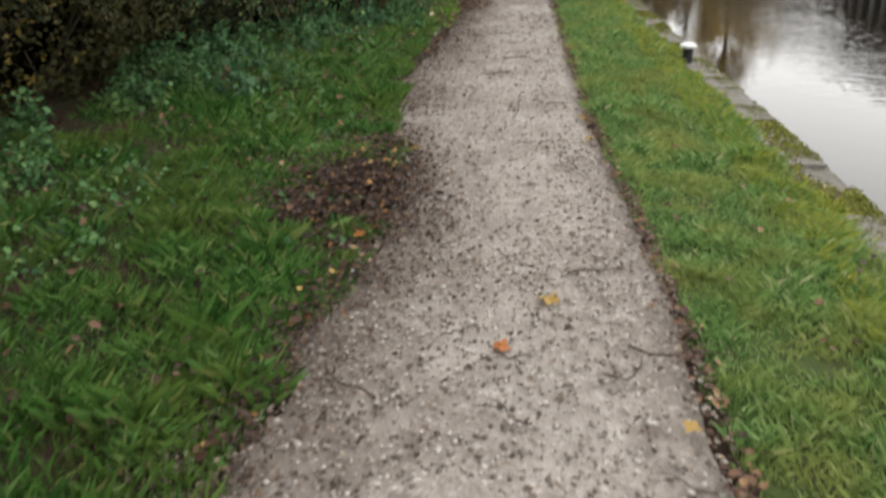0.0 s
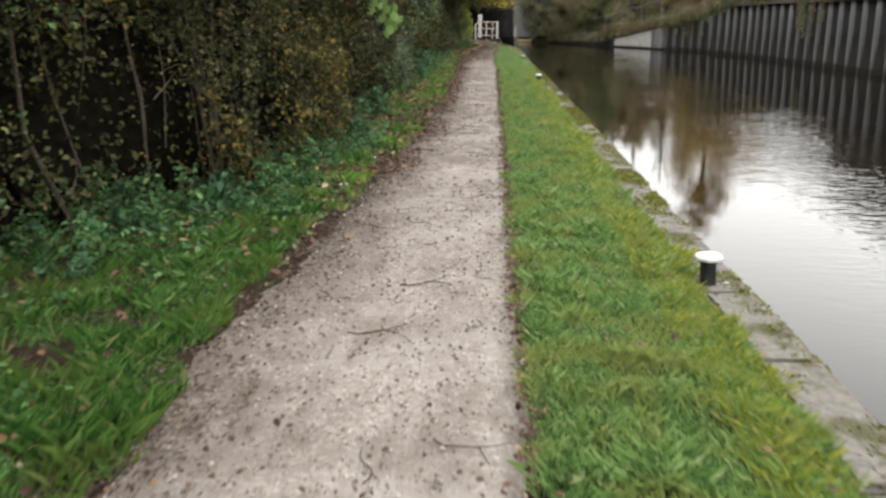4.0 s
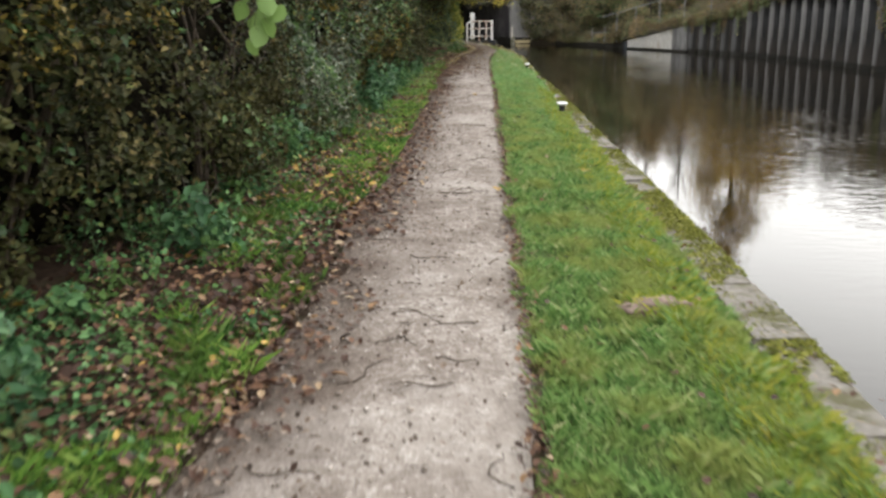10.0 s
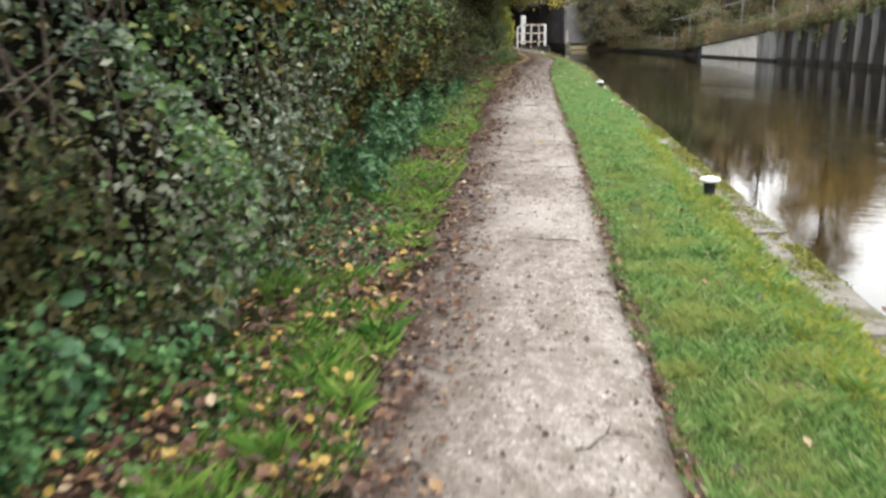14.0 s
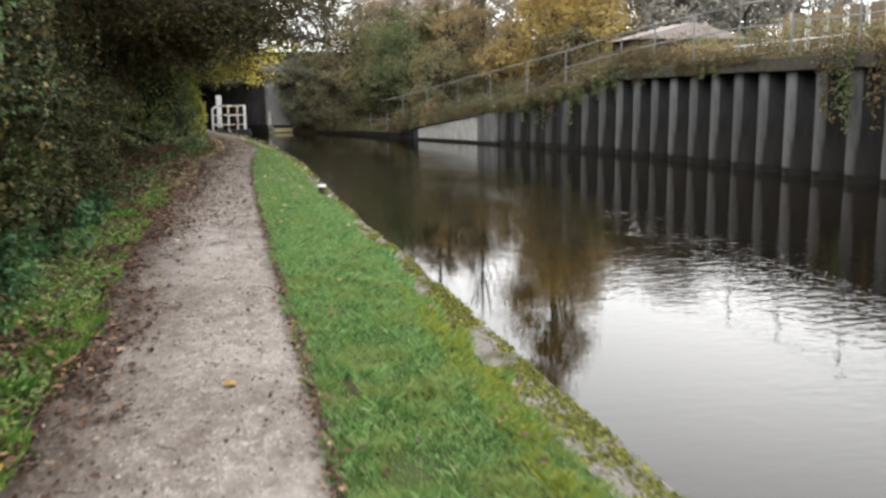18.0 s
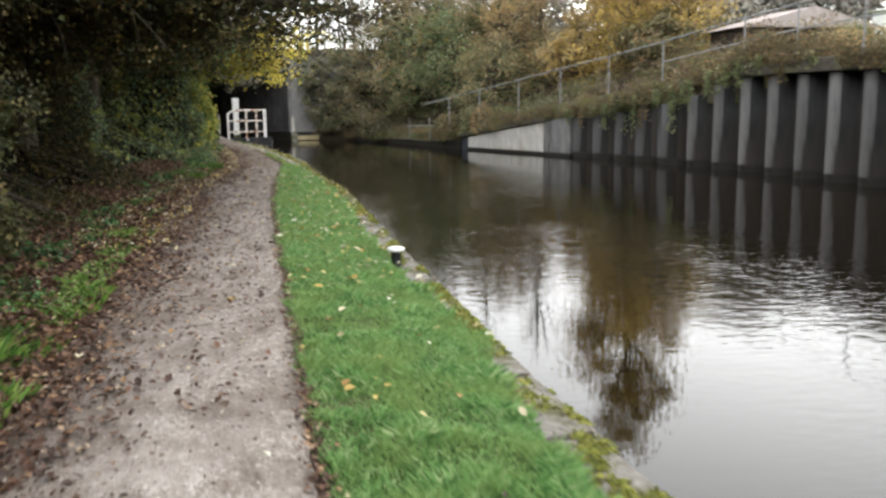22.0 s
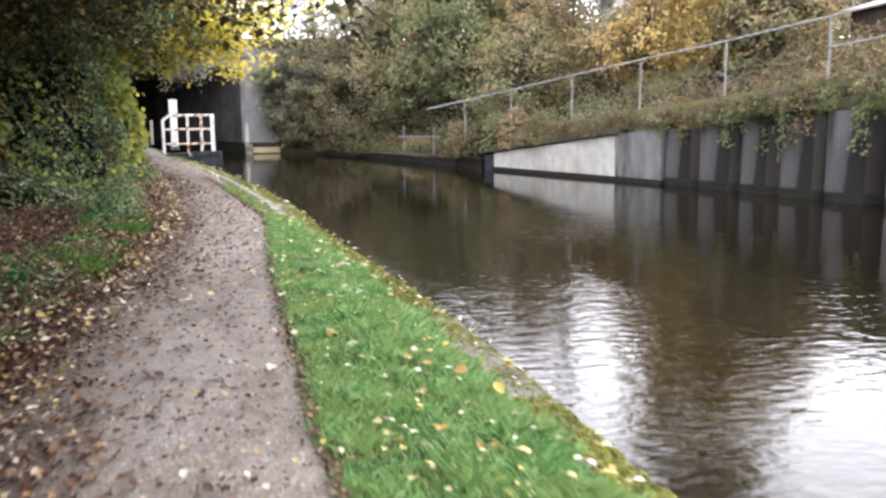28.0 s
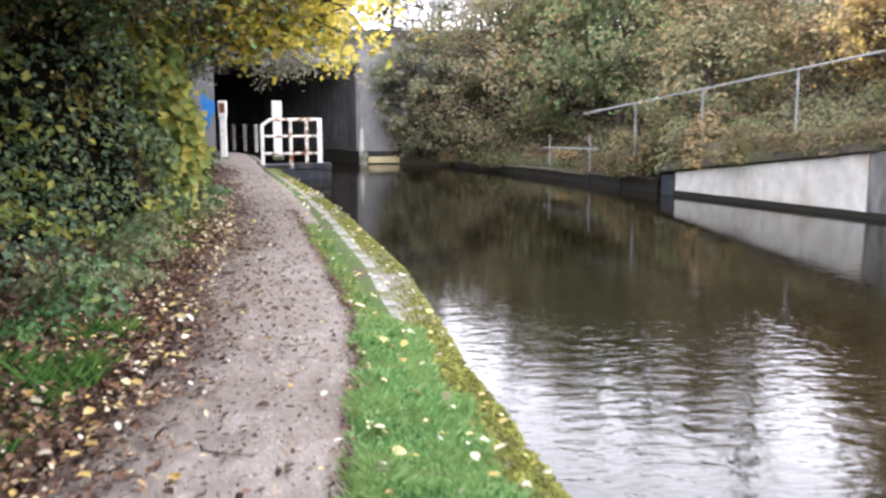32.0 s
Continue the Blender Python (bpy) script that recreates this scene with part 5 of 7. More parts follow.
def build_weeds():
    rng = np.random.default_rng(31)

    def sprays(n, h, r):
        """Leaf places along a handful of upright stems of uneven height."""
        m = max(5, int(r * 26))
        a, d = rng.uniform(0, 2 * math.pi, m), np.sqrt(rng.uniform(0, 1, m)) * r
        tall = h * rng.uniform(0.35, 1.2, m)
        foot = np.stack([d * np.cos(a) * 0.7, d * np.sin(a) * 0.7, np.full(m, -0.04)], 1)
        head = np.stack([d * np.cos(a), d * np.sin(a), tall], 1)
        i, u = rng.integers(0, m, n), rng.uniform(0.1, 1.0, n)
        c = foot[i] + (head - foot)[i] * u[:, None] + rng.normal(0, 0.04, (n, 3)) * (1, 1, 0.4)
        c[:, 2] = np.abs(c[:, 2]) + 0.02
        out = c * (1, 1, 0) / max(r, 0.1) + (0, 0, 0.8)
        return c, out, [([tuple(p), tuple((p + q) / 2 + (0.01, 0.0, 0.0)), tuple(q)], [0.004, 0.003, 0.0015]) for p, q in zip(foot, head)]
    # broad-leaved weeds at the hedge foot, in clumps that can be told apart
    for i in range(92):
        y = (1.0 + i * 0.5 if i < 74 else 38 + (i - 74) * 1.3) + rng.uniform(-0.3, 0.3)
        x = float(HB(y)) + rng.uniform(0.0, 0.55)
        h = rng.uniform(0.14, 0.46) * (0.6 if y > 36 else 1.35 if y > 18 else 0.85)
        r = rng.uniform(0.18, 0.38)
        c, nr, stems = sprays(int(150 + 480 * h), h, r)
        t = thing("weed_clump", pose(x, y, 0.03), "low clump of broad green weeds at hedge foot", "weeds", "weeds along the hedge")
        part("leaves", leaf_mesh("leaves", rng, c, nr, rng.uniform(0.034, 0.055), M_NETTLE, 0.7, 0.18, True), t)
        for line in stems:
            part("stem", tubes_mesh("stem", [line], M_STALK, 4), t, "thin green stem")
    # broad docks and nettles spreading from the hedge over the verge
    for i in range(46):
        y = 6.5 + i * 0.2 + rng.uniform(-0.12, 0.12) if i < 40 else 29.5 + (i - 40) * 1.5
        u = rng.uniform(0.15, 0.75)
        x = float(HB(y)) + u * float(PL(y) - HB(y))
        h, r = rng.uniform(0.16, 0.42) * (1.1 - 0.6 * u), rng.uniform(0.16, 0.30)
        c, nr, stems = sprays(int(90 + 260 * h), h, r)
        t = thing("dock_clump", pose(x, y, 0.03), "spreading clump of broad dark green dock leaves", "weeds", "docks along the verge")
        part("leaves", leaf_mesh("leaves", rng, c, nr, rng.uniform(0.04, 0.07), M_TEAL if i % 5 == 0 else M_NETTLE, 0.55, 0.14, True), t)
        for line in stems:
            part("stem", tubes_mesh("stem", [line], M_STALK, 4), t, "thin green stem")
    # ivy sprawling at the foot of the hedge near the bridge
    for i in range(16):
        y = 53.0 + i * 0.62 + rng.uniform(-0.2, 0.2)
        x = float(HB(y)) + rng.uniform(0.15, 0.7)
        h, r = rng.uniform(0.18, 0.36), rng.uniform(0.28, 0.45)
        n = int(560 * r)
        a, d = rng.uniform(0, 2 * math.pi, n), np.sqrt(rng.uniform(0, 1, n)) * r
        z = rng.uniform(0.1, 1.0, n) * h * (1 - 0.6 * (d / r) ** 2) + 0.03
        t = thing("ivy_clump", pose(x, y, 0.03), "low sprawl of dull green ivy at hedge foot", "ivy", "ivy at the hedge foot")
        nr = np.stack([np.cos(a) * 0.8, np.sin(a) * 0.8 - 0.4, np.full(n, 0.9)], 1)
        part("leaves", leaf_mesh("leaves", rng, np.stack([d * np.cos(a), d * np.sin(a), z], 1), nr, 0.065, LEAFMAT["olive" if i % 3 else "green"], 0.8, 0.16, True), t)
        part("stem", tubes_mesh("stem", [([(0, 0, -0.04), (0.05, 0.02, h * 0.5), (0.1, -0.05, h * 0.8)], [0.006, 0.005, 0.002])], M_TWIG, 5), t, "thin woody stem")
    # light green seedlings on the verge under the trees
    n = 15000
    y = rng.uniform(28, 42, n)
    x = PL(y) - 0.95 + 0.9 * rng.uniform(0, 1, n)
    k = 0.7 * vnoise(x * 1.6, y * 0.9, 55) + 0.4 * vnoise(x * 5, y * 5, 56) > along(y, [(28, 0.62), (30, 0.44), (35, 0.50), (38, 0.60), (42, 0.70)])
    c = np.stack([x, y, 0.03 + rng.uniform(0, 0.10, n)], 1)[k]
    thing("seedlings", IDENT, "patches of light green seedlings among fallen leaves", "ground cover", kind="stuff", me=leaf_mesh("seedlings", rng, c, np.tile((0.15, -0.1, 1.0), (len(c), 1)), 0.034, M_LIMEWEED, 0.75, 0.18, True))
    # taller blue-green nettles in places
    for y, h in ((7.6, 0.3), (9.6, 0.4), (10.4, 0.35), (13.6, 0.42), (14.4, 0.5), (15.0, 0.4), (17.2, 0.4), (25.2, 0.6), (26.0, 0.65), (26.7, 0.55), (27.4, 0.65), (28.2, 0.5), (29.3, 0.5), (31.5, 0.5), (33.0, 0.45), (35.2, 0.5), (36.4, 0.45), (21.0, 0.45)):
        x, r = float(HB(y)) + rng.uniform(0.25, 0.55), h * 0.62
        c, nr, stems = sprays(int(420 * h), h, r)
        t = thing("nettle_clump", pose(x, y, 0.03), "upright clump of blue-green nettles at hedge foot", "weeds", "nettles along the hedge")
        part("leaves", leaf_mesh("leaves", rng, c, nr, 0.08, M_TEAL, 0.6, 0.16, True), t)
        for line in stems:
            part("stem", tubes_mesh("stem", [line], M_STALK, 4), t, "thin green stem")
    # a loose carpet of small leaves over the verge
    n = 46000
    y = rng.uniform(1, 60, n)
    u = rng.beta(1.0, 1.5, n)
    x = HB(y) + 0.02 + (PL(y) - HB(y) - 0.1) * u
    k = 0.7 * vnoise(x * 1.3, y * 0.9, 51) + 0.35 * vnoise(x * 5, y * 5, 52) > along(y, [(0, 0.68), (7, 0.64), (10.5, 0.37), (18, 0.43), (30, 0.50), (36, 0.74), (60, 0.78)])
    x, y, u = x[k], y[k], u[k]
    c = np.stack([x, y, 0.03 + rng.uniform(0, 0.11, len(x)) * (1 - u * 0.5)], 1)
    nr = np.tile((0.15, -0.1, 1.0), (len(x), 1))
    thing("ground_ivy", IDENT, "carpet of small ground ivy and clover leaves", "ground cover", kind="stuff", me=leaf_mesh("ground_ivy", rng, c, nr, 0.042, M_NETTLE, 0.8, 0.18, True))


build_weeds()


def verge_z(x, y):
    """Height of the ground or path surface."""
    t = np.clip((x - HB(y)) / (PL(y) - 0.12 - HB(y)), 0, 1)
    return np.where(x < PL(y) + 0.05, 0.045 * (1 - t) + 0.012 + 0.09 * np.maximum(HB(y) - x, 0), np.where(x < PR(y), 0.030, 0.01))


def scatter_fallen():
    rng = np.random.default_rng(41)

    def lay(name, x, y, size, mat, label, z=0.02, tilt=0.35, heap=0.012):
        c = np.stack([x, y, verge_z(x, y) + z - 0.006 + rng.uniform(0, 1, len(x)) * heap], 1)
        nr = np.tile((0.0, 0.0, 2.4), (len(x), 1)) + rng.normal(0, tilt, (len(x), 3))
        thing(name, IDENT, label, "leaves", kind="stuff", me=leaf_mesh(name, rng, c, nr, size, mat, 0.7, 0.12, True))
    # brown litter along the hedge side of the path
    n = 78000
    y = rng.uniform(-2, 72, n)
    dens = along(y, [(0, 0.25), (2.6, 0.3), (3.6, 1.0), (8, 0.55), (14, 0.42), (18, 0.6), (24, 0.6), (32, 0.7), (38, 1.0), (60, 1.0), (72, 0.6)])
    x = PL(y) + along(y, [(10, 0.10), (14, 0.0)]) + rng.normal(-0.16, 0.26, n) * along(y, [(0, 0.75), (12, 0.9), (30, 1.0), (38, 1.3), (60, 1.3)])
    k = (rng.uniform(0, 1, n) < dens * (0.15 + 1.1 * (0.7 * vnoise(x * 1.2, y * 0.9, 61) + 0.4 * vnoise(x * 5, y * 5, 65) > 0.48))) & (x > HB(y) - 0.3) & (x < PL(y) + along(y, [(0, 0.3), (30, 0.45), (38, 0.8), (60, 0.8)]))
    fine = k & (y < 12) & (rng.uniform(0, 1, n) < 0.85)
    lay("leaf_crumbs", x[fine], y[fine], 0.017, M_SPECK, "dark rotting leaf crumbs at the path edge", 0.022)
    k &= ~fine
    lay("fallen_leaves", x[k], y[k], np.where(y[k] < 12, 0.030, np.where(rng.uniform(0, 1, k.sum()) < 0.25, 0.062, 0.042)), M_FALLEN, "brown fallen leaves drifted along the path edge", 0.022)
    # a hollow full of leaves beside the path
    n = 6400
    y = np.where(rng.uniform(0, 1, n) < 0.72, rng.normal(4.3, 0.42, n), rng.uniform(2.0, 5.6, n))
    x = np.where(np.abs(y - 4.3) < 0.9, rng.normal(-0.86, 0.20, n), PL(y) - 0.02 + rng.normal(0, 0.07, n))
    k = vnoise(x * 6, y * 5, 67) + 0.4 * vnoise(x * 15, y * 13, 68) > 0.48
    x, y = x[k], y[k]
    n = int(len(x) * 0.65)
    lay("fallen_leaves", x[:n], y[:n], np.where(rng.uniform(0, 1, n) < 0.15, 0.045, 0.026), M_MOULD, "dark brown leaves gathered in a hollow beside the path", 0.03, 0.6, 0.05)
    lay("leaf_crumbs", x[n:], y[n:], 0.02, M_SPECK, "dark leaf mould in a hollow beside the path", 0.022)
    # yellow leaves on the verge
    n = 420
    y = np.where(rng.uniform(0, 1, n) < 0.6, rng.uniform(18.5, 24, n), rng.uniform(10, 36, n))
    x = HB(y) + 0.25 + (PL(y) - HB(y) - 0.25) * rng.uniform(0, 1, n)
    lay("yellow_leaves", x, y, np.where(rng.uniform(0, 1, n) < 0.3, 0.062, 0.042), M_YLEAF, "yellow leaves lying among the verge plants", 0.04, 0.8, 0.06)
    # thinner litter all over the verge
    n = 62000
    pick = rng.uniform(0, 1, n)
    y = np.where(pick < 0.3, rng.uniform(9, 36, n), np.where(pick < 0.75, rng.uniform(35, 56, n), rng.uniform(1, 72, n)))
    back = along(y, [(38, 0.1), (41, 0.9), (53, 0.9), (57, 0.1)])
    x = HB(y) - back + (PL(y) + back - HB(y)) * rng.uniform(0, 1, n)
    k = rng.uniform(0, 1, n) < along(y, [(0, 0.25), (9, 0.4), (14, 0.6), (20, 0.8), (40, 1.0), (72, 1.0)])
    lay("fallen_leaves", x[k], y[k], np.where(rng.uniform(0, 1, k.sum()) < 0.3, 0.062, 0.042), M_FALLEN, "brown fallen leaves lying among the verge plants", 0.03, 0.8, 0.06)
    # leaves blown over the path under the trees
    n = 4600
    y = rng.uniform(35, 60, n)
    x = PL(y) + (PR(y) - PL(y)) * rng.beta(0.8, 1.6, n)
    lay("fallen_leaves", x, y, np.where(rng.uniform(0, 1, n) < 0.3, 0.05, 0.033), M_FALLEN, "brown leaves scattered over the damp path", 0.034)
    # leaf line at the foot of the grass on the water side
    n = 9000
    y = rng.uniform(-2, 60, n)
    x = PR(y) + rng.normal(-0.02, 0.035, n)
    lay("fallen_leaves", x, y, 0.032, M_FALLEN, "line of small brown leaves against the grass edge", 0.022)
    # specks over the path
    n = 54000
    y = np.where(rng.uniform(0, 1, n) < 0.06, rng.uniform(0, 8, n), rng.uniform(-2, 70, n))
    x = PL(y) - 0.04 + (PR(y) + 0.04 - PL(y)) * rng.beta(0.8, 1.15, n)
    k = rng.uniform(0, 1, n) < along(y, [(0, 0.7), (8, 0.6), (11, 0.42), (30, 0.45), (36, 0.45), (60, 0.4)]) * (0.45 + 0.9 * vnoise(x * 2.5, y * 2.0, 66))
    near, far = k & (y < 35), k & (y >= 35)
    lay("leaf_specks", x[near], y[near], 0.010 + 0.024 * rng.uniform(0, 1, near.sum()) ** 2.5, M_SPECK, "leaf fragments trodden into the gravel", 0.034)
    lay("leaf_specks", x[far], y[far], 0.010 + 0.04 * rng.uniform(0, 1, far.sum()) ** 2.2, M_BITS, "brown and tan leaf fragments on the damp path", 0.034)
    n = 36000
    y = rng.uniform(1, 62, n)
    x = PL(y) + rng.normal(-0.06, 0.2, n)
    k = 0.7 * vnoise(x * 1.5, y * 1.1, 63) + 0.4 * vnoise(x * 6, y * 6, 64) + 0.4 * rng.uniform(0, 1, n) > along(y, [(0, 0.8), (2.6, 0.78), (3.6, 0.5), (10, 0.58), (14, 0.62)])
    c = np.stack([x, y, verge_z(x, y) + 0.012], 1)[k]
    thing("leaf_crumbs", IDENT, "dark crumbled leaf litter along the path edge", "leaves", kind="stuff", me=leaf_mesh("leaf_crumbs", rng, c, np.tile((0.0, 0.0, 2.0), (len(c), 1)), 0.026, M_SPECK, 0.75, 0.15))
    # pale leaves under the yellow trees
    n = 2100
    y = rng.uniform(33, 66, n)
    x = np.where(rng.uniform(0, 1, n) < 0.72, PR(y) + (WE(y) - 0.1 - PR(y)) * rng.uniform(0, 1, n), HB(y) + 0.3 + (PR(y) - HB(y) - 0.3) * rng.uniform(0, 1, n))
    k = (rng.uniform(0, 1, n) < along(y, [(33, 0.0), (37, 0.35), (41, 1.0), (48, 1.0), (54, 0.35), (66, 0.4)]))
    x, y = x[k], y[k]
    lay("pale_leaves", x, y, np.where(rng.uniform(0, 1, len(x)) < 0.3, 0.070, 0.044), M_FALLENPALE, "pale yellow and cream leaves scattered under the trees", 0.045)
    n = 2400
    y = rng.uniform(40, 62, n)
    x = HB(y) + 0.35 + (PL(y) + 0.25 - HB(y) - 0.35) * rng.uniform(0, 1, n)
    lay("pale_leaves", x, y, np.where(rng.uniform(0, 1, n) < 0.3, 0.06, 0.04), M_FALLENPALE, "yellow and buff leaves strewn over the verge", 0.04, 0.6, 0.05)
    n = 700
    y = rng.uniform(-2, 34, n)
    x = PR(y) + (WE(y) - 0.1 - PR(y)) * rng.uniform(0, 1, n)
    lay("fallen_leaves", x, y, 0.04, M_FALLEN, "scattered brown leaves on the short grass", 0.04)
    # single leaves that stand out
    shapes = []
    for mat in (M_YLEAF, M_OLEAF):
        for s in range(3):
            bm = bmesh.new()
            ring = []
            for i in range(20):
                w = 2 * math.pi * i / 20
                r = 0.045 * (1 + 0.32 * math.cos(5 * w) + rng.uniform(-0.06, 0.06))
                ring.append(bm.verts.new((r * math.cos(w), r * math.sin(w), 0.012 * math.sin(2 * w + s) + 0.006)))
            c = bm.verts.new((0, 0, 0.002))
            for i in range(20):
                bm.faces.new((c, ring[i], ring[(i + 1) % 20]))
            shapes.append(bm_mesh("fallen_leaf", bm, mat))
    spots = [(0.53, 2.25, 0), (0.12, 3.1, 1), (-0.05, 2.7, 3), (-0.72, 3.7, 3), (-0.66, 5.2, 0), (0.42, 5.5, 0), (0.40, 6.1, 1), (-0.69, 9.57, 0), (0.43, 9.1, 4), (-0.9, 12.1, 3), (0.24, 19.4, 0), (-0.58, 19.6, 1), (-0.9, 20.8, 0), (-1.0, 18.6, 4),
             (1.05, 20.2, 1), (-0.2, 29.0, 0), (0.65, 31.5, 1), (-0.35, 37.6, 0), (0.6, 38.1, 1), (0.5, 39.4, 0), (0.45, 40.6, 2), (0.7, 41.2, 0), (0.4, 43.6, 1), (0.55, 44.4, 0), (0.75, 45.4, 2), (-0.6, 43.4, 0), (0.32, 46.2, 1), (0.5, 49.4, 0), (-0.5, 50.2, 2), (-0.9, 48.6, 1), (-1.3, 50.6, 0)]
    for x, y, s in spots:
        z = 0.04 if x < float(PR(y)) and x > float(PL(y)) else 0.055
        thing("fallen_leaf", pose(x, y, z, rng.uniform(-8, 8), rng.uniform(-8, 8), rng.uniform(0, 360)) @ Matrix.Scale(rng.uniform(0.6, 0.95), 4), "single yellow fallen leaf" if s < 3 else "single orange-brown fallen leaf", "leaf", "single fallen leaves", me=shapes[s])


scatter_fallen()


def scatter_twigs_and_stones():
    rng = np.random.default_rng(51)
    shapes = []
    for s in range(7):
        L = rng.uniform(0.12, 0.34)
        pts = [(u * L, 0.03 * math.sin(7 * u + s) * rng.uniform(0.5, 1.5), 0.004 * math.sin(5 * u)) for u in np.linspace(-0.5, 0.5, 6)]
        lines = [(pts, [0.0042, 0.004, 0.0036, 0.0032, 0.0026, 0.0014])]
        if s % 2:
            lines.append(([pts[3], (pts[3][0] + 0.05, pts[3][1] + 0.05, 0.006), (pts[3][0] + 0.08, pts[3][1] + 0.10, 0.008)], [0.003, 0.0022, 0.0012]))
        shapes.append(tubes_mesh("twig", lines, M_TWIG, 5))
    for i in range(180):
        y = float(np.interp(rng.uniform(0, 1), [0, 0.2, 0.55, 0.8, 1], [-1, 8, 20, 34, 56]))
        x = float(PL(y)) + float(PR(y) - PL(y)) * rng.uniform(0.02, 0.98)
        thing("twig", pose(x, y, 0.036, 0, 0, rng.uniform(0, 360)) @ Matrix.Scale(rng.uniform(0.4, 1.1), 4), "dead brown twig lying on the gravel", "twig", "twigs on the path", me=shapes[rng.integers(0, 7)])
    # small stones bedded in the path
    n = 19500
    y = np.concatenate([rng.uniform(1.2, 5.5, 6500), rng.uniform(0, 12, 6500), rng.uniform(12, 56, n - 13000)])
    x = PL(y) + (PR(y) - PL(y)) * rng.uniform(0, 1, n)
    s = 0.003 + 0.011 * rng.uniform(0, 1, n) ** 1.6
    base = np.array([(1, 0, 0), (0, 1, 0), (-1, 0, 0), (0, -1, 0), (0, 0, 0.7), (0, 0, -0.7)])
    jit = rng.uniform(0.65, 1.3, (n, 6, 1))
    a = rng.uniform(0, 2 * math.pi, n)
    ca, sa = np.cos(a)[:, None], np.sin(a)[:, None]
    b = base[None] * jit * s[:, None, None]
    V = np.stack([b[..., 0] * ca - b[..., 1] * sa + x[:, None], b[..., 0] * sa + b[..., 1] * ca + y[:, None], b[..., 2] + 0.032], -1).reshape(-1, 3)
    f = np.array([(0, 1, 4), (1, 2, 4), (2, 3, 4), (3, 0, 4), (1, 0, 5), (2, 1, 5), (3, 2, 5), (0, 3, 5)])
    F = (np.arange(n)[:, None, None] * 6 + f[None]).reshape(-1, 3)
    thing("pebbles", IDENT, "small loose stones on the gravel path", "stones", kind="stuff", me=fast_mesh("pebbles", V, F, [M_PEBBLE], True))
    # litter
    for x, y, s, w in ((-1.06, 11.45, 0.035, "scrap of white paper in the verge grass"), (-1.02, 13.05, 0.042, "crumpled white wrapper among fallen leaves")):
        bm = bmesh.new()
        bmesh.ops.create_grid(bm, x_segments=6, y_segments=4, size=0.5)
        for v in bm.verts:
            v.co = Vector((v.co.x * s * 2, v.co.y * s * 0.9, 0.25 * s * math.sin(v.co.x * 9) * math.cos(v.co.y * 7) + 0.3 * s))
        r = bmesh.ops.extrude_face_region(bm, geom=bm.faces[:])
        for v in r["geom"]:
            if isinstance(v, bmesh.types.BMVert):
                v.co.z -= 0.003
        thing("wrapper", pose(x, y, 0.05, 0, 0, 20), w, "litter", me=bm_mesh("wrapper", bm, M_LITTER, True))


M_PEBBLE = leaf_stuff("loose_pebbles", [(0.0, (0.10, 0.08, 0.065)), (0.35, (0.26, 0.22, 0.185)), (0.75, (0.41, 0.36, 0.315)), (1.0, (0.58, 0.53, 0.48))], 0.8, 0.0)
scatter_twigs_and_stones()


def build_moss():
    rng = np.random.default_rng(61)
    n = 64000
    y = np.concatenate([rng.uniform(1, 36, 30000), rng.uniform(36, 72, n - 30000)])
    rng.shuffle(y)
    u = rng.beta(1.6, 1.0, n)
    x = WE(y) - 0.29 + 0.285 * u
    much = along(y, [(0, 0.64), (8, 0.62), (14, 0.70), (20, 0.80), (27, 0.84), (34, 0.74), (37.8, 0.85), (38.6, 0.50), (42, 0.50), (44, 1.05), (50, 1.4), (56, 1.2), (62, 0.75), (72, 0.7)])
    k = vnoise(x * 5, y * 1.9, 71) * 0.75 + vnoise(x * 12, y * 6, 72) * 0.25 < much * 0.82
    x, y = x[k], y[k]
    n = len(x)
    half = n // 2
    r = rng.uniform(0.007, 0.026, half) * along(y[:half], [(30, 1.0), (40, 1.35)])
    a = np.arange(7) * 2 * math.pi / 7
    shape = np.concatenate([np.stack([np.cos(a), np.sin(a), np.zeros(7)], 1), [(0, 0, 0.55)]])
    b = shape[None] * r[:, None, None] * rng.uniform(0.6, 1.35, (half, 8, 1))
    V = (b + np.stack([x[:half], y[:half], np.full(half, -0.077)], 1)[:, None]).reshape(-1, 3)
    f = np.array([(k, (k + 1) % 7, 7) for k in range(7)])
    F = (np.arange(half)[:, None, None] * 8 + f[None]).reshape(-1, 3)
    thing("moss", IDENT, "yellow-green moss cushions on the stone coping", "moss", kind="stuff", me=fast_mesh("moss", V, F, [M_MOSS], True))
    m = 60000
    pick = rng.integers(0, half, m)
    xx, yy = x[pick] + rng.normal(0, 0.02, m), y[pick] + rng.normal(0, 0.03, m)
    k = xx < WE(yy) - 0.005
    thing("moss_tufts", IDENT, "fuzzy moss and fine grass tufts on the coping", "moss", kind="stuff", me=blades("moss_tufts", rng, xx[k], yy[k], np.full(k.sum(), -0.075), np.full(k.sum(), 0.024), 0.007, 0.9, M_MOSS))
    # dirt and leaf crumbs on the stones
    m = 5000
    yy = rng.uniform(1, 60, m)
    xx = WE(yy) - 0.02 - 0.28 * rng.uniform(0, 1, m)
    c = np.stack([xx, yy, np.full(m, -0.068)], 1)
    thing("coping_crumbs", IDENT, "dirt and leaf crumbs on the stone coping", "debris", kind="stuff", me=leaf_mesh("coping_crumbs", rng, c, np.tile((0.0, 0.0, 2.5), (m, 1)), 0.022, M_SPECK, 0.8, 0.1))


build_moss()


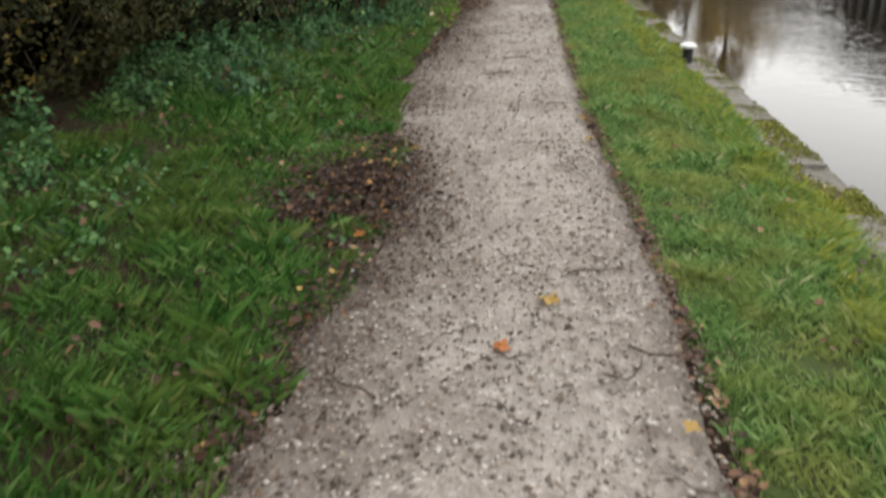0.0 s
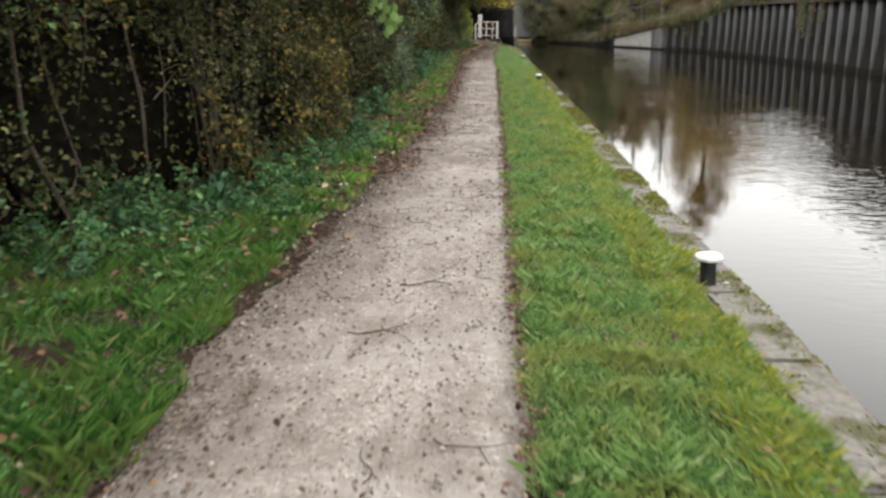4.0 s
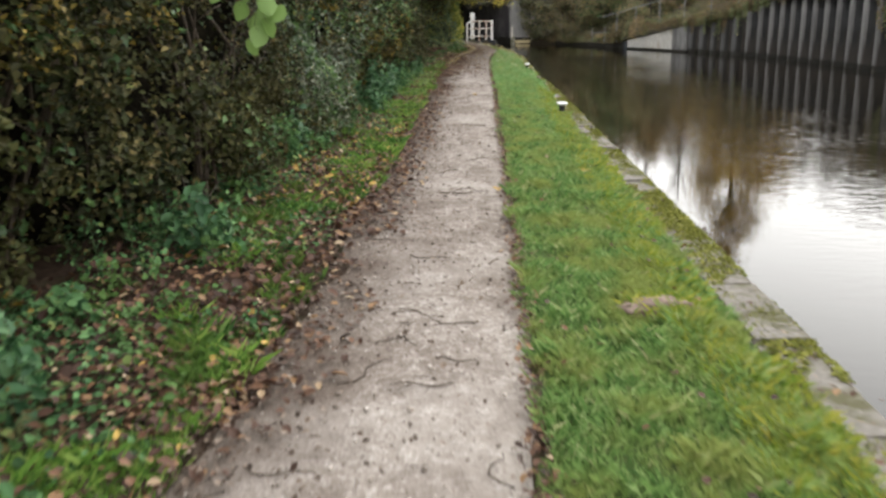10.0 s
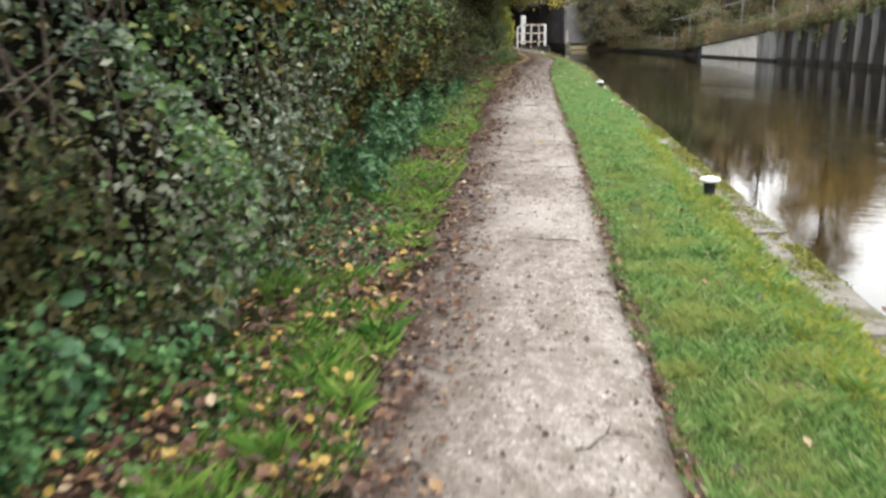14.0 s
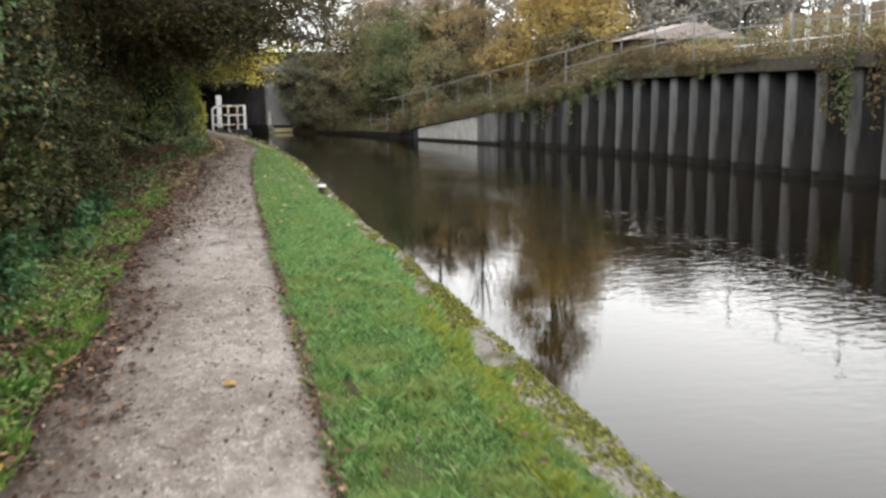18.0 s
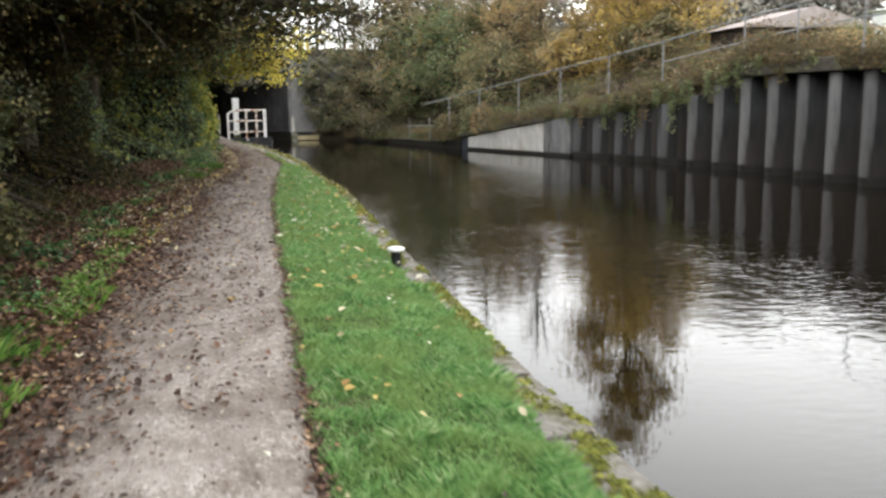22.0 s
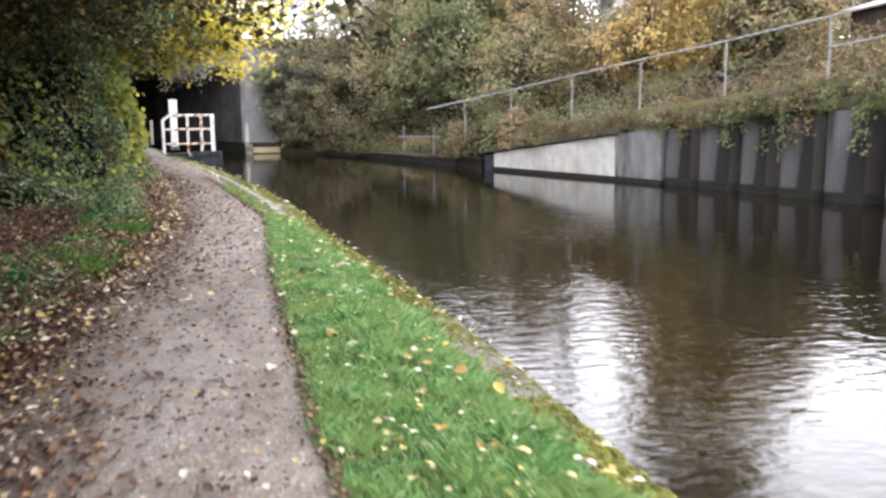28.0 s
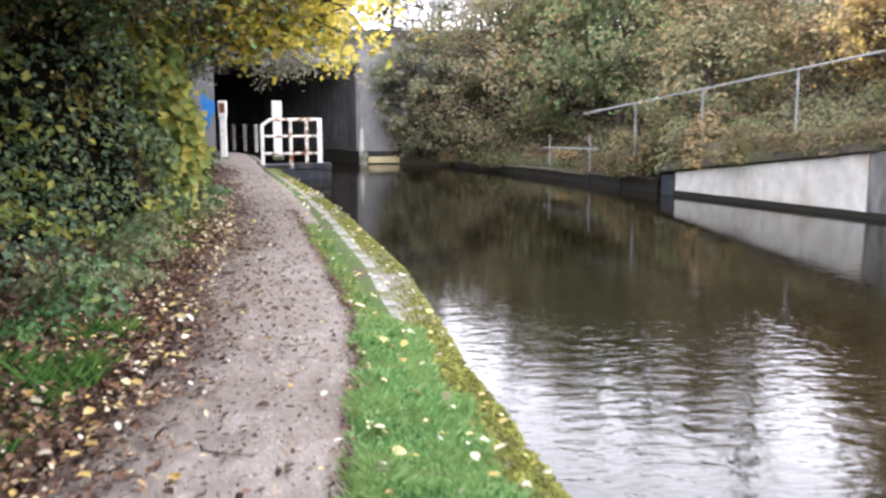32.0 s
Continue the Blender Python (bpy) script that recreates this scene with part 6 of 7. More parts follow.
# ---- trees ----
def crown_points(rng, centre, radii, count, clumps, spread):
    """Leaf places in clumps inside a crown, uneven and with gaps."""
    d = unit(rng.normal(0, 1, (clumps, 3)))
    q = d * (rng.uniform(0.35, 1.05, clumps) ** 0.6)[:, None] * np.array(radii) + np.array(centre)
    idx = rng.integers(0, clumps, count)
    s = spread * rng.uniform(0.6, 1.5, clumps)
    c = q[idx] + rng.normal(0, 1, (count, 3)) * s[idx][:, None] * (1, 1, 0.7)
    return q, c


def tree(name, x, y, z, h, crown, mats, label, seed, count=6000, clumps=70, leaf=0.14, spread=0.4, trunk=0.14, off=(0, 0), low=0.25, group=""):
    rng = np.random.default_rng(seed)
    t = thing(name, pose(x, y, z), label, "tree", group)
    cz = h * (1 + low) / 2
    centre = (off[0], off[1], cz)
    radii = (crown, crown, h * (1 - low) / 2)
    lean = np.array([off[0] * 0.5, off[1] * 0.5])
    pts = [(lean[0] * u * u + 0.1 * math.sin(3 * u + seed), lean[1] * u * u + 0.1 * math.cos(2 * u + seed), u * h * 0.85 - 0.15 * (1 - u)) for u in np.linspace(0, 1, 8)]
    rad = [trunk * (1.25 - 1.15 * u) for u in np.linspace(0, 1, 8)]
    part("trunk", tubes_mesh("trunk", [(pts, rad)], M_BARK, 8), t)
    q, c = crown_points(rng, centre, radii, count, clumps, spread)
    lines = []
    for k in range(min(clumps, 46)):
        s = pts[int(np.clip(np.searchsorted([p[2] for p in pts], q[k][2] * 0.62), 1, 6))]
        m = (np.array(s) + q[k]) / 2 + rng.normal(0, 0.12, 3) * crown * 0.4
        lines.append(([s, tuple(m), tuple(q[k])], [trunk * 0.32, trunk * 0.18, trunk * 0.05]))
        for e in range(2):
            f = q[k] + rng.normal(0, 0.35, 3) * crown * 0.4
            lines.append(([tuple(m), tuple((m + f) / 2 + (0, 0, 0.06)), tuple(f)], [trunk * 0.1, trunk * 0.07, trunk * 0.02]))
    part("branchwork", tubes_mesh("branchwork", lines, M_BARK, 5), t)
    mats = list(mats.items())
    tot = sum(w for _, w in mats)
    a = 0
    for m, w in mats:
        b = a + int(count * w / tot)
        cc = c[a:b]
        nr = unit(cc - np.array(centre)) + (0, 0, 0.6)
        part("crown", leaf_mesh("crown", rng, cc, nr, leaf, LEAFMAT[m]), t, LEAFMAT[m].name.replace("_", " "))
        a = b
    return t


def overhang(name, x, y, z, limbs, mats, label, seed, leaf, per, spread, trunk=0.16, roof=110):
    """A tree behind the hedge whose limbs reach over the path; each limb is a line of points, roof counts added
    sky-blocking clumps.
    """
    rng = np.random.default_rng(seed)
    t = thing(name, pose(x, y, z), label, "tree", "trees over the path")
    top = max(l[0][2] for l in limbs) + 2.6
    part("trunk", tubes_mesh("trunk", [([(0, 0, -0.2), (0.06, 0.05, top * 0.35), (0.02, 0.1, top * 0.7), (0.1, 0.0, top)], [trunk * 1.2, trunk, trunk * 0.75, trunk * 0.4])], M_BARK, 9), t)
    lines, C = [], []
    for limb in limbs:
        P = np.array(limb, float)
        lines.append(([tuple(p) for p in P], list(np.linspace(trunk * 0.42, trunk * 0.06, len(P)))))
        for i in range(int(per * 0.1)):
            u = rng.uniform(0.15, 1.0) * (len(P) - 1)
            k = min(int(u), len(P) - 2)
            s = P[k] + (P[k + 1] - P[k]) * (u - k)
            e = s + rng.normal(0, 1, 3) * (spread, spread, spread * 0.6) + (0, 0, -0.05)
            lines.append(([tuple(s), tuple((s + e) / 2 + (0, 0, 0.08)), tuple(e)], [trunk * 0.09, trunk * 0.06, trunk * 0.02]))
            C.append(e + rng.normal(0, 0.17, (30, 3)) * (1, 1, 0.7))
            C.append((s + e) / 2 + rng.normal(0, 0.16, (6, 3)))
    part("branchwork", tubes_mesh("branchwork", lines, M_BARK, 5), t)
    # leaf mass added overhead, out of view, to hold back sky light
    for i in range(roof):
        q = rng.normal(0, 1, 3) * (1.3, 1.7, 1.1) + (0.4, 0, 5.9)
        if i > 110:
            q = np.array([rng.uniform(-2.5, 3.2), rng.uniform(-3.2, 3.2), rng.uniform(4.3, 6.4)])
        C.append(q + rng.normal(0, 0.42, (60, 3)))
    C = np.concatenate(C)
    rng.shuffle(C)
    tot = sum(mats.values())
    a = 0
    for m, w in mats.items():
        b = a + int(len(C) * w / tot)
        nr = np.tile((0.1, -0.45, 0.8), (b - a, 1))
        part("crown", leaf_mesh("crown", rng, C[a:b], nr, leaf, LEAFMAT[m], 0.75), t, LEAFMAT[m].name.replace("_", " "))
        a = b
    return t


def limb_fan(seed, x0, x1, y0, y1, z0, z1, n, start=(0, 0, 2.2), droop=0.3):
    """Limbs from a trunk to ends spread over a box, in the trunk's own frame."""
    rng = np.random.default_rng(seed)
    out = []
    for i in range(n):
        e = np.array([rng.uniform(x0, x1), rng.uniform(y0, y1), rng.uniform(z0, z1)])
        s = np.array(start) + (0, 0, rng.uniform(-0.4, 1.0))
        m = (s + e) / 2 + (0, 0, 0.35)
        out.append([tuple(s), tuple((s + m) / 2 + (0, 0, 0.1)), tuple(m), tuple((m + e) / 2), tuple(e - (0, 0, droop))])
    return out


# dark trees whose crowns close over the path; unseen upper foliage added to block sky light
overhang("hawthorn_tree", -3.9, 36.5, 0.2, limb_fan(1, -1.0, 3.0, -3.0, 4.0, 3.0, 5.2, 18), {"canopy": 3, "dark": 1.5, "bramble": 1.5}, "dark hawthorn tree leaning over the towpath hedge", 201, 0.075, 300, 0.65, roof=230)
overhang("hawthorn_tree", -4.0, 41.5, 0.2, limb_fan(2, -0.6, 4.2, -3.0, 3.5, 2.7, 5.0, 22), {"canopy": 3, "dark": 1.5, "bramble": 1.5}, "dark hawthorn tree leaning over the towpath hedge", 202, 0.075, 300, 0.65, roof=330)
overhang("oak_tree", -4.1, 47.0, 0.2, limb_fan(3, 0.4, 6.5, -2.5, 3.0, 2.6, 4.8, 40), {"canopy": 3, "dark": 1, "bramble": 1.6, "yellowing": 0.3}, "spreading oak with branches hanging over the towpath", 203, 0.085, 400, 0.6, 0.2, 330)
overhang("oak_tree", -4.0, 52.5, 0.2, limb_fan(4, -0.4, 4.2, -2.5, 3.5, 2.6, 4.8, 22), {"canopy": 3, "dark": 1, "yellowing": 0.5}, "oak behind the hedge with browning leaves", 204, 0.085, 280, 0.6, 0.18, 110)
overhang("maple_tree", -4.0, 60.0, 0.2, limb_fan(5, 2.2, 5.0, -1.0, 2.0, 2.5, 3.9, 26), {"maple": 5, "limey": 1}, "maple with bright yellow leaves over the path", 205, 0.13, 260, 0.42)
overhang("hawthorn_tree", -4.2, 57.0, 0.2, limb_fan(6, 0.2, 3.6, -2.0, 3.0, 2.6, 4.6, 20), {"canopy": 2, "green": 2}, "green tree rising out of the hedge", 206, 0.09, 260, 0.6)
overhang("willow_tree", -4.6, 68.0, 0.2, limb_fan(7, 3.4, 5.6, -1.5, 2.0, 2.5, 3.7, 15, droop=0.55), {"greybush": 2, "olive": 2}, "grey-green branch drooping in front of the bridge", 207, 0.09, 200, 0.5)
overhang("hawthorn_tree", -5.2, 73.0, 0.2, limb_fan(8, -0.5, 3.2, -2.0, 3.0, 2.6, 4.8, 16), {"canopy": 2, "dark": 2}, "dark tree beside the bridge", 208, 0.1, 240, 0.6)


def climber():
    rng = np.random.default_rng(71)
    t = thing("climbing_vine", pose(-2.1, 59.8, 0.05), "lime and yellow broad-leaved vine climbing the hedge", "vine")
    n = 1100
    z = rng.uniform(0.02, 2.7, n)
    x = rng.normal(0, 0.13, n) + 0.28 * np.sin(z * 1.7) * 0.6 + 0.1
    y = rng.normal(-0.5, 0.2, n)
    nr = np.tile((0.35, -0.9, 0.4), (n, 1))
    part("leaves", leaf_mesh("leaves", rng, np.stack([x, y, z], 1), nr, 0.16, LEAFMAT["limey"], 0.85, 0.18, True), t)
    part("stem", tubes_mesh("stem", [([(0, -0.4, -0.05), (0.15, -0.45, 0.8), (0.1, -0.5, 1.6), (0.0, -0.5, 2.5)], [0.02, 0.018, 0.014, 0.006])], M_BARK), t)


climber()


def sapling_branch():
    """A broad-leaved shoot leaning out of the hedge."""
    rng = np.random.default_rng(75)
    t = thing("hazel_sapling", pose(-2.08, 18.62, 0.04), "slender hazel shoot with broad light green leaves", "sapling")
    main = [(0, 0, -0.05), (0.05, -0.05, 0.9), (0.12, 0.0, 1.7), (0.35, 0.02, 1.95), (0.62, 0.0, 1.75)]
    lines = [(main, [0.012, 0.010, 0.008, 0.006, 0.003])]
    spots = [(0.50, 0.0, 1.20), (0.57, -0.03, 1.28), (0.52, 0.02, 1.38), (0.44, -0.03, 1.46), (0.63, 0.0, 1.34), (0.60, 0.05, 1.42), (0.70, 0.0, 1.44), (0.66, -0.08, 1.50), (0.58, 0.1, 1.56), (0.50, -0.05, 1.60), (0.40, 0.04, 1.66), (0.32, -0.06, 1.74), (0.62, 0.04, 1.62), (0.46, 0.1, 1.75), (0.25, 0.02, 1.6)]
    for i, p in enumerate(spots):
        lines.append(([main[3] if p[2] > 1.5 else main[4], (p[0] - 0.03, p[1], p[2] + 0.09), (p[0], p[1], p[2] + 0.04)], [0.003, 0.002, 0.0015]))
        L = rng.uniform(0.065, 0.095)
        bm = bmesh.new()
        spine = [bm.verts.new((0, 0, L * (1 - u * 2))) for u in np.linspace(0, 1, 7)]
        for sgn in (-1, 1):
            rim = [bm.verts.new((sgn * L * 0.82 * math.sin(math.pi * u ** 0.8) ** 0.8 * rng.uniform(0.94, 1.04), 0.016 * math.sin(math.pi * u) + 0.005, L * (1 - u * 2))) for u in np.linspace(0.08, 0.93, 5)]
            bm.faces.new((spine[0], spine[1], rim[0]))
            for q in range(4):
                bm.faces.new((spine[q + 1], spine[q + 2], rim[q + 1], rim[q]))
            bm.faces.new((spine[5], spine[6], rim[4]))
        part("leaf", bm_mesh("leaf", bm, LEAFMAT["sapling"], True), t, at=pose(p[0], p[1], p[2], rng.uniform(-35, 20), rng.uniform(-30, 30), rng.uniform(-35, 35)))
    part("stem", tubes_mesh("stem", lines, M_TWIG, 5), t)


sapling_branch()


def turf_clod():
    """A scuffed lump of turf on the grass."""
    rng = np.random.default_rng(76)
    bm = bmesh.new()
    bmesh.ops.create_icosphere(bm, subdivisions=4, radius=1.0)
    for v in bm.verts:
        k = 1 + 0.5 * (float(vnoise(v.co.x * 3 + v.co.z * 2, v.co.y * 3, 77)) - 0.5) + 0.3 * (float(vnoise(v.co.x * 8, v.co.y * 8 + v.co.z * 6, 78)) - 0.5)
        v.co = Vector((v.co.x * 0.20 * k, v.co.y * 0.11 * k, v.co.z * 0.05 * k))
    t = thing("turf_clod", pose(1.03, 16.25, 0.035), "scuffed clod of pale pinkish-brown soil on the grass", "clod")
    part("soil", bm_mesh("soil", bm, M_CLOD, True), t)
    n = 260
    a, d = rng.uniform(0, 2 * math.pi, n), rng.uniform(0.02, 0.2, n)
    part("dry_grass", blades("dry_grass", rng, d * np.cos(a), d * np.sin(a), np.full(n, 0.0), np.full(n, 0.06), 0.007, 1.2, M_GRASSY), t, "straw-coloured torn grass")


turf_clod()

# far bank
tree("birch_tree", 13.6, 63.0, 2.2, 9.6, 2.0, {"birch": 4, "rusty": 1.4}, "tall birch with golden yellow leaves above the bank", 301, 30000, 150, 0.125, 0.36, 0.16, low=-0.08)
BANKTREES = [
    (9.4, 67.4, 0.9, 3.0, 1.7, {"olive": 2, "rusty": 1}, 0), (10.4, 70.0, 1.6, 6.4, 2.0, {"rusty": 4, "olive": 1}, 0), (8.5, 71.3, 0.9, 5.4, 1.8, {"olive": 4, "green": 1}, 0), (7.6, 74.2, 0.7, 5.6, 1.9, {"olive": 3, "rusty": 1, "green": 1}, 0),
    (6.4, 76.4, 0.4, 5.2, 1.9, {"greybush": 1, "rusty": 2, "olive": 3}, -0.6), (9.2, 75.2, 1.8, 7.0, 2.4, {"greybush": 2, "rusty": 3}, 0), (11.7, 72.5, 2.1, 5.2, 1.8, {"rusty": 3, "olive": 1}, 0), (12.6, 68.2, 2.0, 2.4, 1.8, {"rusty": 2, "olive": 2}, 0),
    (4.9, 78.2, 0.2, 5.2, 1.5, {"olive": 3, "greybush": 1, "rusty": 0.6}, -0.9), (11.5, 78.0, 2.8, 5.0, 2.6, {"olive": 2, "rusty": 2}, 0), (15.4, 75.5, 2.7, 2.6, 2.0, {"olive": 2, "greybush": 2}, 0), (17.4, 70.5, 2.8, 7.0, 2.2, {"rusty": 2, "birch": 1}, 0),
    (7.6, 78.4, 2.0, 6.0, 2.3, {"rusty": 2, "olive": 2, "greybush": 1}, 0), (12.4, 65.6, 2.0, 2.4, 1.5, {"rusty": 2, "dry": 2}, 0), (13.6, 60.5, 2.5, 2.0, 1.4, {"dry": 3, "olive": 1}, 0), (3.4, 78.55, 0.0, 4.2, 1.0, {"greybush": 1, "olive": 3}, -0.6),
    (15.6, 62.4, 2.5, 4.2, 1.6, {"birch": 3, "rusty": 1}, 0), (11.9, 64.0, 1.9, 2.9, 1.3, {"birch": 2, "rusty": 2}, 0),
]
for i, (x, y, z, h, r, mats, lean) in enumerate(BANKTREES):
    tree("bank_shrub" if h < 6.6 else "ash_tree", x, y, z, h, r, mats, "autumn shrub with russet and olive leaves on the bank" if h < 6.6 else "autumn tree with thinning russet leaves on the bank", 310 + i, int(2000 * r * h ** 0.5), 64, 0.115 + 0.012 * (i % 4), 0.15 * r, 0.08 + 0.008 * h, (lean, lean * 0.5), low=-0.08 if h < 7.1 else 0.02, group="trees on the far bank")
# slender half-bare trees among them
for i, (x, y, z, h) in enumerate(((8.6, 76.6, 1.4, 8.5), (10.8, 74.6, 2.2, 9.0), (6.8, 78.2, 1.6, 8.0), (13.4, 77.0, 2.6, 7.0), (12.2, 70.2, 2.2, 8.0), (16.0, 67.5, 2.6, 8.0))):
    tree("bare_tree", x, y, z, h, 1.15, {"greybush": 2, "rusty": 1}, "slender half-bare tree with grey twigs on the bank", 330 + i, 900, 60, 0.10, 0.26, 0.09, low=0.2, group="bare trees on the far bank")
FARTREES = [(0.5, 98, 8), (6.5, 98, 8), (11.5, 99, 7), (4, 99, 8), (9, 100, 7), (14, 98, 7), (-3, 100, 8), (19, 93, 8), (24, 88, 9), (30, 92, 11), (37, 86, 10), (44, 90, 12), (52, 84, 11), (60, 88, 12), (46, 70, 10), (58, 72, 11), (68, 62, 12), (64, 50, 11), (-10, 102, 10), (72, 38, 12),
            (33, 88, 11), (35, 95, 11), (31, 84, 10), (40, 94, 11), (28, 95, 10), (43, 80, 10)]
for i, (x, y, h) in enumerate(FARTREES):
    tree("distant_tree", x, y, 4.3 if y > 95 and x < 20 else 2.8, h, 3.4, {"hazy": 1, "greybush": 1}, "half-bare distant tree, paled for haze, against the sky", 340 + i, 1500 if i < 7 else 4600, 80, 0.24 if i < 7 else 0.36, 0.55, 0.16, low=0.1, group="distant trees")


M_CANE = surface("grey_brown_cane", (0.10, 0.075, 0.06), (0.24, 0.19, 0.155), 30, 0.85)


def bank_growth():
    rng = np.random.default_rng(81)

    def surface_z(x, y):
        d = x - FB(y)
        p = bank_profile(y)
        z = p[0] - 0.06 + 0 * d
        for (d0, d1, a, b) in ((0.57, 1.2, 0, 1), (1.2, 2.4, 1, 2), (2.4, 4.5, 2, 3), (4.5, 10, 3, 4)):
            z = np.where(d > d0, p[a] + (p[b] - p[a]) * np.clip((d - d0) / (d1 - d0), 0, 1), z)
        return z
    for name, y0, y1, n, d0, d1, h, size, mat, label in (
            ("bramble_bank", 50.0, 61.5, 18000, -0.15, 4.5, 0.55, 0.085, "dry", "brown and russet brambles sprawling down the ramp"),
            ("bramble_bank", 61.0, 78.5, 20000, 0.0, 5.5, 0.85, 0.085, "olive", "olive and brown undergrowth on the sloping bank"),
            ("bramble_bank", 50.5, 70.0, 20000, -0.14, 0.75, 0.7, 0.075, "dry", "dense bramble growth along the top of the wall"),
            ("bank_grass", 20.0, 52.5, 34000, -0.16, 2.2, 0.58, 0.07, "dry", "dry straggling growth on top of the wall"),
            ("bank_grass", 34.0, 60.0, 16000, 2.0, 5.0, 1.0, 0.10, "olive", "tall dull brown and olive growth behind the handrail"),
            ("bramble_bank", 52.8, 59.5, 9000, 0.5, 3.4, 1.15, 0.085, "dry", "mound of brown brambles swallowing the ramp handrail"),
            ("bank_grass", 53.5, 61.0, 7000, 2.6, 4.6, 1.5, 0.09, "dry", "tall brown growth in front of the outbuilding"),
            ("bank_grass", 40.0, 56.0, 7000, 1.2, 4.2, 1.0, 0.085, "rusty", "russet and tan autumn growth behind the handrail")):
        y = rng.uniform(y0, y1, n)
        d = d0 + (d1 - d0) * rng.beta(1.0, 1.4, n)
        x = FB(y) + d
        top = h * (0.2 + 1.0 * vnoise(x * 0.9, y * 0.7, 91))
        z = surface_z(x, y) + rng.uniform(0, 1, n) * top
        k = vnoise(x * 1.7, y * 1.5, 95) + 0.3 * vnoise(x * 4, y * 4, 96) > 0.56
        c = np.stack([x, y, z], 1)[k]
        nr = np.tile((-0.6, -0.3, 0.7), (len(c), 1))
        thing(name, IDENT, label, "undergrowth", kind="stuff", me=leaf_mesh(name, rng, c, nr, size, LEAFMAT[mat], 0.5))
    # dry growth hanging over the face of the capping beam
    n = 15000
    y = rng.uniform(20.0, 52.6, n)
    drop = rng.uniform(0, 1, n) ** 1.5
    x = FB(y) - 0.14 - 0.07 * rng.uniform(0, 1, n)
    k = vnoise(y * 0.8, 3.3, 97) + 0.5 * vnoise(y * 3.0, drop * 2, 98) > 0.55 + 0.45 * drop
    c = np.stack([x, y, 2.46 - 0.42 * drop], 1)[k]
    thing("hanging_grass", IDENT, "dry grass and bramble hanging over the capping beam", "undergrowth", kind="stuff", me=leaf_mesh("hanging_grass", rng, c, np.tile((-1.0, -0.2, 0.4), (len(c), 1)), 0.075, LEAFMAT["dry"], 0.45))
    # trailing strands over the wall
    for y, drop in ((59.6, 0.5), (58.3, 0.35), (57.2, 0.6), (56.3, 1.2), (55.2, 0.5), (54.0, 0.9), (54.6, 1.3), (55.8, 1.1), (57.8, 1.15), (58.9, 0.7), (53.0, 0.7), (52.4, 0.8), (51.9, 0.9), (51.2, 0.6), (49.1, 0.5), (47.9, 0.4), (50.2, 0.7), (46.6, 0.55), (41.6, 1.5), (41.0, 1.9), (40.2, 1.7), (39.0, 1.2), (67.5, 0.35)):
        x, top = float(FB(y)) - 0.14, float(BT(y)) + 0.1
        t = thing("trailing_ivy", pose(x, y, top), "strand of ivy and bramble trailing down the wall", "ivy", "trailing ivy")
        lines, C = [], []
        for s in range(5):
            oy, L = rng.normal(0, 0.22), drop * rng.uniform(0.5, 1.1)
            pts = [(0.35, 0.0, 0.05), (0.0, oy, 0.06), (-0.04, oy + 0.05, -L * 0.4), (-0.02, oy + rng.normal(0, 0.1), -L)]
            lines.append((pts, [0.006, 0.006, 0.005, 0.002]))
            m = int(26 * L) + 8
            u = rng.uniform(0, 1, m)
            C.append(np.stack([rng.normal(-0.03, 0.03, m), oy + rng.normal(0, 0.07, m), 0.06 - u * L], 1))
        part("stemwork", tubes_mesh("stemwork", lines, M_TWIG, 4), t)
        part("leaves", leaf_mesh("leaves", rng, np.concatenate(C), np.tile((-1.0, -0.2, 0.3), (sum(len(c) for c in C), 1)), 0.085, LEAFMAT["olive" if rng.uniform() < 0.5 else "dry"], 0.8), t)

    # bare arching bramble canes
    canes = []
    for i in range(260):
        y = rng.uniform(51, 76)
        x = float(FB(y)) + rng.uniform(0.1, 4.2)
        z = float(surface_z(np.array([x]), np.array([y]))[0])
        L, w, up = rng.uniform(0.5, 1.6), rng.uniform(0, 2 * math.pi), rng.uniform(0.35, 1.1)
        d = np.array([math.cos(w) - 0.4, math.sin(w), 0]) * L
        canes.append(([(x, y, z - 0.05), (x + d[0] * 0.3, y + d[1] * 0.3, z + up * 0.8), (x + d[0] * 0.65, y + d[1] * 0.65, z + up), (x + d[0], y + d[1], z + up * 0.55)], [0.008, 0.007, 0.006, 0.003]))
    thing("bramble_canes", IDENT, "bare grey-brown bramble canes arching over the bank", "undergrowth", kind="stuff", me=tubes_mesh("bramble_canes", canes, M_CANE, 4))
    # bramble mounds in front of the rail
    for i in range(40):
        y = 52.6 + i * 0.62 + rng.uniform(-0.3, 0.3)
        d = rng.uniform(0.0, 0.9) if i % 2 else rng.uniform(1.2, 3.2)
        x = float(FB(y)) + d
        h, r = rng.uniform(0.3, 0.7), rng.uniform(0.4, 0.8)
        if i % 3 == 0 and y < 66.5:
            x, h, r = float(top_rail(y)[0]) - 0.25, rng.uniform(0.35, 0.6), rng.uniform(0.4, 0.65)
        if 64.8 < y < 69:
            d, h = 0.35, 1.3
            x = float(FB(y)) + d
        n = int(1500 * r * h)
        q = unit(rng.normal(0, 1, (n, 3))) * (rng.uniform(0.3, 1.0, n) ** 0.5)[:, None] * (r, r, h)
        q[:, 2] = np.abs(q[:, 2])
        t = thing("bramble_clump", pose(x, y, float(surface_z(np.array([x]), np.array([y]))[0]) - 0.05), "mound of autumn brambles around the ramp handrail", "bramble", "brambles on the bank")
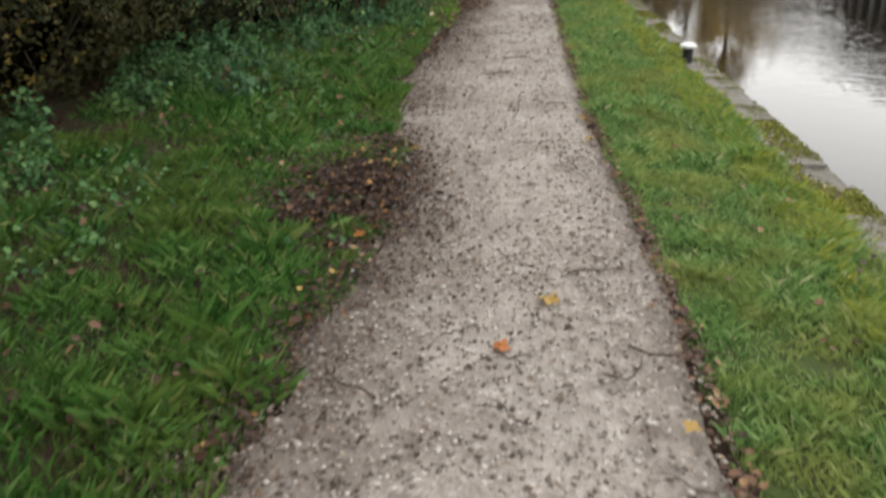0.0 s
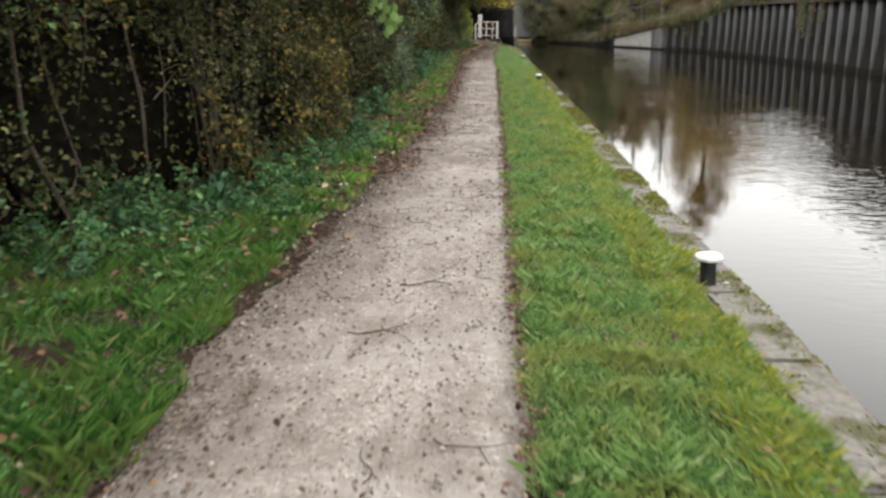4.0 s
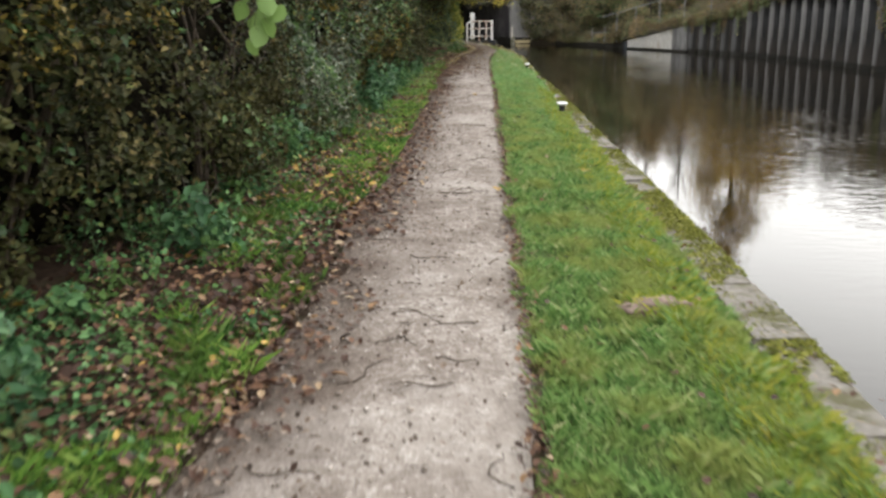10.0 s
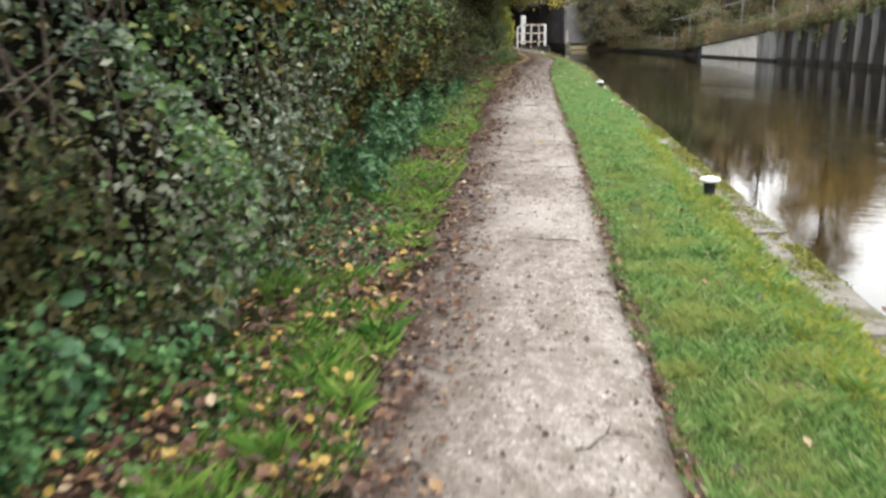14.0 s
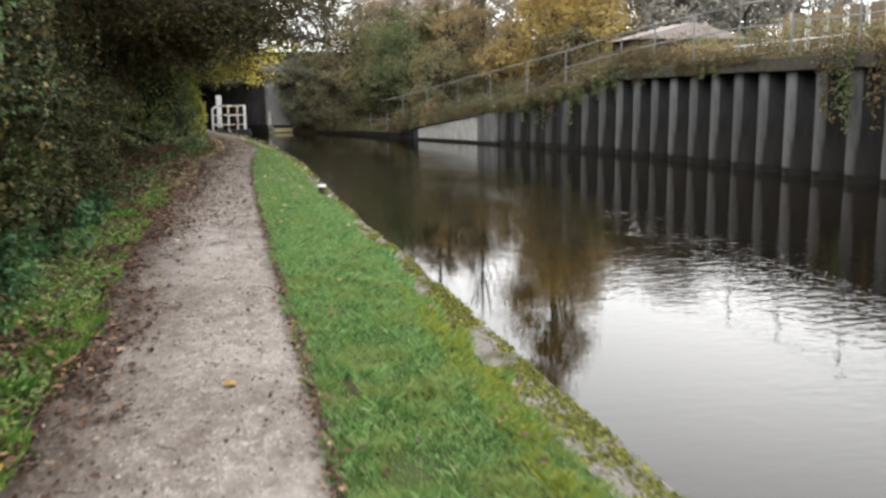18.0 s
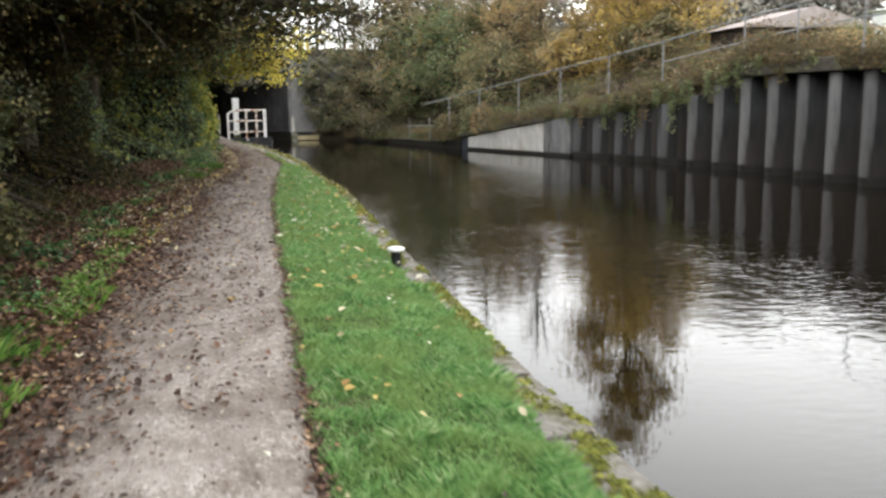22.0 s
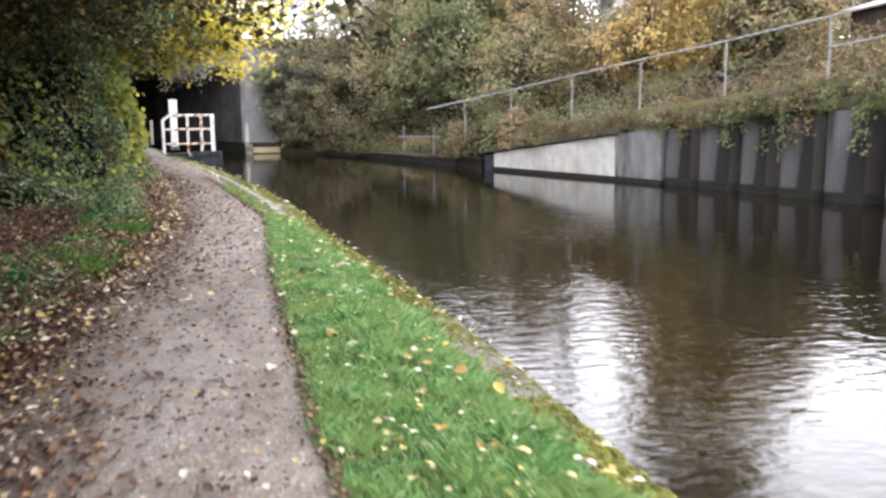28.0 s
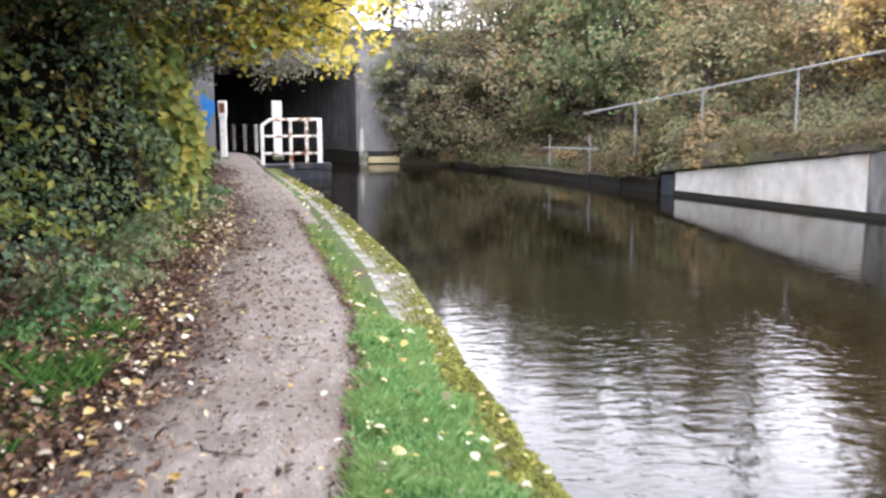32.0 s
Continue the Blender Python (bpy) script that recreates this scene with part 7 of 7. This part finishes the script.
        part("leaves", leaf_mesh("leaves", rng, q, q + (-0.5, -0.3, 0.4), rng.uniform(0.06, 0.10), LEAFMAT[("dry", "bramble", "rusty", "dry", "olive", "bramble")[i % 6]], 0.7), t)
        part("stemwork", tubes_mesh("stemwork", [([(0, 0, -0.05), tuple(q[k] * 0.5 + (0, 0, 0.1)), tuple(q[k])], [0.008, 0.006, 0.003]) for k in range(12)], M_TWIG, 4), t)


bank_growth()


# ---- yard behind the wall ----
M_DARKWOOD = surface("dark_stained_cladding", (0.022, 0.016, 0.012), (0.055, 0.040, 0.030), 9, 0.85, stretch=(1, 1, 0.2))


def build_yard():
    # low pitched building
    b = thing("outbuilding", pose(17.3, 58.35, 2.38), "low outbuilding with pinkish brown pitched roof", "building")
    part("wall", box_mesh("wall", (-2.3, -1.15, -0.8), (2.3, 1.15, 1.4), M_DARKWOOD, 0.0), b)
    bm = bmesh.new()
    a = [bm.verts.new(p) for p in ((-2.55, -1.35, 1.35), (2.55, -1.35, 1.35), (0, -1.35, 2.0), (-2.55, 1.35, 1.35), (2.55, 1.35, 1.35), (0, 1.35, 2.0))]
    for f in ((0, 2, 5, 3), (2, 1, 4, 5), (0, 1, 2), (4, 3, 5), (0, 3, 4, 1)):
        bm.faces.new([a[i] for i in f])
    part("roof", bm_mesh("roof", bm, M_ROOF), b)
    # brown boarded fence
    f = thing("board_fence", IDENT, "brown timber fence with pale uprights behind the wall", "fence")
    bd = box_mesh("board", (-0.012, -0.146, 0), (0.012, 0.146, 1.10), M_FENCE, 0.004)
    bp = box_mesh("board", (-0.012, -0.055, 0), (0.012, 0.055, 1.15), M_PALE, 0.004)
    for i in range(70):
        y = 30 + i * 0.30
        part("board", bp if i % 3 == 2 and i > 30 else bd, f, at=pose(17.2, y, 2.95, 0, 0, 0))
    for z in (0.25, 0.9):
        part("rail", box_mesh("rail", (17.24, 29.9, 2.95 + z), (17.30, 51.1, 3.04 + z), M_FENCE, 0.0), f)
    for i in range(9):
        y = 30 + i * 2.6
        part("post", box_mesh("post", (17.31, y - 0.06, 2.6), (17.43, y + 0.06, 4.2), M_FENCE, 0.01), f)
    # white low barrier
    w = thing("white_barrier", pose(14.4, 46.4, 2.55), "low white metal barrier in the yard", "barrier")
    for i in range(11):
        part("post", box_mesh("post", (-0.03, -2.5 + i * 0.5 - 0.03, -0.1), (0.03, -2.5 + i * 0.5 + 0.02, 0.38), M_PALE, 0.005), w)
    part("top_rail", box_mesh("top_rail", (-0.04, -2.6, 0.38), (0.04, 2.6, 0.42), M_CAPWHITE, 0.01), w)
    part("low_rail", box_mesh("low_rail", (-0.03, -2.6, 0.10), (0.03, 2.6, 0.13), M_PALE, 0.005), w)

    def van(x, y, turn, L, h, label):
        v = thing("parked_van", pose(x, y, 2.75, 0, 0, turn), label, "van", "parked vans")
        bm = bmesh.new()
        prof = [(-L / 2, 0.35), (-L / 2, h * 0.93), (-L / 2 + 0.15, h), (L / 2 - 1.5, h), (L / 2 - 0.75, h * 0.62), (L / 2 - 0.05, h * 0.5), (L / 2, 0.35)]
        l = [bm.verts.new((-0.95, p, z)) for p, z in prof]
        r = [bm.verts.new((0.95, p, z)) for p, z in prof]
        bm.faces.new(l)
        bm.faces.new(r)
        for i in range(len(prof)):
            j = (i + 1) % len(prof)
            bm.faces.new((l[i], l[j], r[j], r[i]))
        bmesh.ops.bevel(bm, geom=list(bm.edges), offset=0.07, segments=3, affect="EDGES")
        part("body", bm_mesh("body", bm, M_VAN, True), v)
        for s in (-1, 1):
            part("side_window", box_mesh("side_window", (s * 0.955 - 0.01, L / 2 - 1.9, h * 0.58), (s * 0.955 + 0.01, L / 2 - 1.2, h * 0.86), M_GLASS, 0.005), v)
            for p in (-L / 2 + 0.9, L / 2 - 0.9):
                wh = part("wheel", capped_tube("wheel", (s * 0.78, p, 0.33), (s * 0.98, p, 0.33), 0.33, M_TYRE, 18), v)
                part("hub", capped_tube("hub", (s * 0.9, p, 0.33), (s * 0.995, p, 0.33), 0.19, M_GALV, 14), wh, "grey steel hub")
        return v
    van(22.3, 51.5, 6, 5.2, 2.1, "white van parked behind the fence")
    van(21.4, 46.5, 6, 5.6, 2.3, "larger white van parked behind the fence")
    # unseen dark block close behind the pile wall, added for its reflection in the water
    d = thing("workshop", pose(17.4, 25.5, 2.35), "dark brown timber-clad block above the pile wall, added for its reflection", "building")
    for i in range(28):
        part("cladding_board", box_mesh("cladding_board", (-4.2, -13.3 + i * 0.95, -0.2), (-4.1, -13.3 + i * 0.95 + 0.93, 1.95), M_DARKWOOD, 0.01), d)
    part("wall", box_mesh("wall", (-4.09, -13.3, -0.2), (4.1, 13.3, 1.9), M_DARKWOOD, 0.0), d)
    part("roof", box_mesh("roof", (-4.5, -13.6, 1.955), (4.5, 13.5, 2.15), M_ROOF, 0.02), d)
    u = thing("warehouse", pose(40.0, 58.0, 2.8), "long white industrial shed beyond the yard", "building")
    part("wall", box_mesh("wall", (-8, -16, -0.3), (8, 16, 3.2), M_VAN, 0.0), u)
    bm = bmesh.new()
    a = [bm.verts.new(p) for p in ((-8.4, -16.4, 3.2), (8.4, -16.4, 3.2), (0, -16.4, 4.6), (-8.4, 16.4, 3.2), (8.4, 16.4, 3.2), (0, 16.4, 4.6))]
    for f in ((0, 2, 5, 3), (2, 1, 4, 5), (0, 1, 2), (4, 3, 5), (0, 3, 4, 1)):
        bm.faces.new([a[i] for i in f])
    part("roof", bm_mesh("roof", bm, M_VAN), u)


build_yard()
